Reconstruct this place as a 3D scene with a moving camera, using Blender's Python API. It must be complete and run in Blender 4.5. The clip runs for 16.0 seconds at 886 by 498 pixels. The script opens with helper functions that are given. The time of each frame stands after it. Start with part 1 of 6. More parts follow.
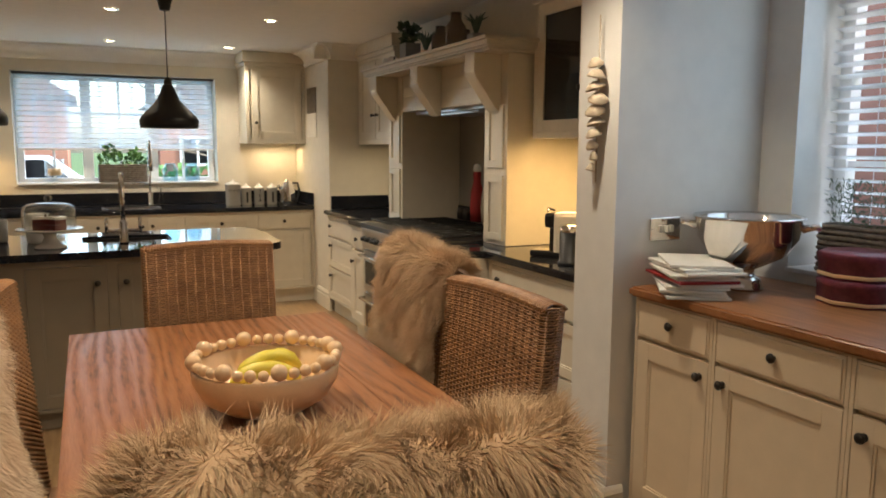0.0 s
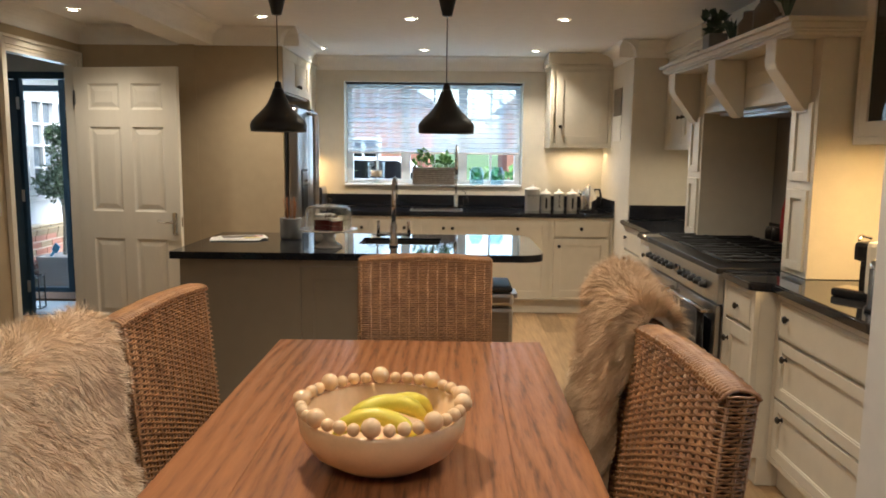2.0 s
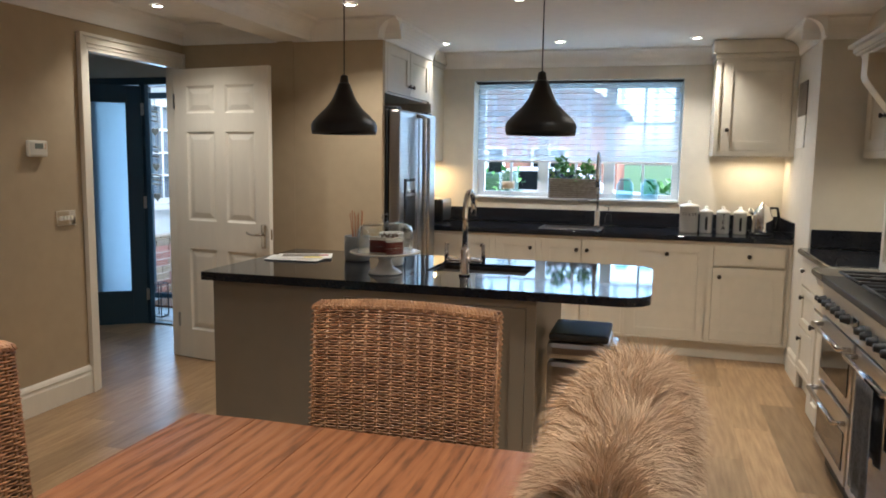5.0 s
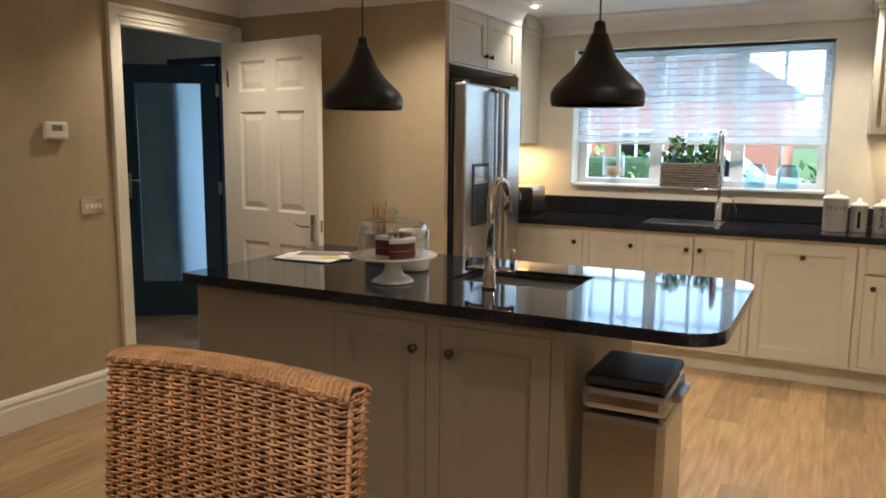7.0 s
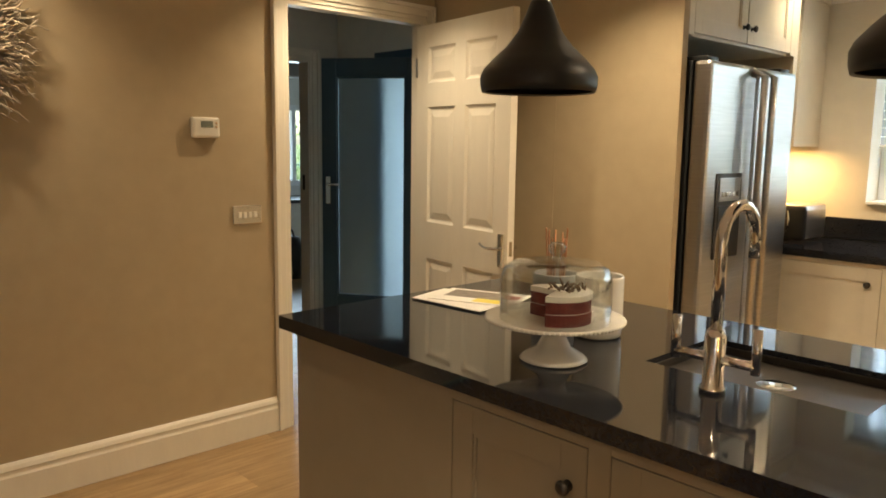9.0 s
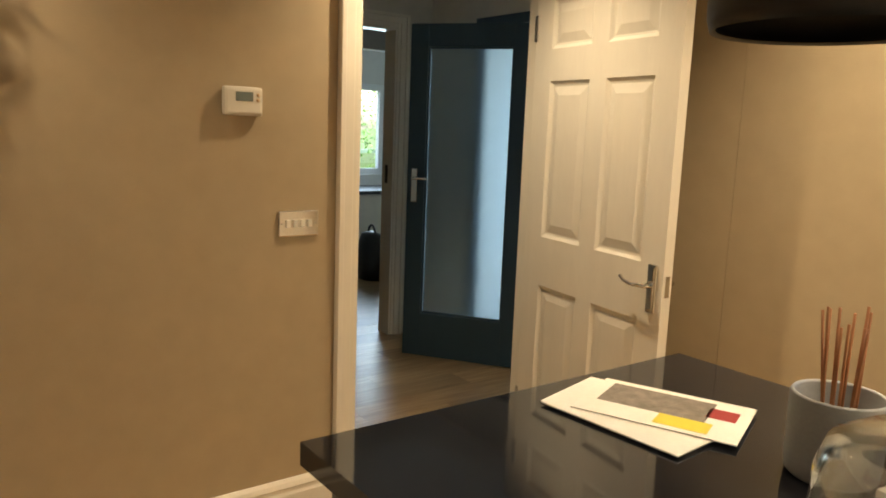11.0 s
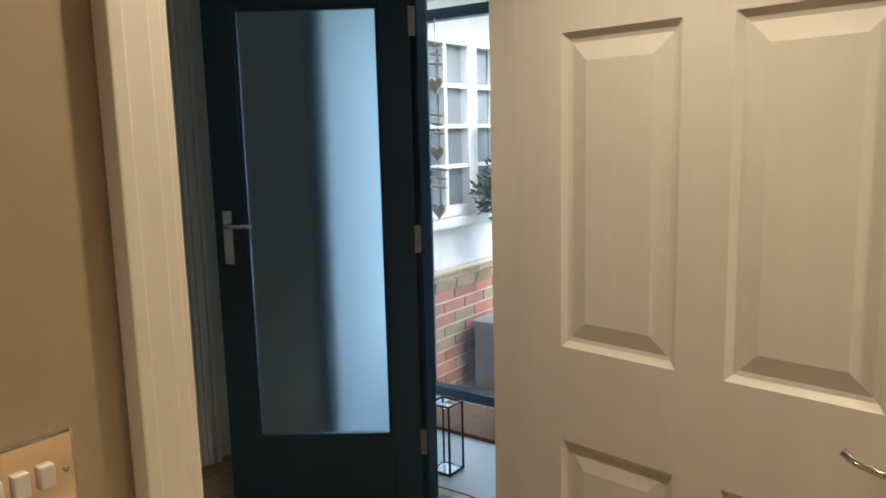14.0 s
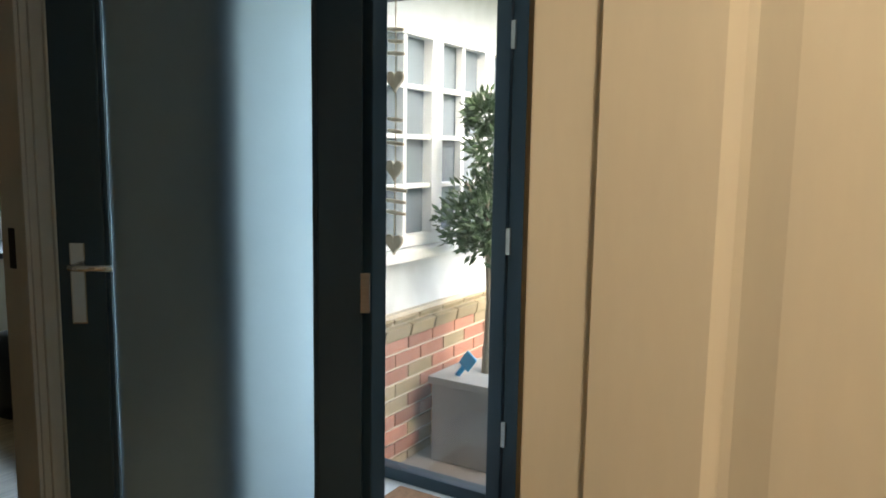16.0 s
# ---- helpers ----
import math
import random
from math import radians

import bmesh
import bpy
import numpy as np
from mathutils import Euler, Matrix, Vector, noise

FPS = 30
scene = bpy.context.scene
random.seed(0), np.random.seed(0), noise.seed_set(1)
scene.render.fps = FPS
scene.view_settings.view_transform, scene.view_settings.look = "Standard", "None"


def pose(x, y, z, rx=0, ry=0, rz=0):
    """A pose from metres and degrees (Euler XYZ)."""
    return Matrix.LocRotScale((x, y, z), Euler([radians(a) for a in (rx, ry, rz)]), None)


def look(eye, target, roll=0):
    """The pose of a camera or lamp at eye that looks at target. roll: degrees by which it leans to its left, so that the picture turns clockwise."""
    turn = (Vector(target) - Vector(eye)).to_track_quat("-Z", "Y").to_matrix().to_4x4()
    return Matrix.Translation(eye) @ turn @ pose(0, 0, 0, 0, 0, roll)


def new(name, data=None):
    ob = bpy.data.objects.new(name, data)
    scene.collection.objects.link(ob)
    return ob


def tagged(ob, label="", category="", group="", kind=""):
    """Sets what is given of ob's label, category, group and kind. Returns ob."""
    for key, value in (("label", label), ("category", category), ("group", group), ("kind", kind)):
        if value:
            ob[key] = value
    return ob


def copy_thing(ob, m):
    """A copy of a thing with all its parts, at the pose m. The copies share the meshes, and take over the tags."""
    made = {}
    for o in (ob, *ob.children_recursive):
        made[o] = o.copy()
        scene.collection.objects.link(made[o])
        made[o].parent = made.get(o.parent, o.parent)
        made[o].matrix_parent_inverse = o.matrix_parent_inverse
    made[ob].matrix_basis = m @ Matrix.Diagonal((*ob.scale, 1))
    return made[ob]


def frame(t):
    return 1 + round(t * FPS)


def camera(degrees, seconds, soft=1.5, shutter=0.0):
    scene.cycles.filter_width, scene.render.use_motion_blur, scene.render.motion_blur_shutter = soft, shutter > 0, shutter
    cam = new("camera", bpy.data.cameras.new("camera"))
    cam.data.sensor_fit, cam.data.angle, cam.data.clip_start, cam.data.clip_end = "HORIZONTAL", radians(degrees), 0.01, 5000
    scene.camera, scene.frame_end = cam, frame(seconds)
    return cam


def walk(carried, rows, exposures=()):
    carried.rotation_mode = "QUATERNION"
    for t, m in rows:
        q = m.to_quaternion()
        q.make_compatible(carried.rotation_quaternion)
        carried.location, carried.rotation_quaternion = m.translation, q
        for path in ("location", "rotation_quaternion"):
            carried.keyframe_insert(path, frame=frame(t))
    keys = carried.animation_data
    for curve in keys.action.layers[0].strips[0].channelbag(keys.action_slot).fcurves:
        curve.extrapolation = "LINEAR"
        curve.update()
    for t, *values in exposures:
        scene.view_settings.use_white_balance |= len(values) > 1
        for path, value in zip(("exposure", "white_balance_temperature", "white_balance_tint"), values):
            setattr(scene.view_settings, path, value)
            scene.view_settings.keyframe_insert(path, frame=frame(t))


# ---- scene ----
cam = camera(61.1, 16.0, soft=1.8)
PATH = [
    (0, (0.066, 0.602, 1.435), (0.917, 2.393, 1.174), 0.3),
    (0.5, (0.183, 0.69, 1.438), (0.893, 2.545, 1.201), 0.4),
    (1, (0.278, 0.763, 1.446), (0.777, 2.686, 1.211), -0.0),
    (1.5, (0.424, 0.815, 1.454), (0.628, 2.789, 1.208), 0.4),
    (2, (0.568, 0.863, 1.461), (0.544, 2.845, 1.199), 0.6),
    (2.5, (0.65, 0.961, 1.454), (0.543, 2.941, 1.194), -0.0),
    (3, (0.694, 1.132, 1.463), (0.559, 3.114, 1.232), -0.1),
    (3.5, (0.736, 1.28, 1.468), (0.572, 3.261, 1.248), -0.6),
    (4, (0.843, 1.426, 1.447), (0.576, 3.394, 1.213), 0.1),
    (4.2, (0.888, 1.494, 1.445), (0.553, 3.451, 1.206), 0.4),
    (6.3, (1.28, 2.333, 1.44), (0.481, 4.148, 1.18), 0.4),
    (6.5, (1.301, 2.417, 1.453), (0.452, 4.207, 1.176), 0.3),
    (7, (1.287, 2.675, 1.428), (0.373, 4.431, 1.144), 0.5),
    (7.5, (1.232, 2.902, 1.431), (0.241, 4.615, 1.145), 0.7),
    (8, (1.197, 3.173, 1.417), (-0.007, 4.744, 1.131), 1.0),
    (8.5, (1.109, 3.409, 1.414), (-0.278, 4.822, 1.129), 0.9),
    (9, (0.93, 3.635, 1.411), (-0.51, 4.993, 1.132), 0.8),
    (9.5, (0.783, 3.822, 1.388), (-0.709, 5.119, 1.087), 1.2),
    (10, (0.593, 4.042, 1.381), (-1.024, 5.174, 1.057), 1.2),
    (12.3, (-0.664, 4.463, 1.442), (-2.115, 5.806, 1.14), 1.2),
    (12.5, (-0.778, 4.538, 1.432), (-2.189, 5.923, 1.128), 0.0),
    (13, (-1.013, 4.666, 1.408), (-2.348, 6.121, 1.088), -0.4),
    (13.5, (-1.212, 4.86, 1.407), (-2.504, 6.354, 1.091), -1.5),
    (14, (-1.415, 5.018, 1.418), (-2.563, 6.628, 1.114), -1.4),
    (14.5, (-1.588, 5.202, 1.425), (-2.626, 6.89, 1.161), -0.3),
    (15, (-1.697, 5.397, 1.433), (-2.796, 7.045, 1.16), 0.7),
    (15.5, (-1.792, 5.547, 1.411), (-2.91, 7.183, 1.139), 1.4),
    (16, (-1.947, 5.712, 1.393), (-2.981, 7.404, 1.134), 0.9),
]
walk(cam, [(t, look(eye, target, roll)) for t, eye, target, roll in PATH], [(0, 2.5, 6500, 10), (2.2, 2.6, 5900, 10), (3.5, 2.6, 5300, 10), (7, 2.65, 5900, 10), (9, 2.95, 7500, 10), (10.2, 3.15, 8000, 10), (12.5, 2.8, 6300, 10), (14, 2.65, 6400, 10), (15, 2.75, 7400, 10), (16, 2.75, 7600, 10)])

# ---- light ----
CEIL = 2.33
world = bpy.data.worlds.new("world")
scene.world = world
world.use_nodes = True
wn = world.node_tree.nodes
sky = wn.new("ShaderNodeTexSky")
sky.sky_type, sky.sun_disc, sky.sun_elevation, sky.sun_rotation = "NISHITA", False, radians(41), radians(107)
sky.air_density, sky.dust_density = 1.0, 3.0
world.node_tree.links.new(sky.outputs[0], wn["Background"].inputs[0])
wn["Background"].inputs[1].default_value = 0.15
sun = new("sun", bpy.data.lights.new("sun", "SUN"))
sun.data.energy, sun.data.angle, sun.data.color = 0.5, radians(20), (0.88, 0.94, 1.0)
sun.matrix_world = look((0, 0, 8), (-8.8, 2.7, 0))


def window_light(name, m, w, h, watts):
    lamp = new(name, bpy.data.lights.new(name, "AREA"))
    lamp.data.shape, lamp.data.size, lamp.data.size_y, lamp.data.energy, lamp.data.color = "RECTANGLE", w, h, watts, (0.55, 0.78, 1.0)
    lamp.matrix_world = m


def warm_light(name, m, w, h, watts, color=(1.0, 0.62, 0.25)):
    lamp = new(name, bpy.data.lights.new(name, "AREA"))
    lamp.data.shape, lamp.data.size, lamp.data.size_y, lamp.data.energy, lamp.data.color = "RECTANGLE", w, h, watts, color
    lamp.matrix_world = m


window_light("sky_light_porch", look((-3.5, 8.17, 1.1), (-3.3, 6, 1.0)), 0.55, 1.9, 2.0)
window_light("sky_light_side_window", look((2.61, 1.81, 1.58), (0, 2.0, 1.4)), 1.5, 1.05, 1.2)
window_light("sky_light_kitchen_window", look((0.375, 8.55, 1.62), (0.375, 6, 1.3)), 1.65, 0.95, 2.0)
window_light("sky_light_utility", look((-7.27, 8.6, 1.4), (-5, 7.6, 0.9)), 0.8, 0.8, 2.2)


def downlight(x, y, watts):
    lamp = new("downlight_beam", bpy.data.lights.new("downlight_beam", "SPOT"))
    lamp.data.energy, lamp.data.spot_size, lamp.data.spot_blend, lamp.data.shadow_soft_size, lamp.data.color = watts, radians(125), 0.9, 0.03, (1.0, 0.84, 0.63)
    lamp.location = (x, y, CEIL - 0.03)


# Out-of-view spots (-1.88, 4.2) and (1.30, 4.45) are added to brighten wall and mantel.
DOWNLIGHTS = [(0.273, 6.04), (1.297, 6.02), (0.305, 7.62), (1.284, 7.61), (-0.58, 7.55), (-0.72, 6.0), (-1.88, 5.80), (-1.88, 4.2), (0.1, 2.7), (1.35, 2.7), (1.30, 4.45), (0.3, 0.9)]
for x, y in DOWNLIGHTS:
    downlight(x, y, 4.5 if y == 4.2 else 6.5 if x < -1.5 else 11 if y < 1 else (14 if x < 1 else 9) if y < 3.5 else 11 if y < 5 else 2.5 if x == -0.58 else 9)
warm_light("under_cabinet_light_range", look((2.42, 3.62, 1.49), (2.46, 3.62, 0)), 0.08, 0.7, 2.4)
warm_light("under_cabinet_light_corner", look((1.75, 7.98, 1.455), (1.75, 8.0, 0)), 0.4, 0.06, 0.45, (1.0, 0.72, 0.4))
warm_light("under_cabinet_light_toaster", look((2.42, 6.45, 1.455), (2.46, 6.45, 0)), 0.06, 0.5, 0.5, (1.0, 0.78, 0.48))
warm_light("under_cabinet_light_fridge", look((-0.9, 7.98, 1.40), (-0.9, 8.0, 0)), 0.3, 0.06, 0.8)

# ---- materials ----
def shader(name, color=(0.8, 0.8, 0.8), rough=0.5, metal=0.0, spread=0.06, grain=12.0, bump=0.05, fine=180.0, stretch=(1, 1, 1), second=None, **extra):
    """A principled material whose colour wanders at two scales, with fine relief."""
    m = bpy.data.materials.new(name)
    m.use_nodes = True
    n, l = m.node_tree.nodes, m.node_tree.links
    b = n["Principled BSDF"]
    b.inputs["Roughness"].default_value, b.inputs["Metallic"].default_value = rough, metal
    for key, value in extra.items():
        b.inputs[key.replace("_", " ").title().replace("Ior", "IOR")].default_value = value
    co, mp = n.new("ShaderNodeTexCoord"), n.new("ShaderNodeMapping")
    mp.inputs["Scale"].default_value = stretch
    l.new(co.outputs["Object"], mp.inputs["Vector"])
    big, small = n.new("ShaderNodeTexNoise"), n.new("ShaderNodeTexNoise")
    big.inputs["Scale"].default_value, small.inputs["Scale"].default_value = grain, fine
    big.inputs["Detail"].default_value = small.inputs["Detail"].default_value = 5
    l.new(mp.outputs[0], big.inputs["Vector"]), l.new(mp.outputs[0], small.inputs["Vector"])
    add = n.new("ShaderNodeMath")
    add.operation = "MULTIPLY_ADD"
    l.new(small.outputs[0], add.inputs[0])
    add.inputs[1].default_value = 0.4
    l.new(big.outputs[0], add.inputs[2])
    ramp = n.new("ShaderNodeValToRGB")
    ramp.color_ramp.elements[0].position, ramp.color_ramp.elements[1].position = 0.42, 1.0
    dark = second or tuple(c * (1 - 2 * spread) for c in color)
    lite = color if second else tuple(min(1, c * (1 + spread)) for c in color)
    ramp.color_ramp.elements[0].color, ramp.color_ramp.elements[1].color = (*dark, 1), (*lite, 1)
    l.new(add.outputs[0], ramp.inputs[0])
    l.new(ramp.outputs[0], b.inputs["Base Color"])
    if bump:
        bm = n.new("ShaderNodeBump")
        bm.inputs["Strength"].default_value, bm.inputs["Distance"].default_value = bump, 0.002
        l.new(add.outputs[0], bm.inputs["Height"])
        l.new(bm.outputs[0], b.inputs["Normal"])
    return m


def vary(m, amount=0.5):
    """Lets each object of a material differ in brightness and in where its grain lies."""
    n, l = m.node_tree.nodes, m.node_tree.links
    info = n.new("ShaderNodeObjectInfo")
    ramp = next(x for x in n if x.type == "VALTORGB")
    mp = next(x for x in n if x.type == "MAPPING")
    comb, scale = n.new("ShaderNodeCombineXYZ"), n.new("ShaderNodeMath")
    scale.operation = "MULTIPLY"
    scale.inputs[1].default_value = 37.0
    l.new(info.outputs["Random"], scale.inputs[0])
    l.new(scale.outputs[0], comb.inputs[0]), l.new(scale.outputs[0], comb.inputs[1])
    l.new(comb.outputs[0], mp.inputs["Location"])
    hsv, rng = n.new("ShaderNodeHueSaturation"), n.new("ShaderNodeMapRange")
    rng.inputs["To Min"].default_value, rng.inputs["To Max"].default_value = 1 - amount, 1 + amount * 0.6
    l.new(info.outputs["Random"], rng.inputs[0])
    l.new(rng.outputs[0], hsv.inputs["Value"])
    l.new(ramp.outputs[0], hsv.inputs["Color"])
    l.new(hsv.outputs[0], n["Principled BSDF"].inputs["Base Color"])
    return m


def glow(name, color, strength):
    m = shader(name, color, 0.5)
    b = m.node_tree.nodes["Principled BSDF"]
    b.inputs["Emission Color"].default_value, b.inputs["Emission Strength"].default_value = (*color, 1), strength
    return m


M_TAUPE = shader("taupe_wall_paint", (0.44, 0.35, 0.225), 0.75, spread=0.03, bump=0.08, fine=260)
M_CREAM = shader("cream_wall_paint", (0.70, 0.66, 0.57), 0.75, spread=0.03, bump=0.08, fine=260)
M_WHITEWALL = shader("pale_wall_paint", (0.74, 0.73, 0.70), 0.75, spread=0.03, bump=0.08, fine=260)
M_CEIL = shader("ceiling_paint", (0.86, 0.85, 0.82), 0.85, spread=0.02, bump=0.06)
M_GLOSS = shader("white_gloss_paint", (0.80, 0.75, 0.64), 0.32, spread=0.03, bump=0.05, fine=90, stretch=(1, 1, 0.2))
M_UNIT = shader("ivory_cabinet_paint", (0.68, 0.63, 0.52), 0.38, spread=0.03, bump=0.05, fine=120)
M_ISLAND = shader("stone_cabinet_paint", (0.25, 0.215, 0.165), 0.4, spread=0.03, bump=0.05, fine=120)
M_DRESSER = shader("buttermilk_dresser_paint", (0.72, 0.59, 0.42), 0.38, spread=0.03, bump=0.05)
M_GRANITE = shader("black_granite", (0.006, 0.007, 0.009), 0.05, spread=0.3, grain=120, fine=600, bump=0.0, second=(0.02, 0.022, 0.03))
M_OAK = vary(shader("oak_plank", (0.50, 0.34, 0.18), 0.33, grain=5, fine=60, stretch=(9, 0.7, 1), second=(0.25, 0.145, 0.065), bump=0.12), 0.34)
def weathered_wood(name, lite, mid, dark):
    """Old planks: long wavy growth lines worn into grooves, with knots of darker wood and a dull polish."""
    m = bpy.data.materials.new(name)
    m.use_nodes = True
    n, l = m.node_tree.nodes, m.node_tree.links
    b = n["Principled BSDF"]
    co, mp, info, comb, scale = n.new("ShaderNodeTexCoord"), n.new("ShaderNodeMapping"), n.new("ShaderNodeObjectInfo"), n.new("ShaderNodeCombineXYZ"), n.new("ShaderNodeMath")
    scale.operation, scale.inputs[1].default_value = "MULTIPLY", 23.0
    l.new(info.outputs["Random"], scale.inputs[0]), l.new(scale.outputs[0], comb.inputs[0]), l.new(scale.outputs[0], comb.inputs[1])
    mp.inputs["Scale"].default_value = (1, 0.10, 1)
    l.new(co.outputs["Object"], mp.inputs["Vector"]), l.new(comb.outputs[0], mp.inputs["Location"])
    wave, fibre, blotch = n.new("ShaderNodeTexWave"), n.new("ShaderNodeTexNoise"), n.new("ShaderNodeTexNoise")
    wave.bands_direction = "X"
    for key, value in (("Scale", 9.0), ("Distortion", 13.0), ("Detail", 2.0), ("Detail Scale", 0.9), ("Detail Roughness", 0.55)):
        wave.inputs[key].default_value = value
    fibre.inputs["Scale"].default_value, fibre.inputs["Detail"].default_value = 120, 9
    blotch.inputs["Scale"].default_value, blotch.inputs["Detail"].default_value = 7, 3
    for t in (wave, fibre, blotch):
        l.new(mp.outputs[0], t.inputs["Vector"])
    add, add2 = n.new("ShaderNodeMath"), n.new("ShaderNodeMath")
    add.operation = add2.operation = "MULTIPLY_ADD"
    add.inputs[1].default_value, add2.inputs[1].default_value = 1.0, 0.5
    soft = n.new("ShaderNodeMath")
    soft.operation, soft.inputs[1].default_value = "MULTIPLY", 0.22
    l.new(wave.outputs["Fac"], soft.inputs[0])
    l.new(fibre.outputs[0], add.inputs[0]), l.new(soft.outputs[0], add.inputs[2])
    l.new(blotch.outputs[0], add2.inputs[0]), l.new(add.outputs[0], add2.inputs[2])
    ramp = n.new("ShaderNodeValToRGB")
    e = ramp.color_ramp.elements
    e[0].position, e[0].color, e[1].position, e[1].color = 0.36, (*dark, 1), 1.45 / 1.6, (*lite, 1)
    k = e.new(0.56)
    k.color = (*mid, 1)
    half = n.new("ShaderNodeMath")
    half.operation, half.inputs[1].default_value = "MULTIPLY", 0.68
    l.new(add2.outputs[0], half.inputs[0]), l.new(half.outputs[0], ramp.inputs[0]), l.new(ramp.outputs[0], b.inputs["Base Color"])
    rough = n.new("ShaderNodeMapRange")
    rough.inputs["To Min"].default_value, rough.inputs["To Max"].default_value = 0.5, 0.3
    l.new(wave.outputs["Fac"], rough.inputs[0]), l.new(rough.outputs[0], b.inputs["Roughness"])
    bump = n.new("ShaderNodeBump")
    bump.inputs["Strength"].default_value, bump.inputs["Distance"].default_value = 0.7, 0.0022
    l.new(add.outputs[0], bump.inputs["Height"]), l.new(bump.outputs[0], b.inputs["Normal"])
    return m


M_TABLE = weathered_wood("reclaimed_table_wood", (0.40, 0.175, 0.07), (0.27, 0.108, 0.043), (0.085, 0.034, 0.016))
M_BUTCHER = shader("oak_worktop", (0.42, 0.19, 0.075), 0.35, grain=5, fine=50, stretch=(12, 1.0, 1), second=(0.18, 0.07, 0.028), bump=0.1)
M_WICKER = shader("rattan_weave", (0.42, 0.22, 0.095), 0.42, grain=26, fine=120, second=(0.17, 0.075, 0.03), bump=0.3)
M_CANE = shader("dark_cane", (0.07, 0.03, 0.015), 0.6, grain=30)
M_FUR = shader("sheepskin_wool", (0.72, 0.53, 0.33), 0.8, grain=11, fine=90, second=(0.44, 0.29, 0.165), bump=0.0)
M_FURPALE = shader("pale_sheepskin_wool", (0.88, 0.72, 0.53), 0.8, grain=14, fine=90, second=(0.70, 0.54, 0.37), bump=0.0)
M_STEEL = shader("brushed_steel", (0.52, 0.51, 0.50), 0.28, 1.0, spread=0.08, grain=4, fine=60, stretch=(1, 1, 30), bump=0.04)
M_CHROME = shader("chrome", (0.78, 0.76, 0.73), 0.07, 1.0, spread=0.03, bump=0)
M_PEWTER = shader("dark_pewter", (0.07, 0.062, 0.055), 0.38, 0.8, spread=0.2, bump=0.1)
M_BLACK = shader("satin_black", (0.011, 0.012, 0.013), 0.42, spread=0.2, bump=0.03)
M_IRON = shader("black_cast_iron", (0.012, 0.012, 0.012), 0.6, spread=0.2, bump=0.2)
M_CERAMIC = shader("white_glaze", (0.78, 0.76, 0.70), 0.15, spread=0.03, bump=0.02)
M_CLAY = shader("cream_stoneware", (0.76, 0.53, 0.31), 0.3, spread=0.05, grain=25, bump=0.08)
def thin_glass(name, tint=(0.97, 0.985, 0.98), gloss=0.12):
    """Thin clear glass: see-through, with a gloss that grows at grazing angles."""
    m = bpy.data.materials.new(name)
    m.use_nodes = True
    n, l = m.node_tree.nodes, m.node_tree.links
    clear, shine, mix, fres = (n.new(k) for k in ("ShaderNodeBsdfTransparent", "ShaderNodeBsdfGlossy", "ShaderNodeMixShader", "ShaderNodeLayerWeight"))
    clear.inputs[0].default_value, shine.inputs["Roughness"].default_value, fres.inputs[0].default_value = (*tint, 1), 0.02, gloss
    l.new(fres.outputs["Facing"], mix.inputs[0]), l.new(clear.outputs[0], mix.inputs[1]), l.new(shine.outputs[0], mix.inputs[2])
    l.new(mix.outputs[0], n["Material Output"].inputs[0])
    return m


M_GLASS = thin_glass("clear_glass")
M_DOME = thin_glass("dome_glass", gloss=0.2)
M_KNOBGLASS = thin_glass("solid_knob_glass", (0.9, 0.92, 0.92), 0.45)
M_BLUEGLASS = thin_glass("pale_blue_glass", (0.78, 0.90, 0.95), 0.15)
M_FROST = shader("frosted_glass", (0.62, 0.78, 0.88), 0.42, spread=0.02, bump=0.05, transmission_weight=1.0, ior=1.2)
# Blue-grey base colour holds the sky's reflection in the wing window.
M_WINGPANE = shader("painted_sky_pane", (0.17, 0.21, 0.25), 0.08, spread=0.1, grain=2, bump=0)
M_DARKGLASS = shader("oven_and_shaded_pane_glass", (0.01, 0.01, 0.012), 0.06, spread=0.1, bump=0)
M_MIRROR = shader("dark_splashback", (0.35, 0.33, 0.29), 0.25, spread=0.05, grain=5, bump=0.03)
M_TILE = shader("cream_tile", (0.60, 0.55, 0.45), 0.22, spread=0.05, bump=0.03)
M_BLUE = shader("slate_blue_paint", (0.030, 0.064, 0.092), 0.4, spread=0.05, bump=0.08, fine=90, stretch=(1, 1, 0.2))
M_UPVC = shader("white_frame_paint", (0.82, 0.84, 0.85), 0.35, spread=0.02, bump=0.02)
M_BRICK = vary(shader("garden_brick", (0.40, 0.19, 0.13), 0.85, grain=20, fine=200, second=(0.24, 0.10, 0.075), bump=0.5), 0.3)
M_MOSSBRICK = vary(shader("mossy_brick", (0.36, 0.28, 0.19), 0.85, grain=18, fine=200, second=(0.20, 0.17, 0.09), bump=0.5), 0.2)
M_MORTAR = shader("mortar", (0.55, 0.49, 0.40), 0.9, bump=0.4)
M_RENDER = shader("pale_render", (0.62, 0.66, 0.70), 0.85, bump=0.2)
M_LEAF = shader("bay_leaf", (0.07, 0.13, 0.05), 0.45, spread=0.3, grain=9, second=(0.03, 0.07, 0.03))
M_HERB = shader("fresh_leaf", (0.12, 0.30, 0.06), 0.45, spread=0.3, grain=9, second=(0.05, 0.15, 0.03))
M_SUCC = shader("grey_green_leaf", (0.11, 0.17, 0.12), 0.5, spread=0.3, grain=20, second=(0.05, 0.09, 0.06))
M_STEM = shader("grey_bark", (0.24, 0.20, 0.15), 0.8, bump=0.4, stretch=(1, 1, 0.2))
M_ZINC = shader("grey_planter", (0.30, 0.32, 0.33), 0.6, spread=0.1, grain=5, bump=0.15)
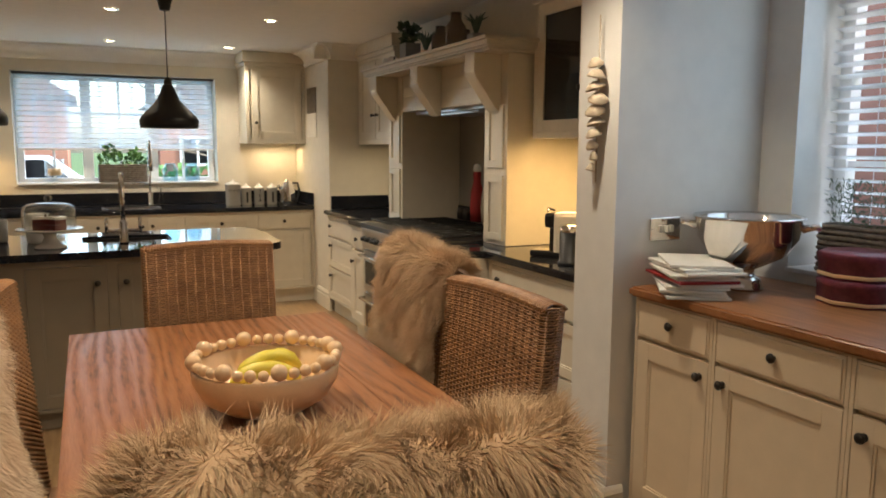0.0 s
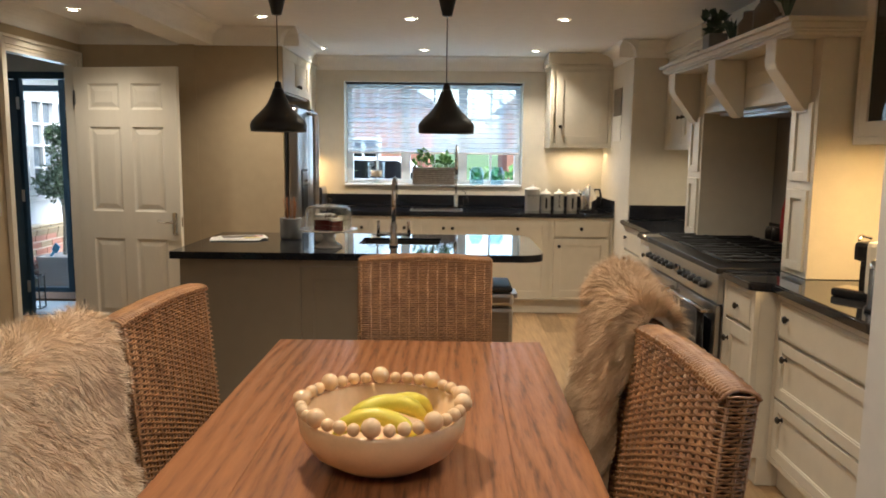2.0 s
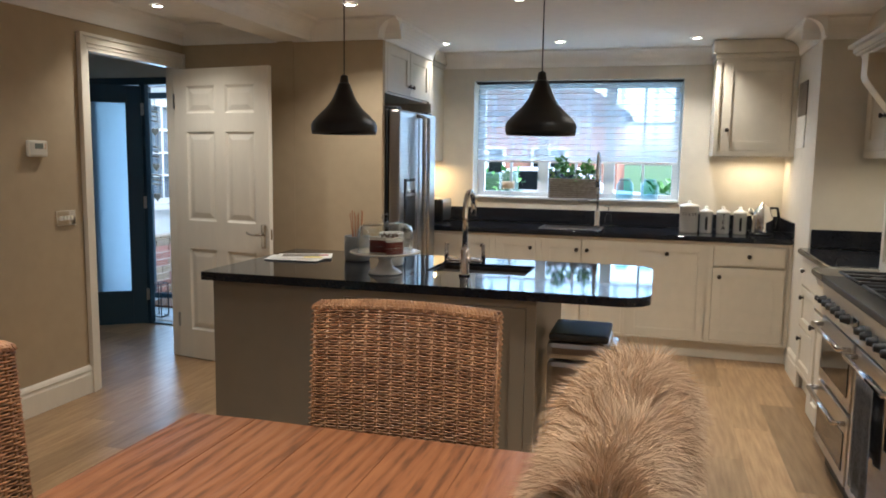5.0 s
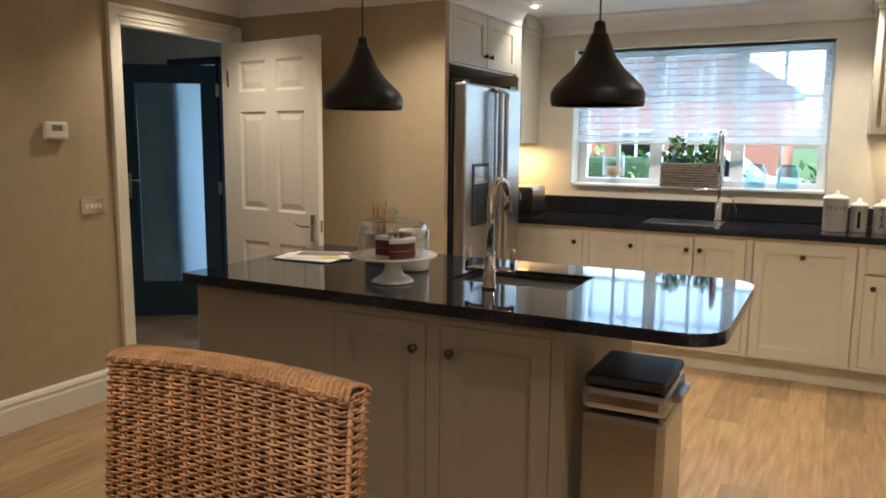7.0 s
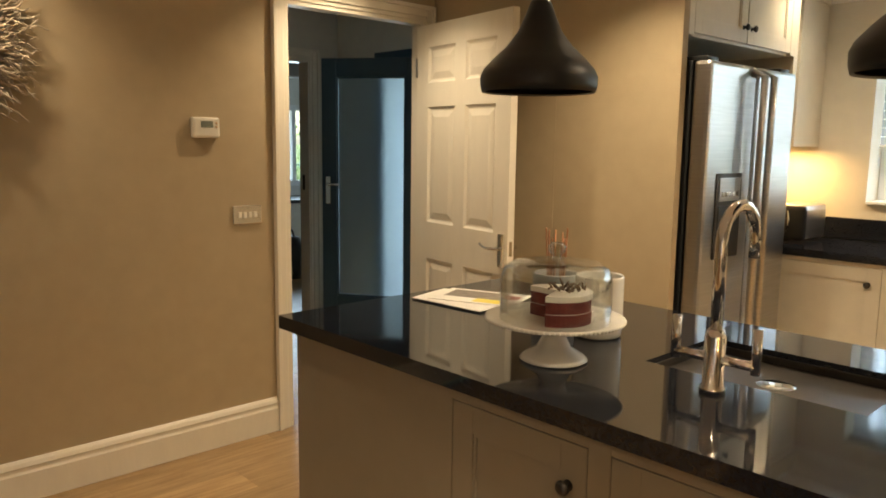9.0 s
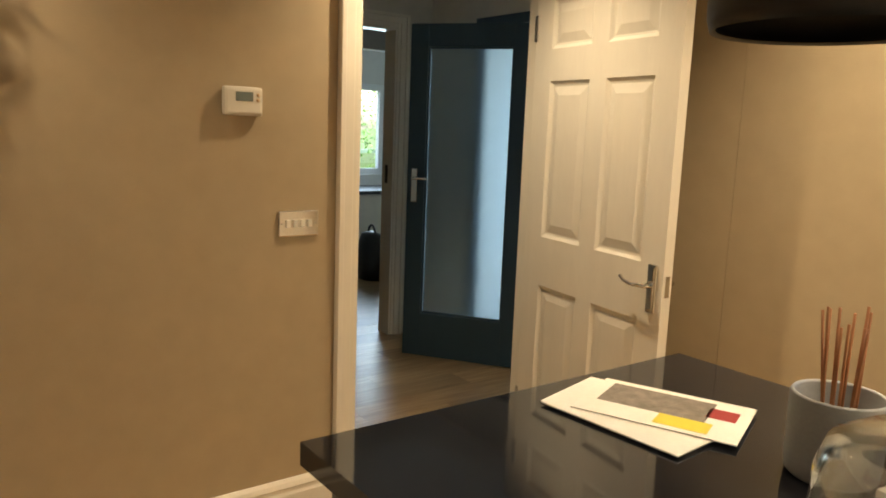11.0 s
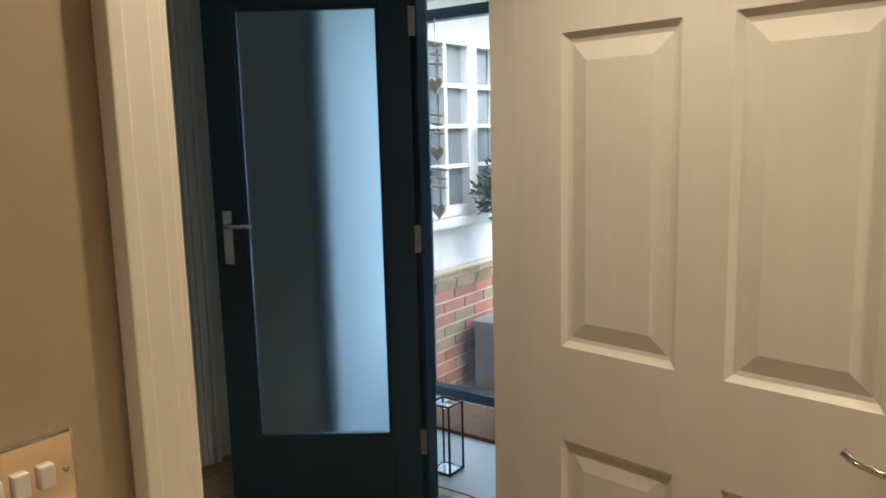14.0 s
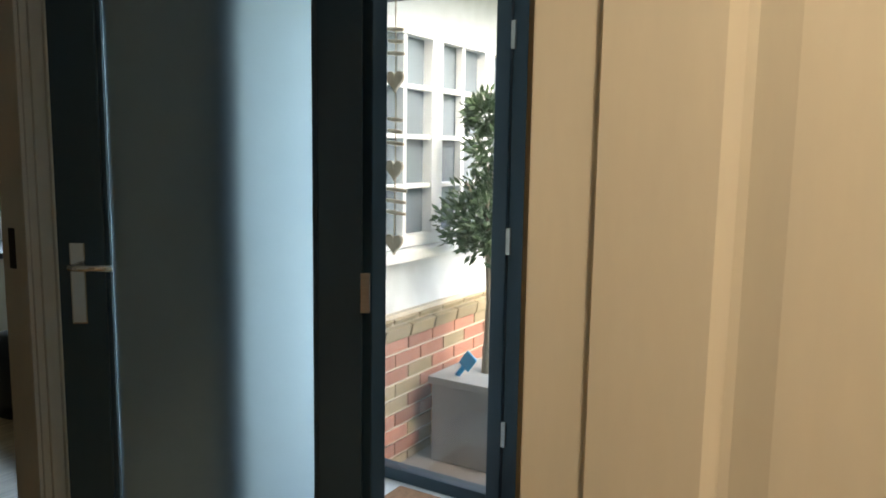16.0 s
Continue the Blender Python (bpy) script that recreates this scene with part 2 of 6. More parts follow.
M_BASKET = shader("grey_willow", (0.26, 0.22, 0.18), 0.7, grain=40, second=(0.12, 0.10, 0.08), bump=0.4)
M_DRIFT = shader("bleached_driftwood", (0.52, 0.44, 0.34), 0.85, grain=20, second=(0.34, 0.27, 0.19), bump=0.4)
M_SHELL = shader("shell", (0.66, 0.56, 0.42), 0.5, grain=30, second=(0.42, 0.33, 0.23), bump=0.3)
M_PAPER = shader("printed_paper", (0.80, 0.78, 0.72), 0.5, spread=0.05)
M_BANANA = shader("banana_skin", (0.80, 0.62, 0.06), 0.45, grain=9, second=(0.55, 0.50, 0.06), bump=0.05)
M_CAKE = shader("red_velvet_sponge", (0.20, 0.035, 0.03), 0.9, grain=60, second=(0.09, 0.015, 0.015), bump=0.8)
M_ICING = shader("white_icing", (0.82, 0.78, 0.72), 0.55, bump=0.3)
M_BERRY = shader("sugared_sprig", (0.16, 0.10, 0.06), 0.6, bump=0.3)
M_REED = shader("reed_stick", (0.36, 0.15, 0.06), 0.7)
M_COIR = shader("coir_mat", (0.26, 0.13, 0.07), 0.95, grain=60, second=(0.15, 0.07, 0.035), bump=1.0)
M_STONE = shader("pale_stone_floor", (0.52, 0.53, 0.54), 0.5, spread=0.05, grain=3, bump=0.05)
M_CARD = shader("brown_cardboard", (0.34, 0.23, 0.14), 0.8, bump=0.1)
M_RED = shader("red_cloth", (0.32, 0.02, 0.02), 0.7)
M_TIN = shader("plum_tin_print", (0.10, 0.012, 0.04), 0.3, grain=40, second=(0.22, 0.05, 0.07))
M_TOWEL = shader("grey_tea_towel", (0.16, 0.15, 0.14), 0.9, grain=60, second=(0.07, 0.065, 0.06), bump=0.6)
M_LAMP = glow("lamp_face", (1.0, 0.86, 0.62), 9)
M_PLASTIC = shader("white_plastic", (0.74, 0.70, 0.60), 0.4, spread=0.02)
M_LCD = shader("lcd_screen", (0.16, 0.19, 0.17), 0.2)
M_GRASS = shader("lawn", (0.09, 0.16, 0.04), 0.9, grain=3, second=(0.05, 0.10, 0.02), bump=0.6)
M_TARMAC = shader("drive", (0.22, 0.21, 0.20), 0.9, grain=6, bump=0.3)
M_ROOF = shader("roof_tile", (0.16, 0.09, 0.07), 0.85, grain=3, bump=0.4)
M_FARBRICK = shader("far_brick", (0.36, 0.17, 0.12), 0.9, grain=4, fine=40, bump=0.3)
M_BLUEPLASTIC = shader("blue_plastic", (0.02, 0.32, 0.62), 0.4)
M_AMBER = shader("smoky_glass", (0.55, 0.47, 0.38), 0.05, spread=0.02, bump=0, transmission_weight=0.85, ior=1.3)

# sheer blind: thin cloth that lets light through
M_BLIND = bpy.data.materials.new("sheer_blind_cloth")
M_BLIND.use_nodes = True
_n, _l = M_BLIND.node_tree.nodes, M_BLIND.node_tree.links
_mix, _tr, _tl, _df, _m2 = (_n.new(k) for k in ("ShaderNodeMixShader", "ShaderNodeBsdfTransparent", "ShaderNodeBsdfTranslucent", "ShaderNodeBsdfDiffuse", "ShaderNodeMixShader"))
_tl.inputs[0].default_value, _df.inputs[0].default_value = (0.80, 0.90, 1.0, 1), (0.74, 0.84, 0.92, 1)
_wv = _n.new("ShaderNodeTexNoise")
_wv.inputs["Scale"].default_value = 220
_mr = _n.new("ShaderNodeMapRange")
_mr.inputs["To Min"].default_value, _mr.inputs["To Max"].default_value = 0.22, 0.46
_l.new(_wv.outputs[0], _mr.inputs[0]), _l.new(_mr.outputs[0], _mix.inputs[0])
_m2.inputs[0].default_value = 0.4
_l.new(_tl.outputs[0], _m2.inputs[1]), _l.new(_df.outputs[0], _m2.inputs[2])
_l.new(_tr.outputs[0], _mix.inputs[1]), _l.new(_m2.outputs[0], _mix.inputs[2])
_l.new(_mix.outputs[0], _n["Material Output"].inputs[0])


# ---- mesh helpers ----
def finish(name, bm, mat, parent=None, smooth=False, m=None):
    bmesh.ops.recalc_face_normals(bm, faces=bm.faces)
    me = bpy.data.meshes.new(name)
    bm.to_mesh(me)
    bm.free()
    if smooth:
        for p in me.polygons:
            p.use_smooth = True
    me.materials.append(mat)
    ob = new(name, me)
    if parent:
        ob.parent = parent
    if m is not None:
        ob.matrix_basis = m
    return ob


def add_box(bm, b, bevel=0.0, m=None):
    x0, y0, z0, x1, y1, z1 = b
    r = bmesh.ops.create_cube(bm, size=1.0, matrix=Matrix.Translation(((x0 + x1) / 2, (y0 + y1) / 2, (z0 + z1) / 2)) @ Matrix.Diagonal((abs(x1 - x0), abs(y1 - y0), abs(z1 - z0), 1)))
    vs = r["verts"]
    if bevel:
        es = list({e for v in vs for e in v.link_edges})
        g = bmesh.ops.bevel(bm, geom=es, offset=bevel, segments=2, affect="EDGES", profile=0.6)
        vs = list({v for f in g["faces"] for v in f.verts} | {v for v in vs if v.is_valid})
    if m is not None:
        bmesh.ops.transform(bm, matrix=m, verts=vs)
    return vs


def boxes(name, mat, bs, parent=None, bevel=0.003, m=None):
    bm = bmesh.new()
    for b in bs:
        add_box(bm, b, bevel)
    return finish(name, bm, mat, parent, False, m)


def lathe(name, mat, profile, parent=None, at=(0, 0, 0), seg=32, m=None, squash=1.0):
    bm = bmesh.new()
    rings = []
    for r, z in profile:
        if r < 1e-5:
            rings.append([bm.verts.new((at[0], at[1], at[2] + z))])
        else:
            rings.append([bm.verts.new((at[0] + r * math.cos(2 * math.pi * i / seg), at[1] + squash * r * math.sin(2 * math.pi * i / seg), at[2] + z)) for i in range(seg)])
    for a, b in zip(rings, rings[1:]):
        for i in range(seg):
            q = [a[i % len(a)], a[(i + 1) % len(a)], b[(i + 1) % len(b)], b[i % len(b)]]
            q = list(dict.fromkeys(q))
            if len(q) > 2:
                try:
                    bm.faces.new(q)
                except ValueError:
                    pass
    return finish(name, bm, mat, parent, True, m)


def add_tube(bm, pts, r, seg=8, close=False):
    pts = [Vector(p) for p in pts]
    rr = r if isinstance(r, (list, tuple)) else [r] * len(pts)
    rings, up = [], None
    for i, p in enumerate(pts):
        d = (pts[(i + 1) % len(pts)] - pts[i - 1]) if close else (pts[min(i + 1, len(pts) - 1)] - pts[max(i - 1, 0)])
        d.normalize()
        if up is None:
            up = Vector((0, 0, 1)) if abs(d.z) < 0.9 else Vector((1, 0, 0))
        side = d.cross(up).normalized()
        up = side.cross(d).normalized()
        rings.append([bm.verts.new(p + rr[i] * (math.cos(2 * math.pi * k / seg) * side + math.sin(2 * math.pi * k / seg) * up)) for k in range(seg)])
    n = len(rings)
    for i in range(n if close else n - 1):
        a, b = rings[i], rings[(i + 1) % n]
        for k in range(seg):
            bm.faces.new((a[k], a[(k + 1) % seg], b[(k + 1) % seg], b[k]))
    if not close:
        bm.faces.new(rings[0])
        bm.faces.new(rings[-1])


def tubes(name, mat, lines, r, parent=None, seg=8, close=False, m=None):
    bm = bmesh.new()
    for pts in lines:
        add_tube(bm, pts, r, seg, close)
    return finish(name, bm, mat, parent, True, m)


def prism(name, mat, outline, depth, parent=None, bevel=0.003, m=None):
    """An outline in x and z, pushed along y by depth."""
    bm = bmesh.new()
    a = [bm.verts.new((x, 0, z)) for x, z in outline]
    f = bm.faces.new(a)
    g = bmesh.ops.extrude_face_region(bm, geom=[f])
    bmesh.ops.translate(bm, vec=(0, depth, 0), verts=[v for v in g["geom"] if isinstance(v, bmesh.types.BMVert)])
    if bevel:
        bmesh.ops.bevel(bm, geom=list(bm.edges), offset=bevel, segments=2, affect="EDGES")
    return finish(name, bm, mat, parent, False, m)


def thing(name, m, label, category, group=""):
    ob = new(name)
    ob.matrix_basis = m
    ob.empty_display_size = 0.1
    return tagged(ob, label, category, group)


def structure(ob, label):
    return tagged(ob, label, kind="structure")


def arc(cx, cz, r, a0, a1, n):
    return [(cx + r * math.cos(radians(a0 + (a1 - a0) * i / n)), cz + r * math.sin(radians(a0 + (a1 - a0) * i / n))) for i in range(n + 1)]


# ---- the shell of the house ----
def wall(name, mat, bs, label):
    return structure(boxes(name, mat, bs, bevel=0), label)


LX, RX, BY = -2.2, 2.62, 8.15       # left wall, right wall, back wall faces
wall("wall_left", M_TAUPE, [(LX - 0.06, -1.6, 0, LX, 5.56, CEIL), (LX - 0.06, 5.56, 2.06, LX, 6.405, CEIL), (LX - 0.06, 6.405, 0, LX, 6.5, CEIL)], "taupe painted wall with an open doorway to the hall")
wall("wall_behind_door", M_TAUPE, [(LX - 0.12, 6.5, 0, -1.34, 6.62, CEIL), (-1.46, 6.62, 0, -1.34, 8.15, CEIL)], "taupe painted return wall behind the open door")
wall("wall_back", M_CREAM, [(-1.46, BY, 0, -0.48, BY + 0.28, CEIL), (1.23, BY, 0, RX + 0.15, BY + 0.28, CEIL), (-0.48, BY, 0, 1.23, BY + 0.28, 1.11), (-0.48, BY, 2.10, 1.23, BY + 0.28, CEIL)], "cream painted kitchen wall with a wide window")
wall("wall_right_kitchen", M_CREAM, [(RX, 3.1, 0, RX + 0.15, BY, CEIL)], "cream painted wall behind the range")
wall("wall_nib", M_CREAM, [(2.0, 7.0, 0, RX, BY, CEIL)], "cream painted boxed corner beside the range wall")
wall("wall_pillar", M_WHITEWALL, [(1.79, 2.78, 0, 2.75, 3.02, CEIL)], "pale painted pillar between dining room and kitchen")
wall("wall_right_dining", M_WHITEWALL, [(2.50, 2.62, 0, 2.80, 2.78, CEIL), (2.50, 1.0, 0, 2.80, 2.62, 0.98), (2.50, -1.6, 0, 2.80, 1.0, CEIL), (2.50, 1.0, 2.14, 2.80, 2.62, CEIL)], "pale painted dining room wall with a window recess")
wall("wall_front", M_WHITEWALL, [(LX - 0.12, -1.72, 0, 2.8, -1.6, CEIL)], "plain painted end wall")
structure(boxes("ceiling", M_CEIL, [(LX - 0.12, -1.72, CEIL, 2.8, BY + 0.28, CEIL + 0.12)], bevel=0), "flat white painted ceiling")
structure(boxes("ceiling_beam", M_CEIL, [(-1.46, -1.6, 2.21, -1.22, 6.5, CEIL - 0.002)], bevel=0.008), "white boxed ceiling beam")


def coving(name, p, q, n):
    """Concave cornice along the foot of the ceiling from p to q; n points into the room."""
    p, q, n = Vector((*p, 0)), Vector((*q, 0)), Vector((*n, 0))
    prof = [(0, CEIL), (0, CEIL - 0.125), (0.012, CEIL - 0.125)] + [(0.115 - 0.10 * math.cos(radians(a)), CEIL - 0.115 + 0.10 * math.sin(radians(a))) for a in range(0, 91, 15)] + [(0.125, CEIL)]
    bm = bmesh.new()
    a = [bm.verts.new(p + n * (u + 0.001) + Vector((0, 0, z - 0.002))) for u, z in prof]
    b = [bm.verts.new(q + n * (u + 0.001) + Vector((0, 0, z - 0.002))) for u, z in prof]
    for i in range(len(prof)):
        bm.faces.new((a[i], a[(i + 1) % len(prof)], b[(i + 1) % len(prof)], b[i]))
    bm.faces.new(a), bm.faces.new(b)
    return structure(finish(name, bm, M_CEIL), "white moulded ceiling cornice")


coving("trim_cornice_back", (-1.3, BY), (2.0, BY), (0, -1))
coving("trim_cornice_nib_side", (2.0, BY), (2.0, 6.875), (-1, 0))
coving("trim_cornice_nib_face", (1.875, 7.0), (RX, 7.0), (0, -1))
coving("trim_cornice_right", (RX, 7.0), (RX, 3.02), (-1, 0))
coving("trim_cornice_left", (LX, -1.6), (LX, 6.5), (1, 0))
coving("trim_cornice_door_return", (LX, 6.5), (-1.46, 6.5), (0, -1))
coving("trim_cornice_gable", (-1.34, 6.5), (-0.57, 6.5), (0, -1))
coving("trim_cornice_fridge", (-0.70, 6.375), (-0.70, 7.6), (1, 0))
coving("trim_cornice_pillar", (1.79, 2.78), (2.5, 2.78), (0, -1))
coving("trim_cornice_beam", (-1.22, -1.6), (-1.22, 6.5), (1, 0))


def skirting(name, p, q, n, h=0.17):
    p, q, n = Vector((*p, 0)), Vector((*q, 0)), Vector((*n, 0))
    prof = [(0, 0), (0.018, 0), (0.018, h - 0.055), (0.013, h - 0.045), (0.013, h - 0.035), (0.017, h - 0.028), (0.012, h - 0.012), (0.004, h), (0, h)]
    bm = bmesh.new()
    a = [bm.verts.new(p + n * (u + 0.001) + Vector((0, 0, z + 0.002))) for u, z in prof]
    b = [bm.verts.new(q + n * (u + 0.001) + Vector((0, 0, z + 0.002))) for u, z in prof]
    for i in range(len(prof)):
        bm.faces.new((a[i], a[(i + 1) % len(prof)], b[(i + 1) % len(prof)], b[i]))
    bm.faces.new(a), bm.faces.new(b)
    return structure(finish(name, bm, M_GLOSS), "white gloss moulded skirting board")


skirting("baseboard_left", (LX, -1.6), (LX, 5.49), (1, 0))
skirting("baseboard_return", (LX + 0.02, 6.5), (-1.36, 6.5), (0, -1))
skirting("baseboard_pillar", (1.79, 2.78), (1.79, 3.02), (-1, 0))
skirting("baseboard_pillar_end", (1.77, 2.78), (1.86, 2.78), (0, -1))
skirting("baseboard_nib", (2.0, 6.985), (2.0, 7.40), (-1, 0))


def architrave(name, m, w, h, mat, label, both=False, depth=0.12):
    """Moulded casing round an opening of width w along local x, its face at local y 0 looking to -y; lining goes back by depth."""
    bs = []
    for s0, s1 in ((0.0, 0.022), (0.022, 0.060), (0.060, 0.08)):
        t = {0.0: 0.010, 0.022: 0.019, 0.060: 0.030}[s0]
        bs += [(-s1, -t, 0, -s0, 0, h + s1), (w + s0, -t, 0, w + s1, 0, h + s1), (-s0, -t, h + s0, w + s0, 0, h + s1)]
        if both:
            bs += [(-s1, depth, 0, -s0, depth + t, h + s1), (w + s0, depth, 0, w + s1, depth + t, h + s1), (-s0, depth, h + s0, w + s0, depth + t, h + s1)]
    bs += [(0, -0.004, 0, 0.012, depth + 0.004, h), (w - 0.012, -0.004, 0, w, depth + 0.004, h), (0.012, -0.004, h - 0.02, w - 0.012, depth + 0.004, h)]
    return structure(boxes(name, mat, bs, bevel=0.003, m=m), label)


# doorway in the left wall: local x runs along -y of the world seen from the room
architrave("door_1_frame", pose(LX + 0.001, 5.56, 0, 0, 0, 90), 0.845, 2.06, M_GLOSS, "white moulded architrave of the hall doorway", False, 0.062)


# ---- doors ----
def panel_door(name, m, w, h, t, label):
    """Six-panel moulded door, hinged at local x 0, front to -y."""
    ob = thing(name, m, label, "door")
    bm = bmesh.new()
    cols = [(0.11, w / 2 - 0.045), (w / 2 + 0.045, w - 0.11)]
    rows = [(0.205, 0.785), (0.982, 1.592), (1.715, h - 0.115)]
    xs = [0] + [v for c in cols for v in c] + [w]
    zs = [0] + [v for r in rows for v in r] + [h]
    for side, y in ((-1, 0.0), (1, t)):
        for i in range(len(xs) - 1):
            for k in range(len(zs) - 1):
                x0, x1, z0, z1 = xs[i], xs[i + 1], zs[k], zs[k + 1]
                c = [(x0, z0), (x1, z0), (x1, z1), (x0, z1)]
                if i % 2 and k % 2:
                    loops = [[bm.verts.new((x + sx * d, y - side * e, z + sz * d)) for (x, z), sx, sz in zip(c, (1, -1, -1, 1), (1, 1, -1, -1))] for d, e in ((0, 0), (0.012, 0.009), (0.020, 0.011), (0.050, 0.004), (0.054, 0.003))]
                    for a, b in zip(loops, loops[1:]):
                        for q in range(4):
                            bm.faces.new((a[q], a[(q + 1) % 4], b[(q + 1) % 4], b[q]))
                    bm.faces.new(loops[-1])
                else:
                    bm.faces.new([bm.verts.new((x, y, z)) for x, z in c])
    for a, b in (((0, 0), (w, 0)), ((w, 0), (w, h)), ((w, h), (0, h)), ((0, h), (0, 0))):
        bm.faces.new([bm.verts.new(v) for v in ((a[0], 0, a[1]), (b[0], 0, b[1]), (b[0], t, b[1]), (a[0], t, a[1]))])
    bmesh.ops.remove_doubles(bm, verts=bm.verts, dist=0.0004)
    finish("leaf", bm, M_GLOSS, ob)
    for y, s in ((0, -1), (t, 1)):
        plate = boxes("handle_plate", M_CHROME, [(w - 0.062, min(y, y + s * 0.012), 0.822, w - 0.022, max(y, y + s * 0.012), 0.984), (w - 0.056, min(y, y + s * 0.016), 0.83, w - 0.028, max(y, y + s * 0.016), 0.976)], ob, 0.0055)
        tubes("lever_handle", M_CHROME, [[(w - 0.042, y + s * 0.008, 0.915), (w - 0.042, y + s * 0.045, 0.915), (w - 0.062, y + s * 0.052, 0.915), (w - 0.097, y + s * 0.052, 0.912), (w - 0.132, y + s * 0.05, 0.918), (w - 0.152, y + s * 0.048, 0.93)]], [0.010, 0.009, 0.008, 0.007, 0.006, 0.007], plate)
    boxes("latch_plate", M_CHROME, [(w - 0.001, t * 0.25, 0.88, w + 0.002, t * 0.75, 0.95)], ob, 0.001)
    for z in (0.22, 1.75):
        boxes("hinge", M_STEEL, [(-0.006, -0.006, z, 0.012, 0.004, z + 0.1)], ob, 0.002)
    return ob


door_angle = math.degrees(math.atan2(-0.125, 0.81))
panel_door("six_panel_door", pose(-2.183, 6.360, 0.008, 0, 0, door_angle), 0.80, 2.015, 0.038, "cream gloss six-panel door standing open with chrome lever handle")


def glazed_door(name, m, w, h, label, mat_glass, stile=0.11, bottom=0.27):
    ob = thing(name, m, label, "door")
    t = 0.044
    boxes("leaf", M_BLUE, [(0, 0, 0, stile, t, h), (w - stile, 0, 0, w, t, h), (stile, 0, 0, w - stile, t, bottom), (stile, 0, h - 0.13, w - stile, t, h)], ob, 0.003)
    boxes("glazing_bead", M_BLUE, [(stile, 0.006, bottom, stile + 0.012, t - 0.006, h - 0.13), (w - stile - 0.012, 0.006, bottom, w - stile, t - 0.006, h - 0.13), (stile + 0.012, 0.006, bottom, w - stile - 0.012, t - 0.006, bottom + 0.012), (stile + 0.012, 0.006, h - 0.142, w - stile - 0.012, t - 0.006, h - 0.13)], ob, 0.002)
    g = boxes("pane", mat_glass, [(stile + 0.012, t / 2 - 0.003, bottom + 0.012, w - stile - 0.012, t / 2 + 0.003, h - 0.142)], ob, 0)
    g.visible_shadow = False
    return ob


# blue hall door, hinged at the porch side, folded back towards the wall
A, Bp = Vector((-3.68, 6.76)), Vector((-3.075, 7.175))
ang = math.degrees(math.atan2(Bp.y - A.y, Bp.x - A.x))
bd = glazed_door("glazed_hall_door", pose(A.x, A.y, 0.01, 0, 0, ang), (Bp - A).length, 1.99, "slate blue door with tall frosted glass pane standing open", M_FROST)
hp = boxes("handle_plate", M_CHROME, [(0.03, -0.008, 0.95, 0.068, 0, 1.15)], bd, 0.004)
tubes("lever_handle", M_CHROME, [[(0.05, -0.006, 1.095), (0.05, -0.05, 1.095), (0.07, -0.055, 1.095), (0.15, -0.055, 1.095)]], 0.008, hp)
for z in (0.2, 0.98, 1.75):
    boxes("hinge", M_STEEL, [((Bp - A).length - 0.004, -0.01, z, (Bp - A).length + 0.02, 0.004, z + 0.1)], bd, 0.002)

# ---- hall, porch and utility room ----
wall("wall_hall_far", M_CREAM, [(-4.1, 7.2, 0, -3.62, 7.26, 2.4), (-3.62, 7.2, 2.07, -2.30, 7.26, 2.4), (-2.32, 6.62, 0, -2.20, 7.32, 2.4)], "cream hall wall with a doorway to the porch")
wall("wall_hall_end", M_CREAM, [(-4.22, 6.93, 0, -4.1, 7.32, 2.4), (-4.22, 6.2, 2.03, -4.1, 6.93, 2.4), (-4.22, 3.9, 0, -4.1, 6.2, 2.4)], "cream hall end wall with a doorway")
wall("wall_hall_near", M_CREAM, [(-4.22, 3.78, 0, LX - 0.12, 3.9, 2.4)], "plain hall wall")
structure(boxes("ceiling_hall", M_CEIL, [(-7.4, 3.7, 2.4, LX - 0.12, 8.4, 2.5), (-7.4, 8.4, 2.4, -4.26, 9.42, 2.5)], bevel=0), "white hall ceiling")
architrave("door_2_frame", pose(-4.099, 6.2, 0, 0, 0, 90), 0.73, 2.03, M_GLOSS, "white moulded architrave of the utility doorway", True)
boxes("strike_plate", M_PEWTER, [(-4.18, 6.914, 1.03, -4.15, 6.917, 1.15)], bevel=0)
tagged(bpy.data.objects["strike_plate"], "small dark metal strike plate on the door lining", "strike plate")
# The side light is an added opening that lets daylight reach the frosted pane.
structure(boxes("door_3_frame", M_BLUE, [(-3.10, 7.19, 0, -3.055, 7.25, 2.07), (-2.36, 7.17, 0, -2.30, 7.27, 2.07), (-3.055, 7.19, 2.01, -2.36, 7.27, 2.07), (-3.055, 7.2, 0.001, -2.36, 7.27, 0.012), (-3.618, 7.19, 0, -3.57, 7.25, 2.07), (-3.57, 7.19, 0, -3.10, 7.25, 0.06), (-3.57, 7.19, 2.01, -3.10, 7.25, 2.07)], bevel=0.004), "slate blue painted frame of porch doorway with an added side light")
# porch glazing and outer door
structure(boxes("window_porch_frame", M_BLUE, [(-3.86, 8.2, 0.0, -3.795, 8.27, 2.1), (-3.255, 8.2, 0.0, -3.195, 8.27, 2.1), (-3.795, 8.2, 0.0, -3.255, 8.27, 0.055), (-3.795, 8.2, 1.985, -3.255, 8.27, 2.04)], bevel=0.004), "slate blue frame of the tall porch window")
pg = structure(boxes("window_porch_pane", M_GLASS, [(-3.795, 8.232, 0.055, -3.255, 8.238, 1.985)], bevel=0), "clear porch glass")
pg.visible_shadow = False
od = thing("porch_outer_door", pose(-3.19, 8.21, 0.012), "slate blue solid outer door, closed", "door")
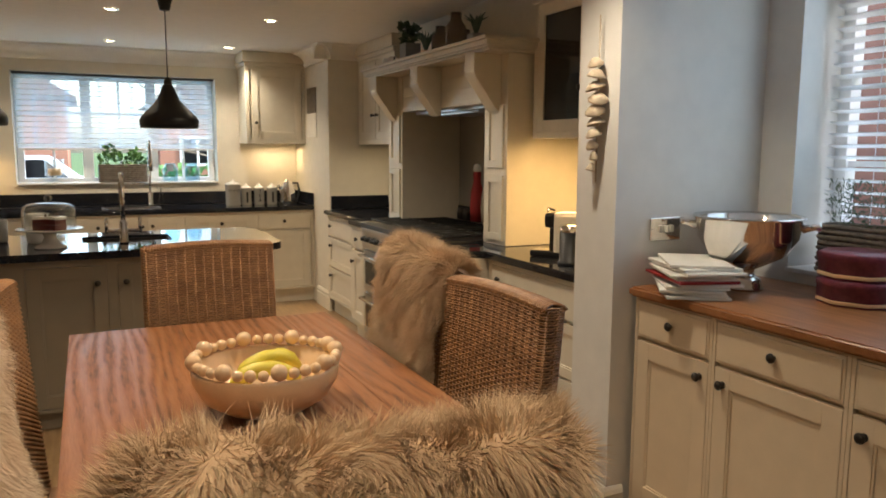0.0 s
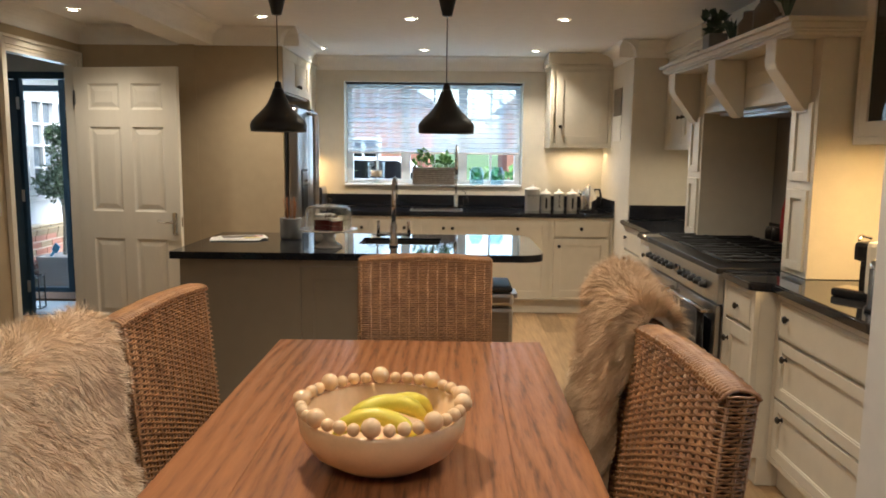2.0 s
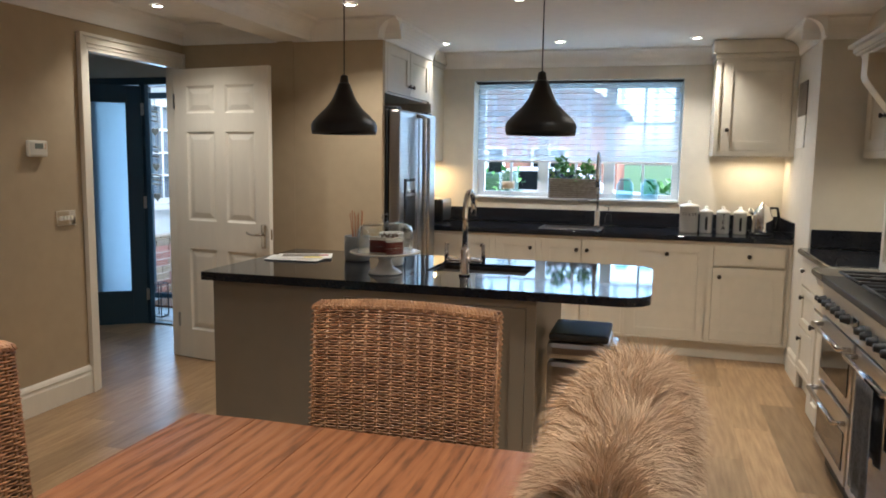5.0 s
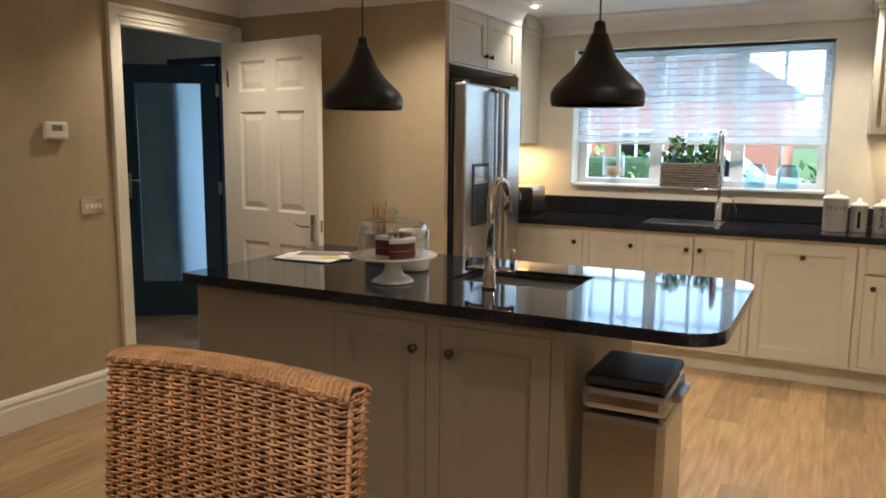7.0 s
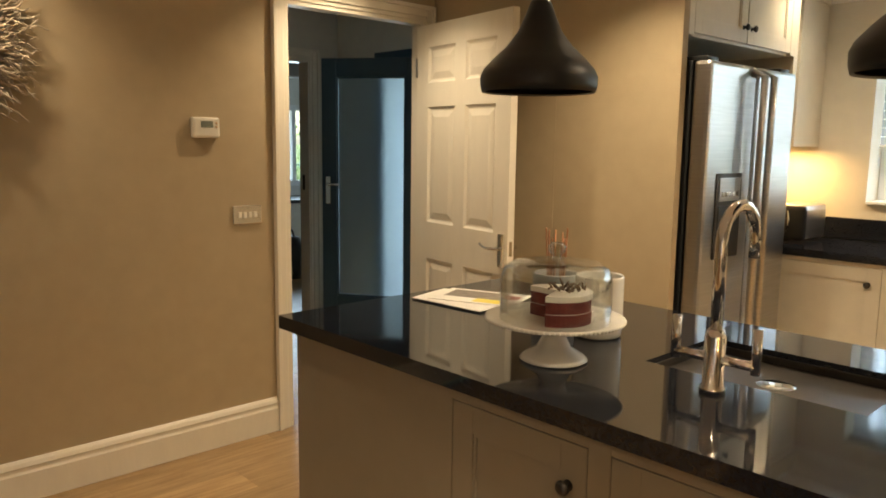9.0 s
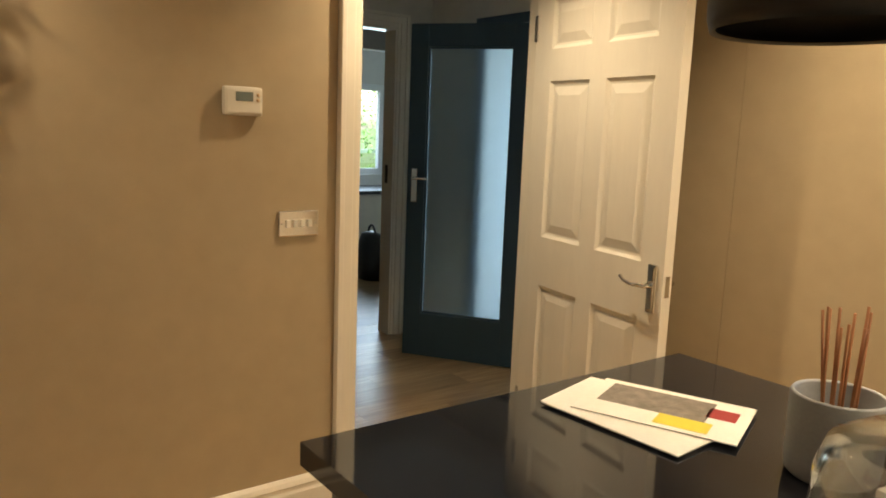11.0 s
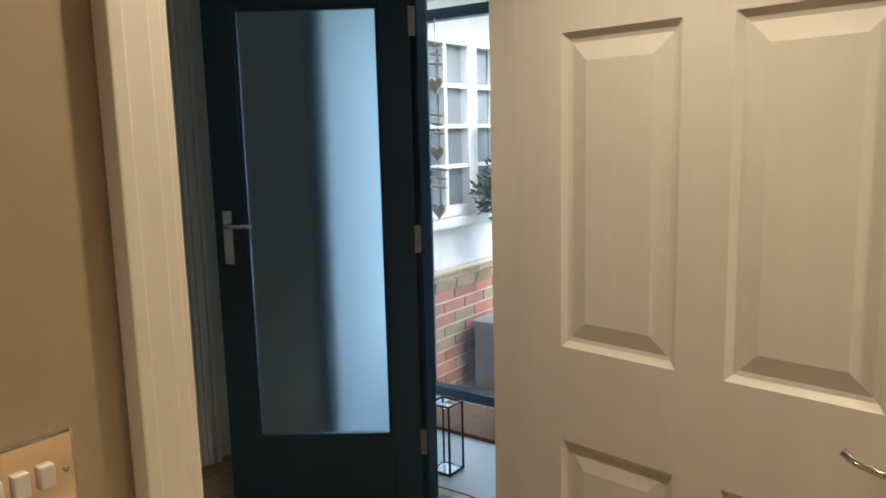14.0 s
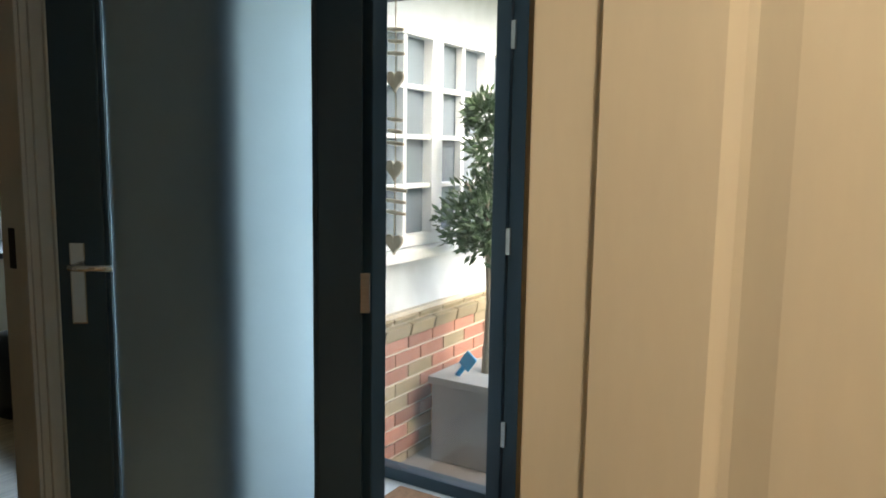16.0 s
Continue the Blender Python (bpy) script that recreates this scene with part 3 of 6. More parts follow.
boxes("leaf", M_BLUE, [(0, 0, 0, 0.84, 0.045, 2.03), (0.10, -0.008, 0.2, 0.74, 0, 0.9), (0.10, -0.008, 1.0, 0.74, 0, 1.9)], od, 0.004)
for z in (0.25, 1.0, 1.75):
    boxes("hinge", M_STEEL, [(-0.012, -0.008, z, 0.012, 0.002, z + 0.1)], od, 0.002)
wall("wall_porch", M_WHITEWALL, [(-2.32, 7.32, 0, -2.2, 8.4, 2.4), (-3.98, 7.32, 0, -3.86, 8.27, 2.4), (-3.86, 8.2, 2.1, -2.32, 8.3, 2.4)], "white painted porch wall")
structure(boxes("floor_porch", M_STONE, [(-3.98, 7.33, -0.05, -2.2, 8.3, 0.004)], bevel=0), "pale stone porch floor")
mat = boxes("door_mat", M_COIR, [(-3.62, 7.80, 0.004, -2.86, 8.14, 0.024)], bevel=0.006)
tagged(mat, "brown coir door mat on the stone porch floor", "doormat")
lan = thing("lantern", pose(-3.17, 7.47, 0.004), "black metal framed glass floor lantern", "lantern")
tubes("frame", M_BLACK, [[(x, y, 0), (x, y, 0.30)] for x in (-0.05, 0.05) for y in (-0.05, 0.05)] + [[(-0.05, s, z), (0.05, s, z)] for s in (-0.05, 0.05) for z in (0.005, 0.3)] + [[(s, -0.05, z), (s, 0.05, z)] for s in (-0.05, 0.05) for z in (0.005, 0.3)], 0.005, lan, 6)
boxes("pane", M_GLASS, [(-0.045, -0.045, 0.01, 0.045, 0.045, 0.29)], lan, 0)

hm = thing("heart_mobile", pose(-3.645, 8.12, 1.98), "driftwood mobile with three wooden hearts hanging on cord", "mobile")
tubes("cord", M_DRIFT, [[(0, 0, 0), (0.004, 0, -0.5), (0, 0, -0.98)]], 0.0025, hm, 5)
rnd = random.Random(4)
for k, z0 in enumerate((-0.13, -0.47, -0.74)):
    for i in range(3):
        z = z0 - 0.045 * i
        w = 0.03 + 0.03 * rnd.random()
        tubes("driftwood_stick", M_DRIFT, [[(-w, 0, z + 0.004), (0, 0.003, z), (w, 0, z - 0.004)]], [0.006, 0.009, 0.006], hm, 7)
for z in (-0.32, -0.66, -0.95):
    out = []
    for i in range(28):
        a = 2 * math.pi * i / 28
        out.append((0.0026 * 16 * math.sin(a) ** 3, z + 0.0028 * (13 * math.cos(a) - 5 * math.cos(2 * a) - 2 * math.cos(3 * a) - math.cos(4 * a))))
    prism("heart", M_DRIFT, out, 0.016, hm, 0.003, pose(0, -0.008, 0))

# utility room beyond
# Outer walls along x -7.4 and y 3.7 include unseen stretches added against sky light.
wall("wall_utility", M_WHITEWALL, [(-5.5, 3.9, 0, -5.38, 7.33, 2.4), (-5.5, 7.33, 2.02, -5.38, 8.6, 2.4), (-5.5, 8.6, 0, -5.38, 9.3, 2.4), (-7.4, 9.3, 0, -4.26, 9.42, 2.4), (-4.36, 8.3, 0, -4.26, 9.3, 2.4), (-5.38, 8.2, 0, -4.0, 8.3, 2.4), (-7.4, 3.7, 0, -7.3, 8.25, 2.4), (-7.4, 8.25, 0, -7.3, 9.15, 0.85), (-7.4, 8.25, 1.86, -7.3, 9.15, 2.4), (-7.4, 9.15, 0, -7.3, 9.3, 2.4), (-7.3, 3.7, 0, -4.22, 3.78, 2.4)], "white utility room wall with a window and an inner doorway")
structure(boxes("door_4_frame", M_GLOSS, [(-5.52, 7.335, 0, -5.36, 7.36, 2.02), (-5.375, 7.24, 0, -5.355, 7.332, 2.10)], bevel=0.004), "white door lining of the utility room")
structure(boxes("window_utility_frame", M_UPVC, [(-7.38, 8.25, 0.85, -7.32, 8.31, 1.86), (-7.38, 9.09, 0.85, -7.32, 9.15, 1.86), (-7.38, 8.31, 0.85, -7.32, 9.09, 0.92), (-7.38, 8.31, 1.79, -7.32, 9.09, 1.86), (-7.38, 8.78, 0.92, -7.32, 8.84, 1.79)], bevel=0.004), "white utility window frame")
ub = thing("utility_counter", pose(-7.28, 8.0, 0), "white base unit with black worktop", "cabinet")
boxes("body", M_UNIT, [(0, 0, 0.10, 0.6, 1.28, 0.69), (0.602, 0.02, 0.14, 0.615, 0.63, 0.67), (0.602, 0.65, 0.14, 0.615, 1.26, 0.67), (0, 0, 0.002, 0.55, 1.28, 0.099)], ub, 0.004)
boxes("worktop", M_BLACK, [(0, 0, 0.692, 0.64, 1.28, 0.73)], ub, 0.004)
bg = thing("black_bag", pose(-5.80, 7.80, 0.0), "black bag standing on the wooden floor", "bag")
lathe("body", M_BLACK, [(0, 0), (0.15, 0.0), (0.18, 0.10), (0.17, 0.30), (0.12, 0.42), (0, 0.45)], bg, seg=16, squash=0.7)
tubes("strap", M_BLACK, [[(0.06 * math.cos(radians(a)), 0, 0.41 + 0.09 * math.sin(radians(a))) for a in range(0, 181, 20)]], 0.010, bg, 8)
cb = thing("cardboard_box", pose(-5.12, 6.86, 0.0), "brown cardboard box with a red printed label", "box")
boxes("body", M_CARD, [(-0.25, -0.35, 0, 0.2, 0.28, 0.78), (-0.24, -0.35, 0.78, -0.02, 0.28, 0.784), (0.0, -0.35, 0.78, 0.19, 0.28, 0.784)], cb, 0.003)
boxes("printed_label", M_RED, [(0.201, -0.1, 0.2, 0.203, 0.2, 0.42)], cb, 0)
ct = thing("hanging_coat", pose(-5.36, 6.93, 1.1), "dark coat hanging on the wall above the box", "coat")
lathe("body", M_TOWEL, [(0, 0.6), (0.07, 0.58), (0.16, 0.45), (0.2, 0.1), (0.23, -0.25), (0.2, -0.27), (0, -0.26)], ct, seg=18, squash=1.2, m=pose(0.12, 0, 0, 0, 0, 0) @ Matrix.Diagonal((0.5, 1, 1, 1)))

# ---- cabinets ----
def knob(parent, x, z, y=0.0):
    lathe("knob", M_PEWTER, [(0.0, 0.028), (0.010, 0.027), (0.0155, 0.021), (0.0155, 0.017), (0.007, 0.010), (0.006, 0.003), (0.012, 0.0), (0, 0)], parent, seg=14, m=pose(x, y, z, 90, 0, 0))


def shaker(parent, mat, x0, z0, x1, z1, name="door", rail=0.062, glass=None):
    """Inset framed front with a recessed panel and stepped bead; face at local y 0."""
    g, t = 0.0025, 0.02
    x0, x1, z0, z1 = x0 + g, x1 - g, z0 + g, z1 - g
    rail = min(rail, (z1 - z0) * 0.26)
    bs = [(x0, 0, z0, x0 + rail, t, z1), (x1 - rail, 0, z0, x1, t, z1), (x0 + rail, 0, z0, x1 - rail, t, z0 + rail), (x0 + rail, 0, z1 - rail, x1 - rail, t, z1)]
    if not glass:
        bs.append((x0 + rail - 0.002, 0.009, z0 + rail - 0.002, x1 - rail + 0.002, t - 0.002, z1 - rail + 0.002))
        bs += [(x0 + rail - 0.001, 0.004, z0 + rail - 0.001, x0 + rail + 0.007, 0.012, z1 - rail + 0.001), (x1 - rail - 0.007, 0.004, z0 + rail - 0.001, x1 - rail + 0.001, 0.012, z1 - rail + 0.001), (x0 + rail + 0.007, 0.004, z0 + rail - 0.001, x1 - rail - 0.007, 0.012, z0 + rail + 0.007), (x0 + rail + 0.007, 0.004, z1 - rail - 0.007, x1 - rail - 0.007, 0.012, z1 - rail + 0.001)]
    d = boxes(name, mat, bs, parent, 0.0012)
    if glass:
        boxes("pane", glass, [(x0 + rail, 0.008, z0 + rail, x1 - rail, 0.012, z1 - rail)], d, 0)
    return d


def flat_front(parent, mat, x0, z0, x1, z1):
    g = 0.0025
    return boxes("drawer_front", mat, [(x0 + g, 0, z0 + g, x1 - g, 0.02, z1 - g), (x0 + 0.012, -0.003, z0 + 0.012, x1 - 0.012, 0, z1 - 0.012)], parent, 0.0025)


def cabinet(name, m, w, z0, z1, d, mat, fronts, label, category="cabinet", group="", plinth=0.0, stile=0.03):
    """A unit whose face lies at local y 0 and looks to -y. fronts: (kind, x0, z0, x1, z1, knobs)."""
    ob = thing(name, m, label, category, group)
    boxes("body", mat, [(0, 0.022, z0, w, d, z1)], ob, 0.001)
    # face frame round the fronts
    bs = [(0, 0, z0, stile, 0.0215, z1), (w - stile, 0, z0, w, 0.0215, z1)]
    zl = sorted({f[2] for f in fronts} | {f[4] for f in fronts})
    bs += [(stile, 0, z0, w - stile, 0.0215, min(f[2] for f in fronts)), (stile, 0, max(f[4] for f in fronts), w - stile, 0.0215, z1)]
    bs = [b for b in bs if b[5] - b[2] > 0.002 and b[3] - b[0] > 0.002]
    boxes("face_frame", mat, bs, ob, 0.0008)
    gaps = []
    for f in fronts:
        kind, x0, a, x1, b, knobs = f
        if kind == "drawer":
            fr = flat_front(ob, mat, x0, a, x1, b)
        elif kind == "deep_drawer":
            fr = shaker(ob, mat, x0, a, x1, b, "drawer_front", 0.045)
        elif kind == "glass":
            # Near-black pane paints the shaded interior; the body behind is solid.
            fr = shaker(ob, mat, x0, a, x1, b, "glazed_door", 0.06, M_DARKGLASS)
        else:
            fr = shaker(ob, mat, x0, a, x1, b)
        for kx, kz in knobs:
            knob(fr, kx, kz)
    if plinth:
        boxes("plinth", mat, [(0, 0.05, 0.002, w, d, z0)], ob, 0.001)
    return ob


BASE = (0.13, 0.872)
# back run, faces -y at y 7.52
yb = 7.52
def back_unit(x0, x1, fronts, label):
    return cabinet("base_unit", pose(x0, yb, 0), x1 - x0, *BASE, 0.62, M_UNIT, fronts, label, group="kitchen base units", plinth=0.13, stile=0.022)


def two_doors(w, k="in"):
    h = w / 2
    return [("door", 0.022, 0.15, h - 0.003, 0.85, [(h - 0.04, 0.77)]), ("door", h + 0.003, 0.15, w - 0.022, 0.85, [(h + 0.04, 0.77)])]


back_unit(-0.74, -0.16, [("door", 0.022, 0.15, 0.558, 0.85, [(0.50, 0.77)])], "ivory painted base unit under the black worktop")
back_unit(-0.16, 0.20, [("door", 0.022, 0.15, 0.338, 0.85, [(0.30, 0.77)])], "narrow ivory painted base unit under the worktop")
back_unit(0.20, 0.86, two_doors(0.66), "ivory painted double sink base unit")
back_unit(0.86, 1.45, [("door", 0.012, 0.14, 0.578, 0.85, [(0.29, 0.77)])], "ivory painted integrated dishwasher front")
back_unit(1.45, 2.0, [("drawer", 0.022, 0.70, 0.51, 0.85, [(0.265, 0.775)]), ("door", 0.022, 0.15, 0.51, 0.69, [(0.07, 0.62)])], "ivory painted base unit with drawer over door")


def worktop(name, outline, z, label, mat=M_GRANITE, th=0.038):
    bm = bmesh.new()
    f = bm.faces.new([bm.verts.new((x, y, z - th)) for x, y in outline])
    g = bmesh.ops.extrude_face_region(bm, geom=[f])
    bmesh.ops.translate(bm, vec=(0, 0, th), verts=[v for v in g["geom"] if isinstance(v, bmesh.types.BMVert)])
    es = [e for e in bm.edges if abs(e.verts[0].co.z - e.verts[1].co.z) < 1e-6]
    bmesh.ops.bevel(bm, geom=es, offset=0.008, segments=3, affect="EDGES")
    return tagged(finish(name, bm, mat), label, "worktop")


worktop("granite_worktop", [(-1.3, 7.49), (1.995, 7.49), (1.995, 8.145), (-1.3, 8.145)], 0.912, "polished black granite worktop under the window")
up = boxes("granite_upstand", M_GRANITE, [(-1.3, 8.125, 0.914, 1.98, 8.147, 1.03), (1.98, 7.5, 0.914, 1.997, 8.147, 1.03)], bevel=0.003)
tagged(up, "polished black granite upstand along the wall", "upstand")

# right run, faces -x
def right_unit(y_far, y_near, x, fronts, label, d=0.66):
    return cabinet("base_unit", pose(x, y_far, 0, 0, 0, -90), y_far - y_near, *BASE, d, M_UNIT, fronts, label, group="kitchen base units", plinth=0.13, stile=0.03)


def drawers(w, k=3):
    z = [0.15, 0.42, 0.68, 0.85]
    return [("drawer" if i == 2 else "deep_drawer", 0.03, z[i] + 0.004, w - 0.03, z[i + 1] - 0.004, [(w * 0.12, z[i + 1] - 0.07), (w * 0.88, z[i + 1] - 0.07)]) for i in range(3)]


right_unit(6.98, 6.06, 1.97, drawers(0.92), "ivory painted base unit with three wide drawers", 0.64)
right_unit(6.05, 5.70, 1.87, [("drawer", 0.03, 0.70, 0.32, 0.85, [(0.17, 0.775)]), ("door", 0.03, 0.15, 0.32, 0.69, [(0.07, 0.60)])], "narrow ivory painted base unit beside the range", 0.74)
right_unit(4.40, 4.04, 1.87, [("drawer", 0.03, 0.70, 0.33, 0.85, [(0.18, 0.775)]), ("door", 0.03, 0.15, 0.33, 0.69, [(0.07, 0.60)])], "narrow ivory painted base unit beside the range", 0.74)
right_unit(4.03, 3.03, 1.96, drawers(1.0), "ivory painted base unit with three wide drawers", 0.65)
worktop("granite_worktop", [(1.94, 6.99), (1.94, 6.07), (1.845, 6.02), (1.845, 5.71), (2.615, 5.71), (2.615, 6.99)], 0.912, "polished black granite worktop beside the range")
worktop("granite_worktop", [(1.845, 4.39), (1.845, 4.06), (1.93, 4.02), (1.93, 3.03), (2.615, 3.03), (2.615, 4.39)], 0.912, "polished black granite worktop with a stepped front")
tagged(boxes("granite_upstand", M_GRANITE, [(2.01, 6.978, 0.914, 2.6, 6.997, 1.03), (2.597, 5.9, 0.914, 2.617, 6.98, 1.03)], bevel=0.003), "polished black granite upstand in the corner", "upstand")
up = boxes("granite_upstand", M_GRANITE, [(2.597, 3.03, 0.914, 2.617, 4.0, 1.03), (2.1, 3.023, 0.914, 2.6, 3.043, 1.03)], bevel=0.003)
tagged(up, "polished black granite upstand along the wall", "upstand")

# wall units
def wall_unit(m, w, z0, z1, d, fronts, label):
    ob = cabinet("wall_unit", m, w, z0, z1, d, M_UNIT, fronts, label, group="kitchen wall units")
    boxes("cornice", M_UNIT, [(-0.012, -0.015, z1 - 0.004, w + 0.012, d, z1 + 0.03), (-0.03, -0.035, z1 + 0.03, w + 0.03, d, CEIL - 0.004)], ob, 0.006)
    return ob


wall_unit(pose(1.44, 7.75, 0), 0.555, 1.49, 2.2, 0.395, [("door", 0.05, 1.53, 0.52, 2.17, [(0.09, 1.68)])], "ivory painted wall cupboard beside the window")
wall_unit(pose(2.27, 6.99, 0, 0, 0, -90), 0.86, 1.48, 2.2, 0.345, [("door", 0.03, 1.52, 0.43, 2.17, [(0.38, 1.72)]), ("door", 0.436, 1.52, 0.83, 2.17, [(0.48, 1.72)])], "ivory painted double wall cupboard")
wall_unit(pose(2.25, 4.08, 0, 0, 0, -90), 1.05, 1.50, 2.2, 0.365, [("glass", 0.03, 1.53, 0.47, 2.19, [(0.43, 1.74)]), ("door", 0.52, 1.53, 1.02, 2.19, [(0.56, 1.74)])], "ivory painted wall cupboard with one glazed door")

# over-mantel round the range
mt = thing("range_mantel", pose(0, 0, 0), "ivory painted wooden mantel surround with corbels and shelf", "mantel")
boxes("post", M_UNIT, [(2.12, 5.61, 0.914, 2.615, 5.87, 1.95)], mt, 0.003)
boxes("post", M_UNIT, [(2.12, 4.13, 0.914, 2.615, 4.385, 1.95)], mt, 0.003)
for y0, y1 in ((5.61, 5.87), (4.13, 4.385)):
    for z0, z1 in ((0.94, 1.30), (1.34, 1.68)):
        boxes("post_panel", M_UNIT, [(2.108, y0 + 0.03, z0, 2.121, y0 + 0.075, z1), (2.108, y1 - 0.075, z0, 2.121, y1 - 0.03, z1), (2.108, y0 + 0.075, z0, 2.121, y1 - 0.075, z0 + 0.04), (2.108, y0 + 0.075, z1 - 0.04, 2.121, y1 - 0.075, z1)], mt, 0.002)
boxes("frieze", M_UNIT, [(2.125, 4.385, 1.70, 2.615, 5.61, 1.95), (2.121, 4.386, 1.70, 2.126, 5.609, 1.735), (2.119, 4.386, 1.80, 2.126, 5.609, 1.805), (2.119, 4.386, 1.87, 2.126, 5.609, 1.875)], mt, 0.002)
boxes("shelf", M_UNIT, [(1.975, 4.08, 1.95, 2.615, 5.92, 1.965), (1.955, 4.06, 1.965, 2.615, 5.94, 1.975), (1.945, 4.05, 1.975, 2.615, 5.95, 2.0), (1.925, 4.03, 2.0, 2.615, 5.97, 2.018)], mt, 0.004)
for y in (5.69, 4.96, 4.20):
    prism("corbel", M_UNIT, [(0, 0), (0, -0.30), (-0.02, -0.30), (-0.035, -0.285), (-0.155, -0.125), (-0.165, -0.10), (-0.165, 0)], 0.115, mt, 0.003, pose(2.119, y, 1.949))
boxes("breast", M_CREAM, [(2.30, 4.13, 2.02, 2.615, 5.87, CEIL - 0.002)], mt, 0)
# alcove lining and tiles behind the range
tl = boxes("alcove_lining", M_TILE, [(2.585, 4.386, 0.90, 2.612, 5.609, 1.699)], bevel=0.001)
tagged(tl, "cream tiled wall at the back of the range alcove", "tiling")
boxes("splash_panel", M_MIRROR, [(2.575, 4.93, 1.03, 2.584, 5.607, 1.69)], tl, 0.001)
boxes("upstand", M_GRANITE, [(2.562, 4.39, 0.93, 2.583, 5.6, 1.03)], tl, 0.002)
for k in range(4):
    for j in range(5):
        boxes("tile", M_TILE, [(2.578, 4.40 + j * 0.106, 1.035 + k * 0.16, 2.586, 4.50 + j * 0.106, 1.19 + k * 0.16)], tl, 0.002)
eh = boxes("extractor", M_STEEL, [(2.2, 4.45, 1.68, 2.55, 5.55, 1.698), (2.25, 4.7, 1.665, 2.5, 5.3, 1.682)], bevel=0.003)
tagged(eh, "brushed steel extractor set under the mantel", "extractor")

# range cooker
rc = thing("range_cooker", pose(1.84, 5.69, 0, 0, 0, -90), "stainless steel range cooker with black hob and two ovens", "cooker")
W = 1.28
boxes("body", M_STEEL, [(0, 0.03, 0.1, W, 0.66, 0.885), (0, 0.0, 0.74, W, 0.03, 0.885)], rc, 0.004)
boxes("hob_plate", M_BLACK, [(0.0, -0.01, 0.886, W, 0.66, 0.918)], rc, 0.006)
boxes("plinth", M_BLACK, [(0.02, 0.06, 0.002, W - 0.02, 0.6, 0.099)], rc, 0.002)
for x0, x1, z0, z1 in ((0.02, 0.62, 0.44, 0.73), (0.02, 0.62, 0.13, 0.42), (0.65, 1.26, 0.13, 0.73)):
    dr = boxes("oven_door", M_STEEL, [(x0, 0.002, z0, x1, 0.029, z1)], rc, 0.006)
    boxes("oven_glass", M_DARKGLASS, [(x0 + 0.05, -0.002, z0 + 0.05, x1 - 0.05, 0.003, z1 - 0.08)], dr, 0.002)
    tubes("oven_handle", M_CHROME, [[(x0 + 0.04, 0.0, z1 - 0.035), (x0 + 0.04, -0.045, z1 - 0.035), (x1 - 0.04, -0.045, z1 - 0.035), (x1 - 0.04, 0.0, z1 - 0.035)]], 0.011, dr)
for i in range(11):
    x = 0.07 + i * 0.09 + (0.14 if i > 5 else 0)
    if x < 1.25:
        lathe("control_knob", M_BLACK, [(0, 0.035), (0.014, 0.034), (0.017, 0.02), (0.022, 0.006), (0.022, 0)], rc, seg=16, m=pose(x, 0, 0.81, 90, 0, 0))
boxes("clock", M_DARKGLASS, [(0.595, -0.004, 0.79, 0.68, 0.0, 0.835)], rc, 0.001)
gr = []
for cx in (0.22, 0.64, 1.06):
    for i in range(4):
        gr.append([(cx - 0.17 + i * 0.113, 0.06, 0.945), (cx - 0.17 + i * 0.113, 0.6, 0.945)])
    for y in (0.06, 0.33, 0.6):
        gr.append([(cx - 0.19, y, 0.942), (cx + 0.19, y, 0.942)])
    for y in (0.18, 0.48):
        lathe("burner", M_IRON, [(0, 0.028), (0.04, 0.027), (0.05, 0.018), (0.035, 0.01), (0.04, 0)], rc, (cx, y, 0.918), 20)
tubes("pan_support", M_IRON, gr, 0.007, rc, 6)
tw = thing("tea_towel", pose(1.785, 4.70, 0.69, 0, 0, -90), "grey woven tea towel hanging over the oven handle", "towel")
bm = bmesh.new()
nx, nz = 12, 10
for s, zl in ((-0.018, 0.46), (0.018, 0.3)):
    vs = [[bm.verts.new((i * 0.02, s + 0.006 * math.sin(i * 1.3) * (k / nz), 0.018 - k * zl / nz)) for i in range(nx)] for k in range(nz)]
    for k in range(nz - 1):
        for i in range(nx - 1):
            bm.faces.new((vs[k][i], vs[k][i + 1], vs[k + 1][i + 1], vs[k + 1][i]))
bmesh.ops.solidify(bm, geom=bm.faces[:], thickness=0.006)
finish("cloth", bm, M_TOWEL, tw, True)

# fridge housing
fh = thing("fridge_housing", pose(0, 0, 0), "tall painted fridge housing with cupboards above", "cabinet")
boxes("gable", M_TAUPE, [(-1.339, 6.50, 0.002, -0.70, 6.545, CEIL - 0.004)], fh, 0.002)
boxes("gable", M_UNIT, [(-1.3, 7.60, 0.002, -0.70, 7.64, CEIL - 0.004)], fh, 0.002)
boxes("top_box", M_UNIT, [(-1.3, 6.545, 1.87, -0.722, 7.60, CEIL - 0.004)], fh, 0.002)
boxes("front_frame", M_UNIT, [(-0.7215, 6.546, 1.87, -0.70, 6.59, CEIL - 0.005), (-0.7215, 7.55, 1.87, -0.70, 7.60, CEIL - 0.005), (-0.7215, 6.59, 2.20, -0.70, 7.55, CEIL - 0.005)], fh, 0.001)
dh = new("door_pair")
dh.parent, dh.matrix_basis = fh, pose(-0.70, 6.57, 0, 0, 0, 90)
for x0, x1, kx in ((0.02, 0.498, 0.46), (0.502, 0.98, 0.54)):
    knob(shaker(dh, M_UNIT, x0, 1.88, x1, 2.2), kx, 1.95)
fg = thing("american_fridge", pose(-0.63, 6.56, 0.0, 0, 0, 90), "brushed steel side-by-side fridge with water dispenser", "fridge")
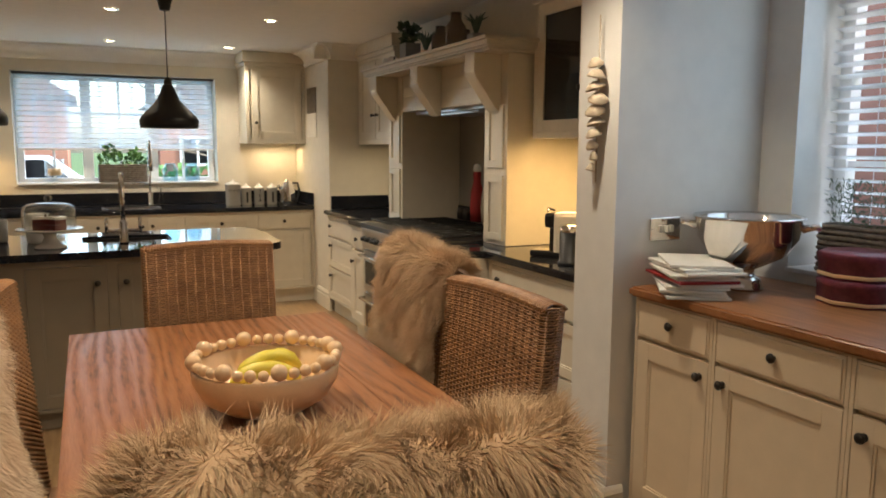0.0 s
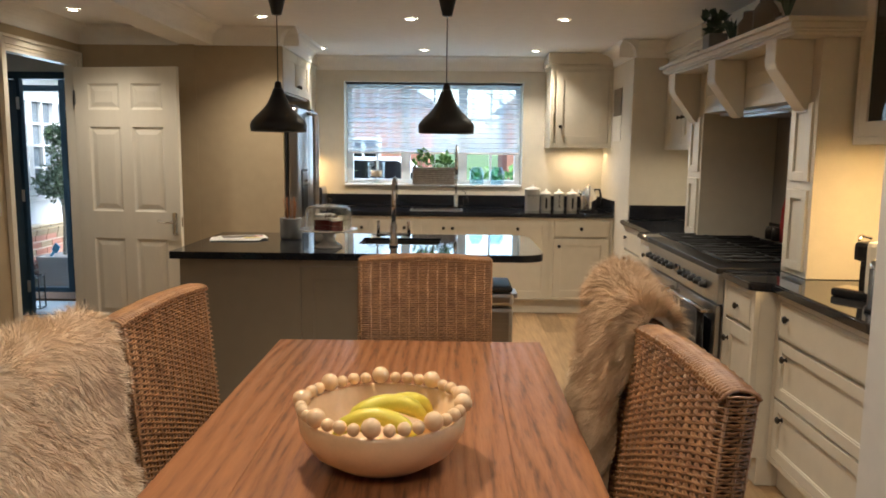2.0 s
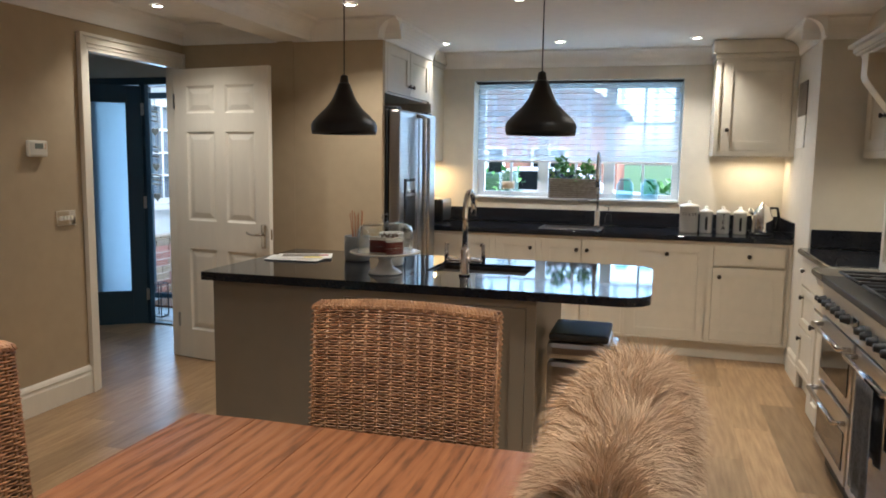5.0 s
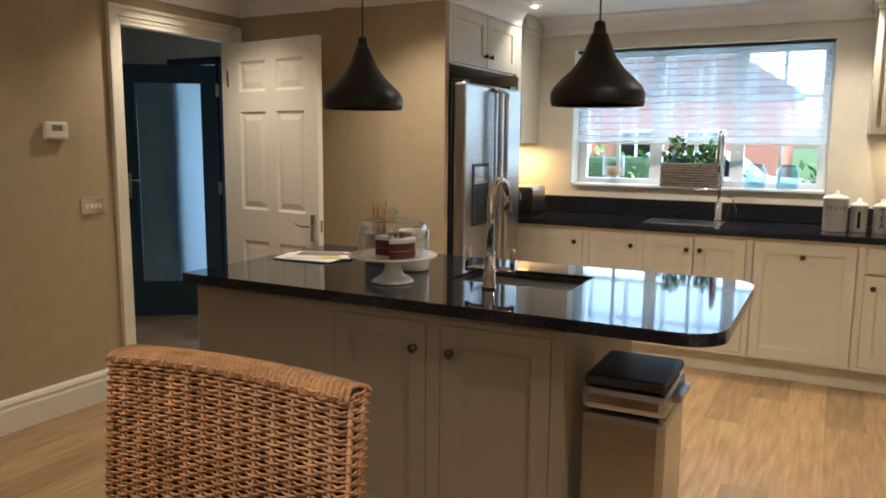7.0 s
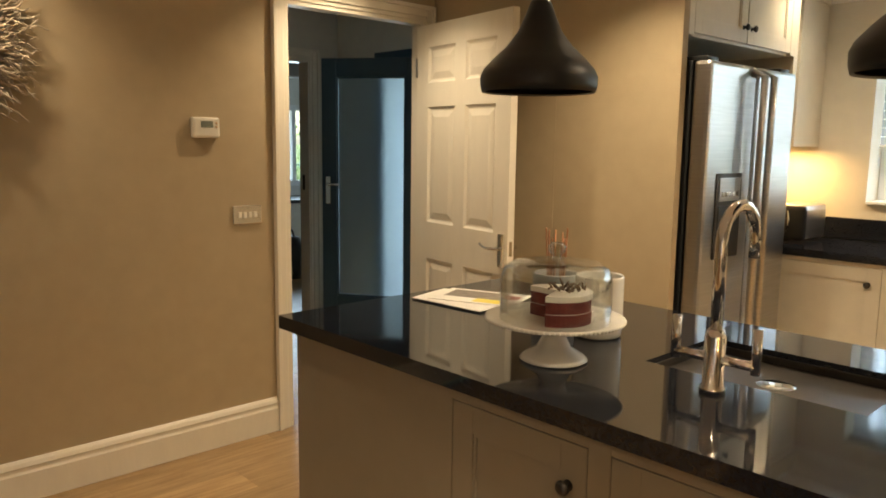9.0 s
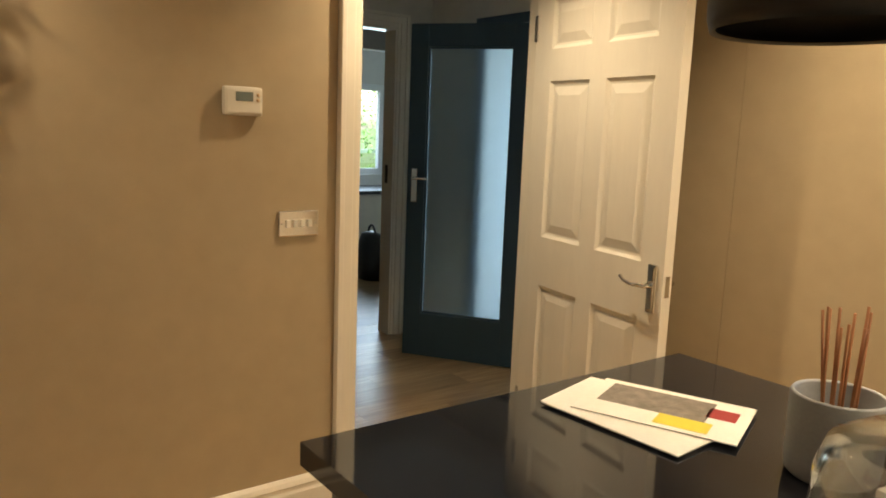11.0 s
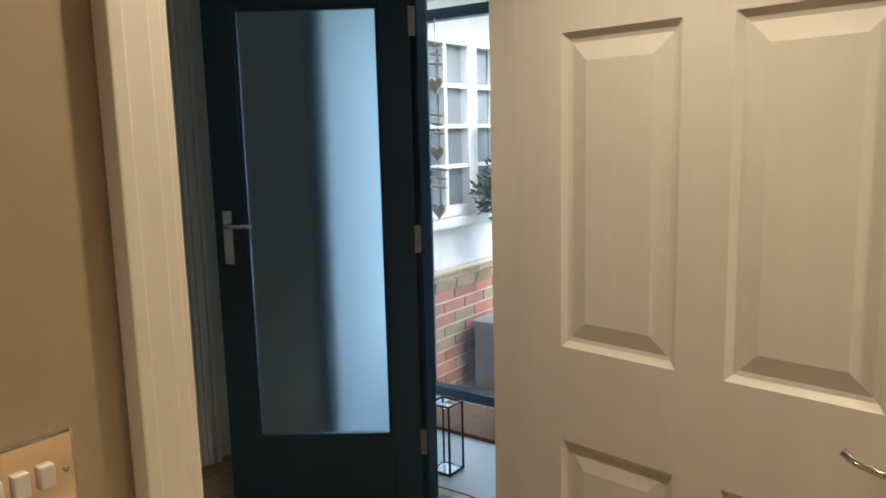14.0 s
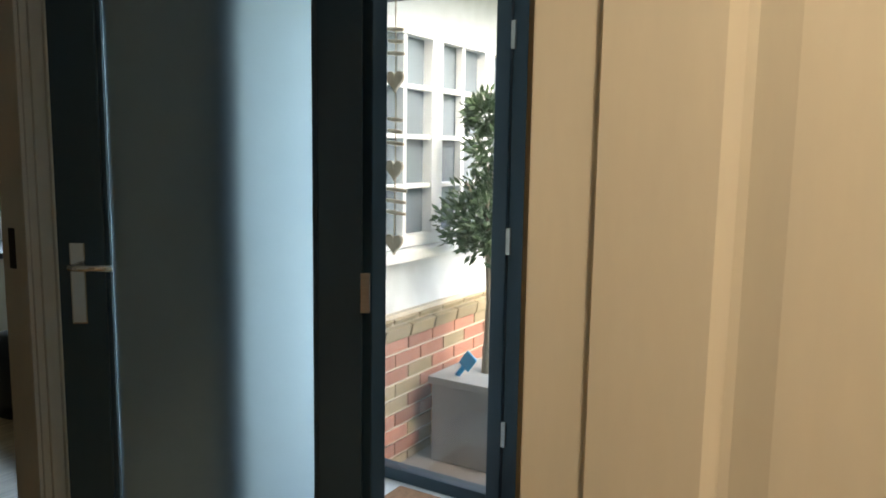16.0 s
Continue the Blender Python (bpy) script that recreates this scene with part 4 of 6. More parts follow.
boxes("body", M_BLACK, [(0.005, 0.055, 0.02, 0.845, 0.66, 1.765), (0.02, 0.0, 1.766, 0.12, 0.10, 1.785), (0.73, 0.0, 1.766, 0.83, 0.10, 1.785)], fg, 0.006)
d1 = boxes("door", M_STEEL, [(0.0, -0.03, 0.06, 0.42, 0.048, 1.765)], fg, 0.018)
d2 = boxes("door", M_STEEL, [(0.43, -0.03, 0.06, 0.85, 0.048, 1.765)], fg, 0.018)
for d, x in ((d1, 0.378), (d2, 0.472)):
    tubes("handle", M_STEEL, [[(x, -0.03, 0.55), (x, -0.085, 0.57), (x, -0.085, 1.72), (x, -0.03, 1.74)]], 0.016, d, 10)
dp = boxes("dispenser", M_PEWTER, [(0.10, -0.036, 0.93, 0.33, -0.028, 1.30)], d1, 0.004)
boxes("dispenser_recess", M_BLACK, [(0.12, -0.039, 0.95, 0.31, -0.035, 1.16)], d1, 0.003)
boxes("dispenser_panel", M_STEEL, [(0.12, -0.040, 1.18, 0.31, -0.035, 1.28)], d1, 0.003)
boxes("dispenser_button", M_CHROME, [(0.135 + i * 0.033, -0.044, 1.20, 0.155 + i * 0.033, -0.039, 1.22) for i in range(5)], d1, 0.001)
wall_unit(pose(-1.3, 7.80, 0), 0.55, 1.42, 2.2, 0.345, [("door", 0.03, 1.46, 0.52, 2.17, [(0.47, 1.6)])], "ivory painted wall cupboard beside the fridge")

# ---- island ----
isl = thing("kitchen_island", pose(-0.87, 4.765, 0), "stone-coloured painted kitchen island with cupboard doors", "island")
iw = 1.48
boxes("body", M_ISLAND, [(0, 0.022, 0.1, iw, 0.86, 0.88)], isl, 0.002)
boxes("face_frame", M_ISLAND, [(0, 0, 0.1, 0.64, 0.021, 0.88), (1.01, 0, 0.1, 1.06, 0.021, 0.88), (1.44, 0, 0.1, iw, 0.021, 0.88), (0.64, 0, 0.845, 1.01, 0.021, 0.88), (1.06, 0, 0.845, 1.44, 0.021, 0.88), (0.64, 0, 0.1, 1.01, 0.021, 0.12), (1.06, 0, 0.1, 1.44, 0.021, 0.12)], isl, 0.001)
knob(shaker(isl, M_ISLAND, 0.64, 0.12, 1.01, 0.845), 0.965, 0.755)
knob(shaker(isl, M_ISLAND, 1.06, 0.12, 1.44, 0.845), 1.10, 0.755)
boxes("plinth", M_ISLAND, [(0.03, 0.05, 0.002, iw - 0.03, 0.83, 0.099)], isl, 0.001)
SX0, SX1, SY0, SY1 = 0.03, 0.50, 5.13, 5.45     # undermounted sink cut-out
bm = bmesh.new()
xs0, xs1, ya, yb2 = -0.91, 1.055, 4.73, 5.67
R = 0.12
out = [(xs0, ya), (xs1 - R, ya)] + [(xs1 - R + R * math.sin(radians(a)), ya + R - R * math.cos(radians(a))) for a in range(15, 91, 15)] + [(xs1 - R + R * math.cos(radians(a)), yb2 - R + R * math.sin(radians(a))) for a in range(0, 91, 15)] + [(xs0, yb2)]
hole = [(SX0, SY0), (SX1, SY0), (SX1, SY1), (SX0, SY1)]
ov, hv = [bm.verts.new((x, y, 0.92)) for x, y in out], [bm.verts.new((x, y, 0.92)) for x, y in hole]
es = [bm.edges.new((v[i], v[(i + 1) % len(v)])) for v in (ov, hv) for i in range(len(v))]
bmesh.ops.triangle_fill(bm, edges=es, use_beauty=True)
g = bmesh.ops.extrude_face_region(bm, geom=bm.faces[:])
bmesh.ops.translate(bm, vec=(0, 0, -0.038), verts=[v for v in g["geom"] if isinstance(v, bmesh.types.BMVert)])
tagged(finish("island_worktop", bm, M_GRANITE), "polished black granite island top with rounded end", "worktop")
sk = thing("island_sink", pose(0, 0, 0), "stainless steel undermounted sink in the island", "sink")
# Shallow basin; dark pewter colour stands in for the shade of its depth.
boxes("shaded_basin", M_PEWTER, [(SX0 - 0.01, SY0 - 0.01, 0.885, SX0 + 0.004, SY1 + 0.01, 0.905), (SX1 - 0.004, SY0 - 0.01, 0.885, SX1 + 0.01, SY1 + 0.01, 0.905), (SX0, SY0 - 0.01, 0.885, SX1, SY0 + 0.004, 0.905), (SX0, SY1 - 0.004, 0.885, SX1, SY1 + 0.01, 0.905), (SX0, SY0, 0.880, SX1, SY1, 0.886)], sk, 0.002)
lathe("drain", M_CHROME, [(0.0, 0.002), (0.03, 0.003), (0.042, 0.0)], sk, (0.265, 5.29, 0.886), 20)


def bridge_tap(m):
    ob = thing("bridge_tap", m, "chrome bridge mixer tap with tall curved spout", "tap")
    lathe("body", M_CHROME, [(0, 0), (0.026, 0), (0.026, 0.012), (0.021, 0.016), (0.021, 0.115), (0.016, 0.13), (0, 0.13)], ob, seg=24)
    spout = [(0, 0, 0.12), (0, 0, 0.25)] + [(0, 0.075 - 0.075 * math.cos(radians(a)), 0.30 + 0.075 * math.sin(radians(a))) for a in range(0, 181, 18)] + [(0, 0.15, 0.26)]
    tubes("spout", M_CHROME, [spout], 0.0125, ob, 14)
    for s in (-1, 1):
        tubes("arm", M_CHROME, [[(0.018 * s, 0, 0.07), (0.085 * s, 0, 0.07)]], 0.010, ob, 12)
        tubes("lever", M_CHROME, [[(0.085 * s, 0, 0.055), (0.085 * s, 0, 0.145)]], 0.0095, ob, 12)
    return ob


bridge_tap(pose(0.24, 5.04, 0.92))

# ---- dining table and chairs ----
TZ = 0.82
tb = thing("dining_table", pose(0.43, 2.52, 0), "reclaimed reddish-brown plank dining table with worn grain", "table")
rnd = random.Random(2)
xs = [-0.44, -0.27, -0.09, 0.10, 0.27, 0.44]
for a, b in zip(xs, xs[1:]):
    bm = bmesh.new()
    add_box(bm, (a + 0.0003, -0.80, TZ - 0.05, b - 0.0003, 0.82, TZ))
    bmesh.ops.subdivide_edges(bm, edges=[e for e in bm.edges if abs(e.verts[0].co.y - e.verts[1].co.y) > 1], cuts=24, use_grid_fill=True)
    for v in bm.verts:
        e = 1 if abs(v.co.y) > 0.79 else 0.4
        v.co.y += 0.012 * noise.noise((v.co.x * 9, v.co.y * 3, 1)) * e
        v.co.x += 0.0004 * noise.noise((v.co.y * 6, v.co.x, 5))
        v.co.z += 0.0015 * noise.noise((v.co.y * 5, v.co.x * 20, 9))
    bmesh.ops.bevel(bm, geom=[e for e in bm.edges if len(e.link_faces) == 2 and e.calc_face_angle(0) > 1], offset=0.0015, segments=2, affect="EDGES")
    finish("plank", bm, M_TABLE, tb)
boxes("apron", M_TABLE, [(-0.38, -0.72, TZ - 0.14, -0.355, 0.74, TZ - 0.052), (0.355, -0.72, TZ - 0.14, 0.38, 0.74, TZ - 0.052), (-0.355, -0.72, TZ - 0.14, 0.355, -0.695, TZ - 0.052), (-0.355, 0.715, TZ - 0.14, 0.355, 0.74, TZ - 0.052)], tb, 0.003)
for x in (-0.35, 0.35):
    for y in (-0.69, 0.71):
        boxes("leg", M_TABLE, [(x - 0.045, y - 0.045, 0.002, x + 0.045, y + 0.045, TZ - 0.054)], tb, 0.006)


def woven(bm, loop, z0, rows, pitch, lean=0.0, arch=0.0, r=0.0052):
    """Rattan strands that run round a closed loop of (x, y, outward) points, passing in front of and behind its stakes by turns."""
    n = len(loop)
    for k in range(rows):
        pts = []
        for i, (x, y, ox, oy) in enumerate(loop):
            s = 0.0036 * (1 if (i + k) % 2 else -1)
            z = z0 + k * pitch
            f = k / max(rows - 1, 1)
            pts.append((x + ox * s, y + oy * s + lean * (z - z0), z + arch * f * (1 - (x / 0.24) ** 2)))
        add_tube(bm, pts, r, 4, True)
    for x, y, ox, oy in loop[::2]:
        zt = z0 + rows * pitch
        add_tube(bm, [(x, y, z0), (x, y + lean * (zt - z0), zt - 0.01 + arch * (1 - (x / 0.24) ** 2))], 0.004, 4)


def ring(x0, y0, x1, y1, step):
    """Points round a rectangle with cut corners, each with its outward direction."""
    out = []
    def side(a, b, o):
        n = max(2, round((Vector(b) - Vector(a)).length / step / 2) * 2)
        for i in range(n):
            p = Vector(a).lerp(Vector(b), (i + 0.5) / n)
            out.append((p.x, p.y, *o))
    side((x0, y0), (x1, y0), (0, -1)), side((x1, y0), (x1, y1), (1, 0)), side((x1, y1), (x0, y1), (0, 1)), side((x0, y1), (x0, y0), (-1, 0))
    return out


LEAN = 0.09
def wicker_chair(m, label):
    ob = thing("wicker_dining_chair", m, label, "chair", "wicker dining chairs")
    bm = bmesh.new()
    woven(bm, ring(-0.235, -0.03, 0.235, 0.03, 0.0165), 0.47, 92, 0.0066, LEAN, 0.012, 0.0029)
    zt = 0.47 + 92 * 0.0066
    # plaited border: slanting strands that lap over the top edge
    for i in range(46):
        x = -0.222 + 0.444 * i / 45
        zc, yc = zt - 0.004 + 0.012 * (1 - (x / 0.24) ** 2), LEAN * 0.6
        for s in (-1, 1):
            add_tube(bm, [(x + s * 0.012 * math.cos(a) + 0.002 * math.sin(5 * a), yc - 0.0325 * math.cos(a), zc - 0.010 + 0.015 * math.sin(a)) for a in (0.0, 0.6, 1.2, 1.94, 2.54, 3.14)], 0.0042, 5)
    finish("backrest", bm, M_WICKER, ob, True)
    # Dark filling behind the strands, so that the weave's gaps look shaded.
    boxes("backrest_shade_core", M_CANE, [(-0.228, -0.022, 0.47, 0.228, 0.022, 0.50)], ob, 0.004)
    bm = bmesh.new()
    add_box(bm, (-0.225, -0.02, 0.5, 0.225, 0.02, zt - 0.01), 0.004)
    for v in bm.verts:
        v.co.y += LEAN * (v.co.z - 0.47)
    finish("backrest_shade_panel", bm, M_CANE, ob)
    bm = bmesh.new()
    woven(bm, ring(-0.235, -0.47, 0.235, 0.03, 0.028), 0.34, 11, 0.012)
    finish("seat_rim", bm, M_WICKER, ob, True)
    boxes("seat", M_WICKER, [(-0.23, -0.465, 0.34, 0.23, 0.025, 0.475)], ob, 0.012)
    for x in (-0.2, 0.2):
        for y in (-0.43, -0.01):
            boxes("leg", M_CANE, [(x - 0.02, y - 0.02, 0.002, x + 0.02, y + 0.02, 0.345)], ob, 0.004)
    return ob


first = wicker_chair(pose(0.475, 3.47, 0, 0, 0, 2), "brown woven rattan dining chair at the table end")
CHAIRS = [(pose(0.97, 2.265, 0, 0, 0, -87), "brown woven rattan dining chair beside the table"),
          (pose(0.97, 2.765, 0, 0, 0, -92), "woven rattan dining chair draped with a sheepskin"),
          (pose(-0.115, 2.70, 0, 0, 0, 86), "brown woven rattan dining chair beside the table"),
          (pose(-0.12, 2.11, 0, 0, 0, 91), "woven rattan dining chair under a pale sheepskin"),
          (pose(0.33, 1.40, 0, 0, 0, 176), "woven rattan dining chair with sheepskin over its back")]
for m, label in CHAIRS:
    tagged(copy_thing(first, m), label)


def sheepskin(m, mat, front, back, half, seed, label, count=15000, long=0.06):
    """A fleece hung over a chair back: a limp skin and its many locks of wool."""
    ob = thing("sheepskin", m, label, "sheepskin", "sheepskin throws")
    rnd = random.Random(seed)
    ztop, r = 1.06, 0.062
    total = front + back + math.pi * r

    def spot(u, s):
        """u across, s along from the front hem over the top to the back hem."""
        w = 0.006 * math.sin(u * 17 + seed) + 0.008 * math.sin(s * 13 + u * 8)
        if s < front:
            z, y, n = ztop - (front - s), -r + 0.0, Vector((0, -1, 0))
            y -= 0.05 * ((front - s) / front) ** 2 * 0.5
        elif s < front + math.pi * r:
            a = (s - front) / r
            z, y = ztop + r * math.sin(a), -r * math.cos(a)
            n = Vector((0, -math.cos(a), math.sin(a)))
        else:
            q = s - front - math.pi * r
            z, y, n = ztop - q, r + 0.03 * (q / max(back, 0.01)), Vector((0, 1, 0))
        over = max(0.0, abs(u) - 0.225)
        y *= max(0.15, 1 - over * 9)
        y += LEAN * (min(z, 1.1) - 0.47)
        u, z = math.copysign(min(abs(u), 0.225) + over * 0.45, u), z - over * 0.5
        droop = -0.05 * max(0, abs(u) / half - 0.8) * 5 * (0.4 if front < s < front + math.pi * r else 0.1)
        return Vector((u, y, z + droop)) + n * w, n

    def inside(u, s):
        e = 1 + 0.10 * math.sin(s * 9 + seed) + 0.06 * math.sin(s * 23)
        t = abs(2 * s / total - 1)
        return abs(u) < half * e * (1 - 0.35 * max(0, t - 0.72) / 0.28)

    bm = bmesh.new()
    nu, ns = 22, 36
    grid = [[bm.verts.new(spot(half * 0.97 * (2 * i / nu - 1) * (1 - 0.35 * max(0, abs(2 * k / ns - 1) - 0.72) / 0.28), total * k / ns)[0]) for i in range(nu + 1)] for k in range(ns + 1)]
    for k in range(ns):
        for i in range(nu):
            bm.faces.new((grid[k][i], grid[k][i + 1], grid[k + 1][i + 1], grid[k + 1][i]))
    finish("skin", bm, mat, ob, True)
    vs, fs = [], []
    made = 0
    while made < count:
        u, s = rnd.uniform(-half * 1.15, half * 1.15), rnd.uniform(0, total)
        if not inside(u, s):
            continue
        made += 1
        p, n = spot(u, s)
        c = Vector((u, s, seed))
        lean_to = Vector((noise.noise(c * 22), noise.noise(c * 22 + Vector((3, 1, 40))), noise.noise(c * 18 + Vector((0, 7, 80))))) * 0.85 + Vector((noise.noise(c * 9 + Vector((0, 0, 120))), 0, noise.noise(c * 9 + Vector((0, 0, 160))))) * 0.5
        out = Vector((u / half * 0.5 if abs(u) > half * 0.8 else 0, 0, 0))
        d = (n * 0.95 + Vector((0, 0, -0.5)) + lean_to * 0.8 + out + Vector((rnd.gauss(0, 0.12), rnd.gauss(0, 0.12), rnd.gauss(0, 0.12)))).normalized()
        ln = long * rnd.uniform(0.55, 1.15)
        side = d.cross(Vector((rnd.gauss(0, 1), rnd.gauss(0, 1), rnd.gauss(0, 1)))).normalized() * rnd.uniform(0.0004, 0.0008)
        mid = p + d * ln * 0.55
        tip = mid + (d + Vector((0, 0, -0.45)) + lean_to * 0.5).normalized() * ln * 0.5
        b = len(vs)
        vs += [p - side, p + side, mid + side * 0.8, mid - side * 0.8, tip]
        fs += [(b, b + 1, b + 2, b + 3), (b + 3, b + 2, b + 4)]
    me = bpy.data.meshes.new("fleece")
    me.from_pydata([tuple(v) for v in vs], [], fs)
    me.materials.append(mat)
    fl = new("fleece", me)
    fl.parent = ob
    tagged(fl, kind="stuff")
    return ob


sheepskin(CHAIRS[1][0], M_FUR, 0.60, 0.36, 0.27, 3, "honey-coloured long-haired sheepskin hung over the chair back", 85000, 0.052)
sheepskin(CHAIRS[3][0], M_FURPALE, 0.42, 0.62, 0.31, 8, "cream sheepskin hung over the chair back", 70000, 0.034)
sheepskin(CHAIRS[4][0], M_FUR, 0.40, 0.40, 0.34, 5, "brown-tipped grey sheepskin hung over the chair back", 75000, 0.044)

# bowl of bananas
bw = thing("beaded_fruit_bowl", pose(0.43, 2.345, TZ + 0.003), "cream stoneware bowl with a rim of clay balls", "bowl")
lathe("bowl", M_CLAY, [(0, 0), (0.085, 0), (0.10, 0.006), (0.145, 0.035), (0.168, 0.075), (0.172, 0.105), (0.168, 0.112), (0.160, 0.108), (0.152, 0.075), (0.13, 0.045), (0.08, 0.022), (0, 0.018)], bw, seg=48)
i, a = 0, 0.0
while a < 2 * math.pi - 0.11:
    r = (0.0125, 0.019, 0.0125, 0.0135)[i % 4]
    lathe("ball", M_CLAY, [(0, -r)] + [(r * math.cos(radians(q)), r * math.sin(radians(q))) for q in range(-67, 68, 22)] + [(0, r)], bw, (0.165 * math.cos(a), 0.165 * math.sin(a), 0.116 + r * 0.8), 14)
    r2 = (0.0125, 0.019, 0.0125, 0.0135)[(i + 1) % 4]
    a += (r + r2 + 0.002) / 0.165
    i += 1
for k in range(3):
    bn = thing("banana", pose(0.42 + 0.02 * k, 2.30 + 0.05 * k, TZ + 0.082 + 0.012 * (k == 1), 12 * (k - 1), 0, -8 + 22 * k), "ripe yellow banana lying in the bowl", "banana", "bananas in the bowl")
    pts = [(0.10 * math.sin(radians(q)), 0.0, 0.10 * math.cos(radians(q)) - 0.07) for q in range(-62, 63, 12)]
    n = len(pts)
    tubes("fruit", M_BANANA, [pts], [0.006, 0.011] + [0.019] * (n - 4) + [0.012, 0.006], bn, 6)

# pendants and downlights
def pendant(x, y):
    ob = thing("pendant_lamp", pose(x, y, CEIL), "black spun metal pendant lamp on a black cord", "pendant lamp", "pendants over the island")
    z0 = 1.555 - CEIL
    lathe("shade", M_BLACK, [(0.150, z0 + 0.004), (0.158, z0), (0.163, z0 + 0.018), (0.164, z0 + 0.042), (0.155, z0 + 0.062), (0.128, z0 + 0.092), (0.092, z0 + 0.125), (0.062, z0 + 0.165), (0.042, z0 + 0.21), (0.029, z0 + 0.245), (0.022, z0 + 0.252), (0.02, z0 + 0.24), (0.05, z0 + 0.16), (0.10, z0 + 0.10), (0.15, z0 + 0.05)], ob, seg=48)
    lathe("cap", M_PEWTER, [(0.023, z0 + 0.25), (0.018, z0 + 0.285), (0.006, z0 + 0.292), (0, z0 + 0.292)], ob, seg=24)
    tubes("cord", M_BLACK, [[(0, 0, z0 + 0.28), (0, 0, -0.06)]], 0.0032, ob, 8)
    lathe("ceiling_rose", M_BLACK, [(0, -0.11), (0.026, -0.11), (0.03, -0.1), (0.052, -0.012), (0.052, -0.002), (0, -0.002)], ob, seg=28)


pendant(-0.455, 5.30)
pendant(0.525, 5.30)
for x, y in DOWNLIGHTS:
    d = thing("downlight", pose(x, y, CEIL - 0.001), "recessed ceiling downlight with white rim, lit", "downlight", "ceiling downlights")
    lathe("rim", M_CHROME, [(0.030, -0.004), (0.034, -0.008), (0.044, -0.005), (0.046, 0.0)], d, seg=24)
    lathe("lamp", M_LAMP, [(0, -0.003), (0.03, -0.003)], d, seg=20)

# ---- island things ----
cs = thing("cake_stand", pose(-0.115, 4.975, 0.921), "white china cake stand with scalloped rim", "cake stand")
lathe("stand", M_CERAMIC, [(0, 0.0), (0.072, 0), (0.078, 0.004), (0.070, 0.012), (0.040, 0.03), (0.028, 0.055), (0.035, 0.076), (0.10, 0.084), (0.155, 0.094), (0.160, 0.100), (0.155, 0.103), (0.12, 0.094), (0, 0.090)], cs, seg=48)
bm = bmesh.new()
for k in range(90):
    bmesh.ops.create_uvsphere(bm, u_segments=6, v_segments=4, radius=0.0042, matrix=Matrix.Translation((0.157 * math.cos(k * math.pi / 45), 0.157 * math.sin(k * math.pi / 45), 0.0985)))
finish("beaded_rim", bm, M_CERAMIC, cs, True)
dm = thing("glass_cake_dome", pose(-0.115, 4.975, 1.018), "clear glass cake dome with round knob", "cake dome")
lathe("dome", M_DOME, [(0.126, 0), (0.127, 0.05), (0.126, 0.095), (0.118, 0.118), (0.098, 0.130), (0.05, 0.137), (0, 0.138), (0, 0.1355), (0.05, 0.1345), (0.097, 0.1275), (0.116, 0.116), (0.1235, 0.094), (0.1245, 0.05), (0.1235, 0), (0.126, 0)], dm, seg=48)
lathe("knob", M_KNOBGLASS, [(0, 0.136), (0.012, 0.137), (0.010, 0.146), (0.019, 0.156), (0.020, 0.166), (0.012, 0.175), (0, 0.177)], dm, seg=24)
ck = thing("red_velvet_cake", pose(-0.115, 4.98, 1.013), "cut red velvet cake with white icing and winter sprigs", "cake")
def cake_slice(name, mat, r, z0, z1):
    bm = bmesh.new()
    a = [(0, 0)] + [(r * math.cos(radians(q)), r * math.sin(radians(q))) for q in range(-70, 186, 8)]
    f = bm.faces.new([bm.verts.new((x, y, z0)) for x, y in a])
    g = bmesh.ops.extrude_face_region(bm, geom=[f])
    bmesh.ops.translate(bm, vec=(0, 0, z1 - z0), verts=[v for v in g["geom"] if isinstance(v, bmesh.types.BMVert)])
    return finish(name, bm, mat, ck)
ck.scale = (1.02, 1.02, 1.0)
cake_slice("lower_sponge", M_CAKE, 0.078, 0, 0.028)
cake_slice("upper_sponge", M_CAKE, 0.0765, 0.0285, 0.056)
cake_slice("icing", M_ICING, 0.079, 0.0562, 0.069)
cake_slice("filling", M_ICING, 0.0772, 0.0278, 0.0288)
rnd = random.Random(5)
bm = bmesh.new()
for k in range(26):
    p = Vector((rnd.uniform(-0.025, 0.045), rnd.uniform(-0.01, 0.05), 0.0715))
    add_tube(bm, [p, p + Vector((rnd.uniform(-0.02, 0.02), rnd.uniform(-0.02, 0.02), rnd.uniform(0.004, 0.02)))], [0.0028, 0.0014], 5)
finish("sprig", bm, M_BERRY, ck, True)

df = thing("reed_diffuser", pose(-0.40, 5.34, 0.921), "grey ceramic diffuser pot with brown reeds", "diffuser")
lathe("pot", M_ZINC, [(0, 0), (0.058, 0), (0.064, 0.006), (0.066, 0.03), (0.066, 0.122), (0.063, 0.126), (0.059, 0.122), (0.057, 0.02), (0, 0.018)], df, seg=36)
rnd = random.Random(31)
for k in range(12):
    a, q = k * 2.4, rnd.uniform(0.4, 1.0)
    tubes("reed", M_REED, [[(0.02 * math.cos(a), 0.02 * math.sin(a), 0.02), (0.055 * q * math.cos(a), 0.055 * q * math.sin(a), 0.225 + 0.03 * rnd.random())]], 0.0024, df, 5)
wp = thing("white_candle_pot", pose(-0.18, 5.24, 0.921), "white glazed round candle pot with dark wax", "candle")
lathe("pot", M_CERAMIC, [(0, 0), (0.054, 0), (0.060, 0.006), (0.062, 0.03), (0.062, 0.155), (0.060, 0.16), (0.056, 0.155), (0.055, 0.13), (0, 0.128)], wp, seg=40)
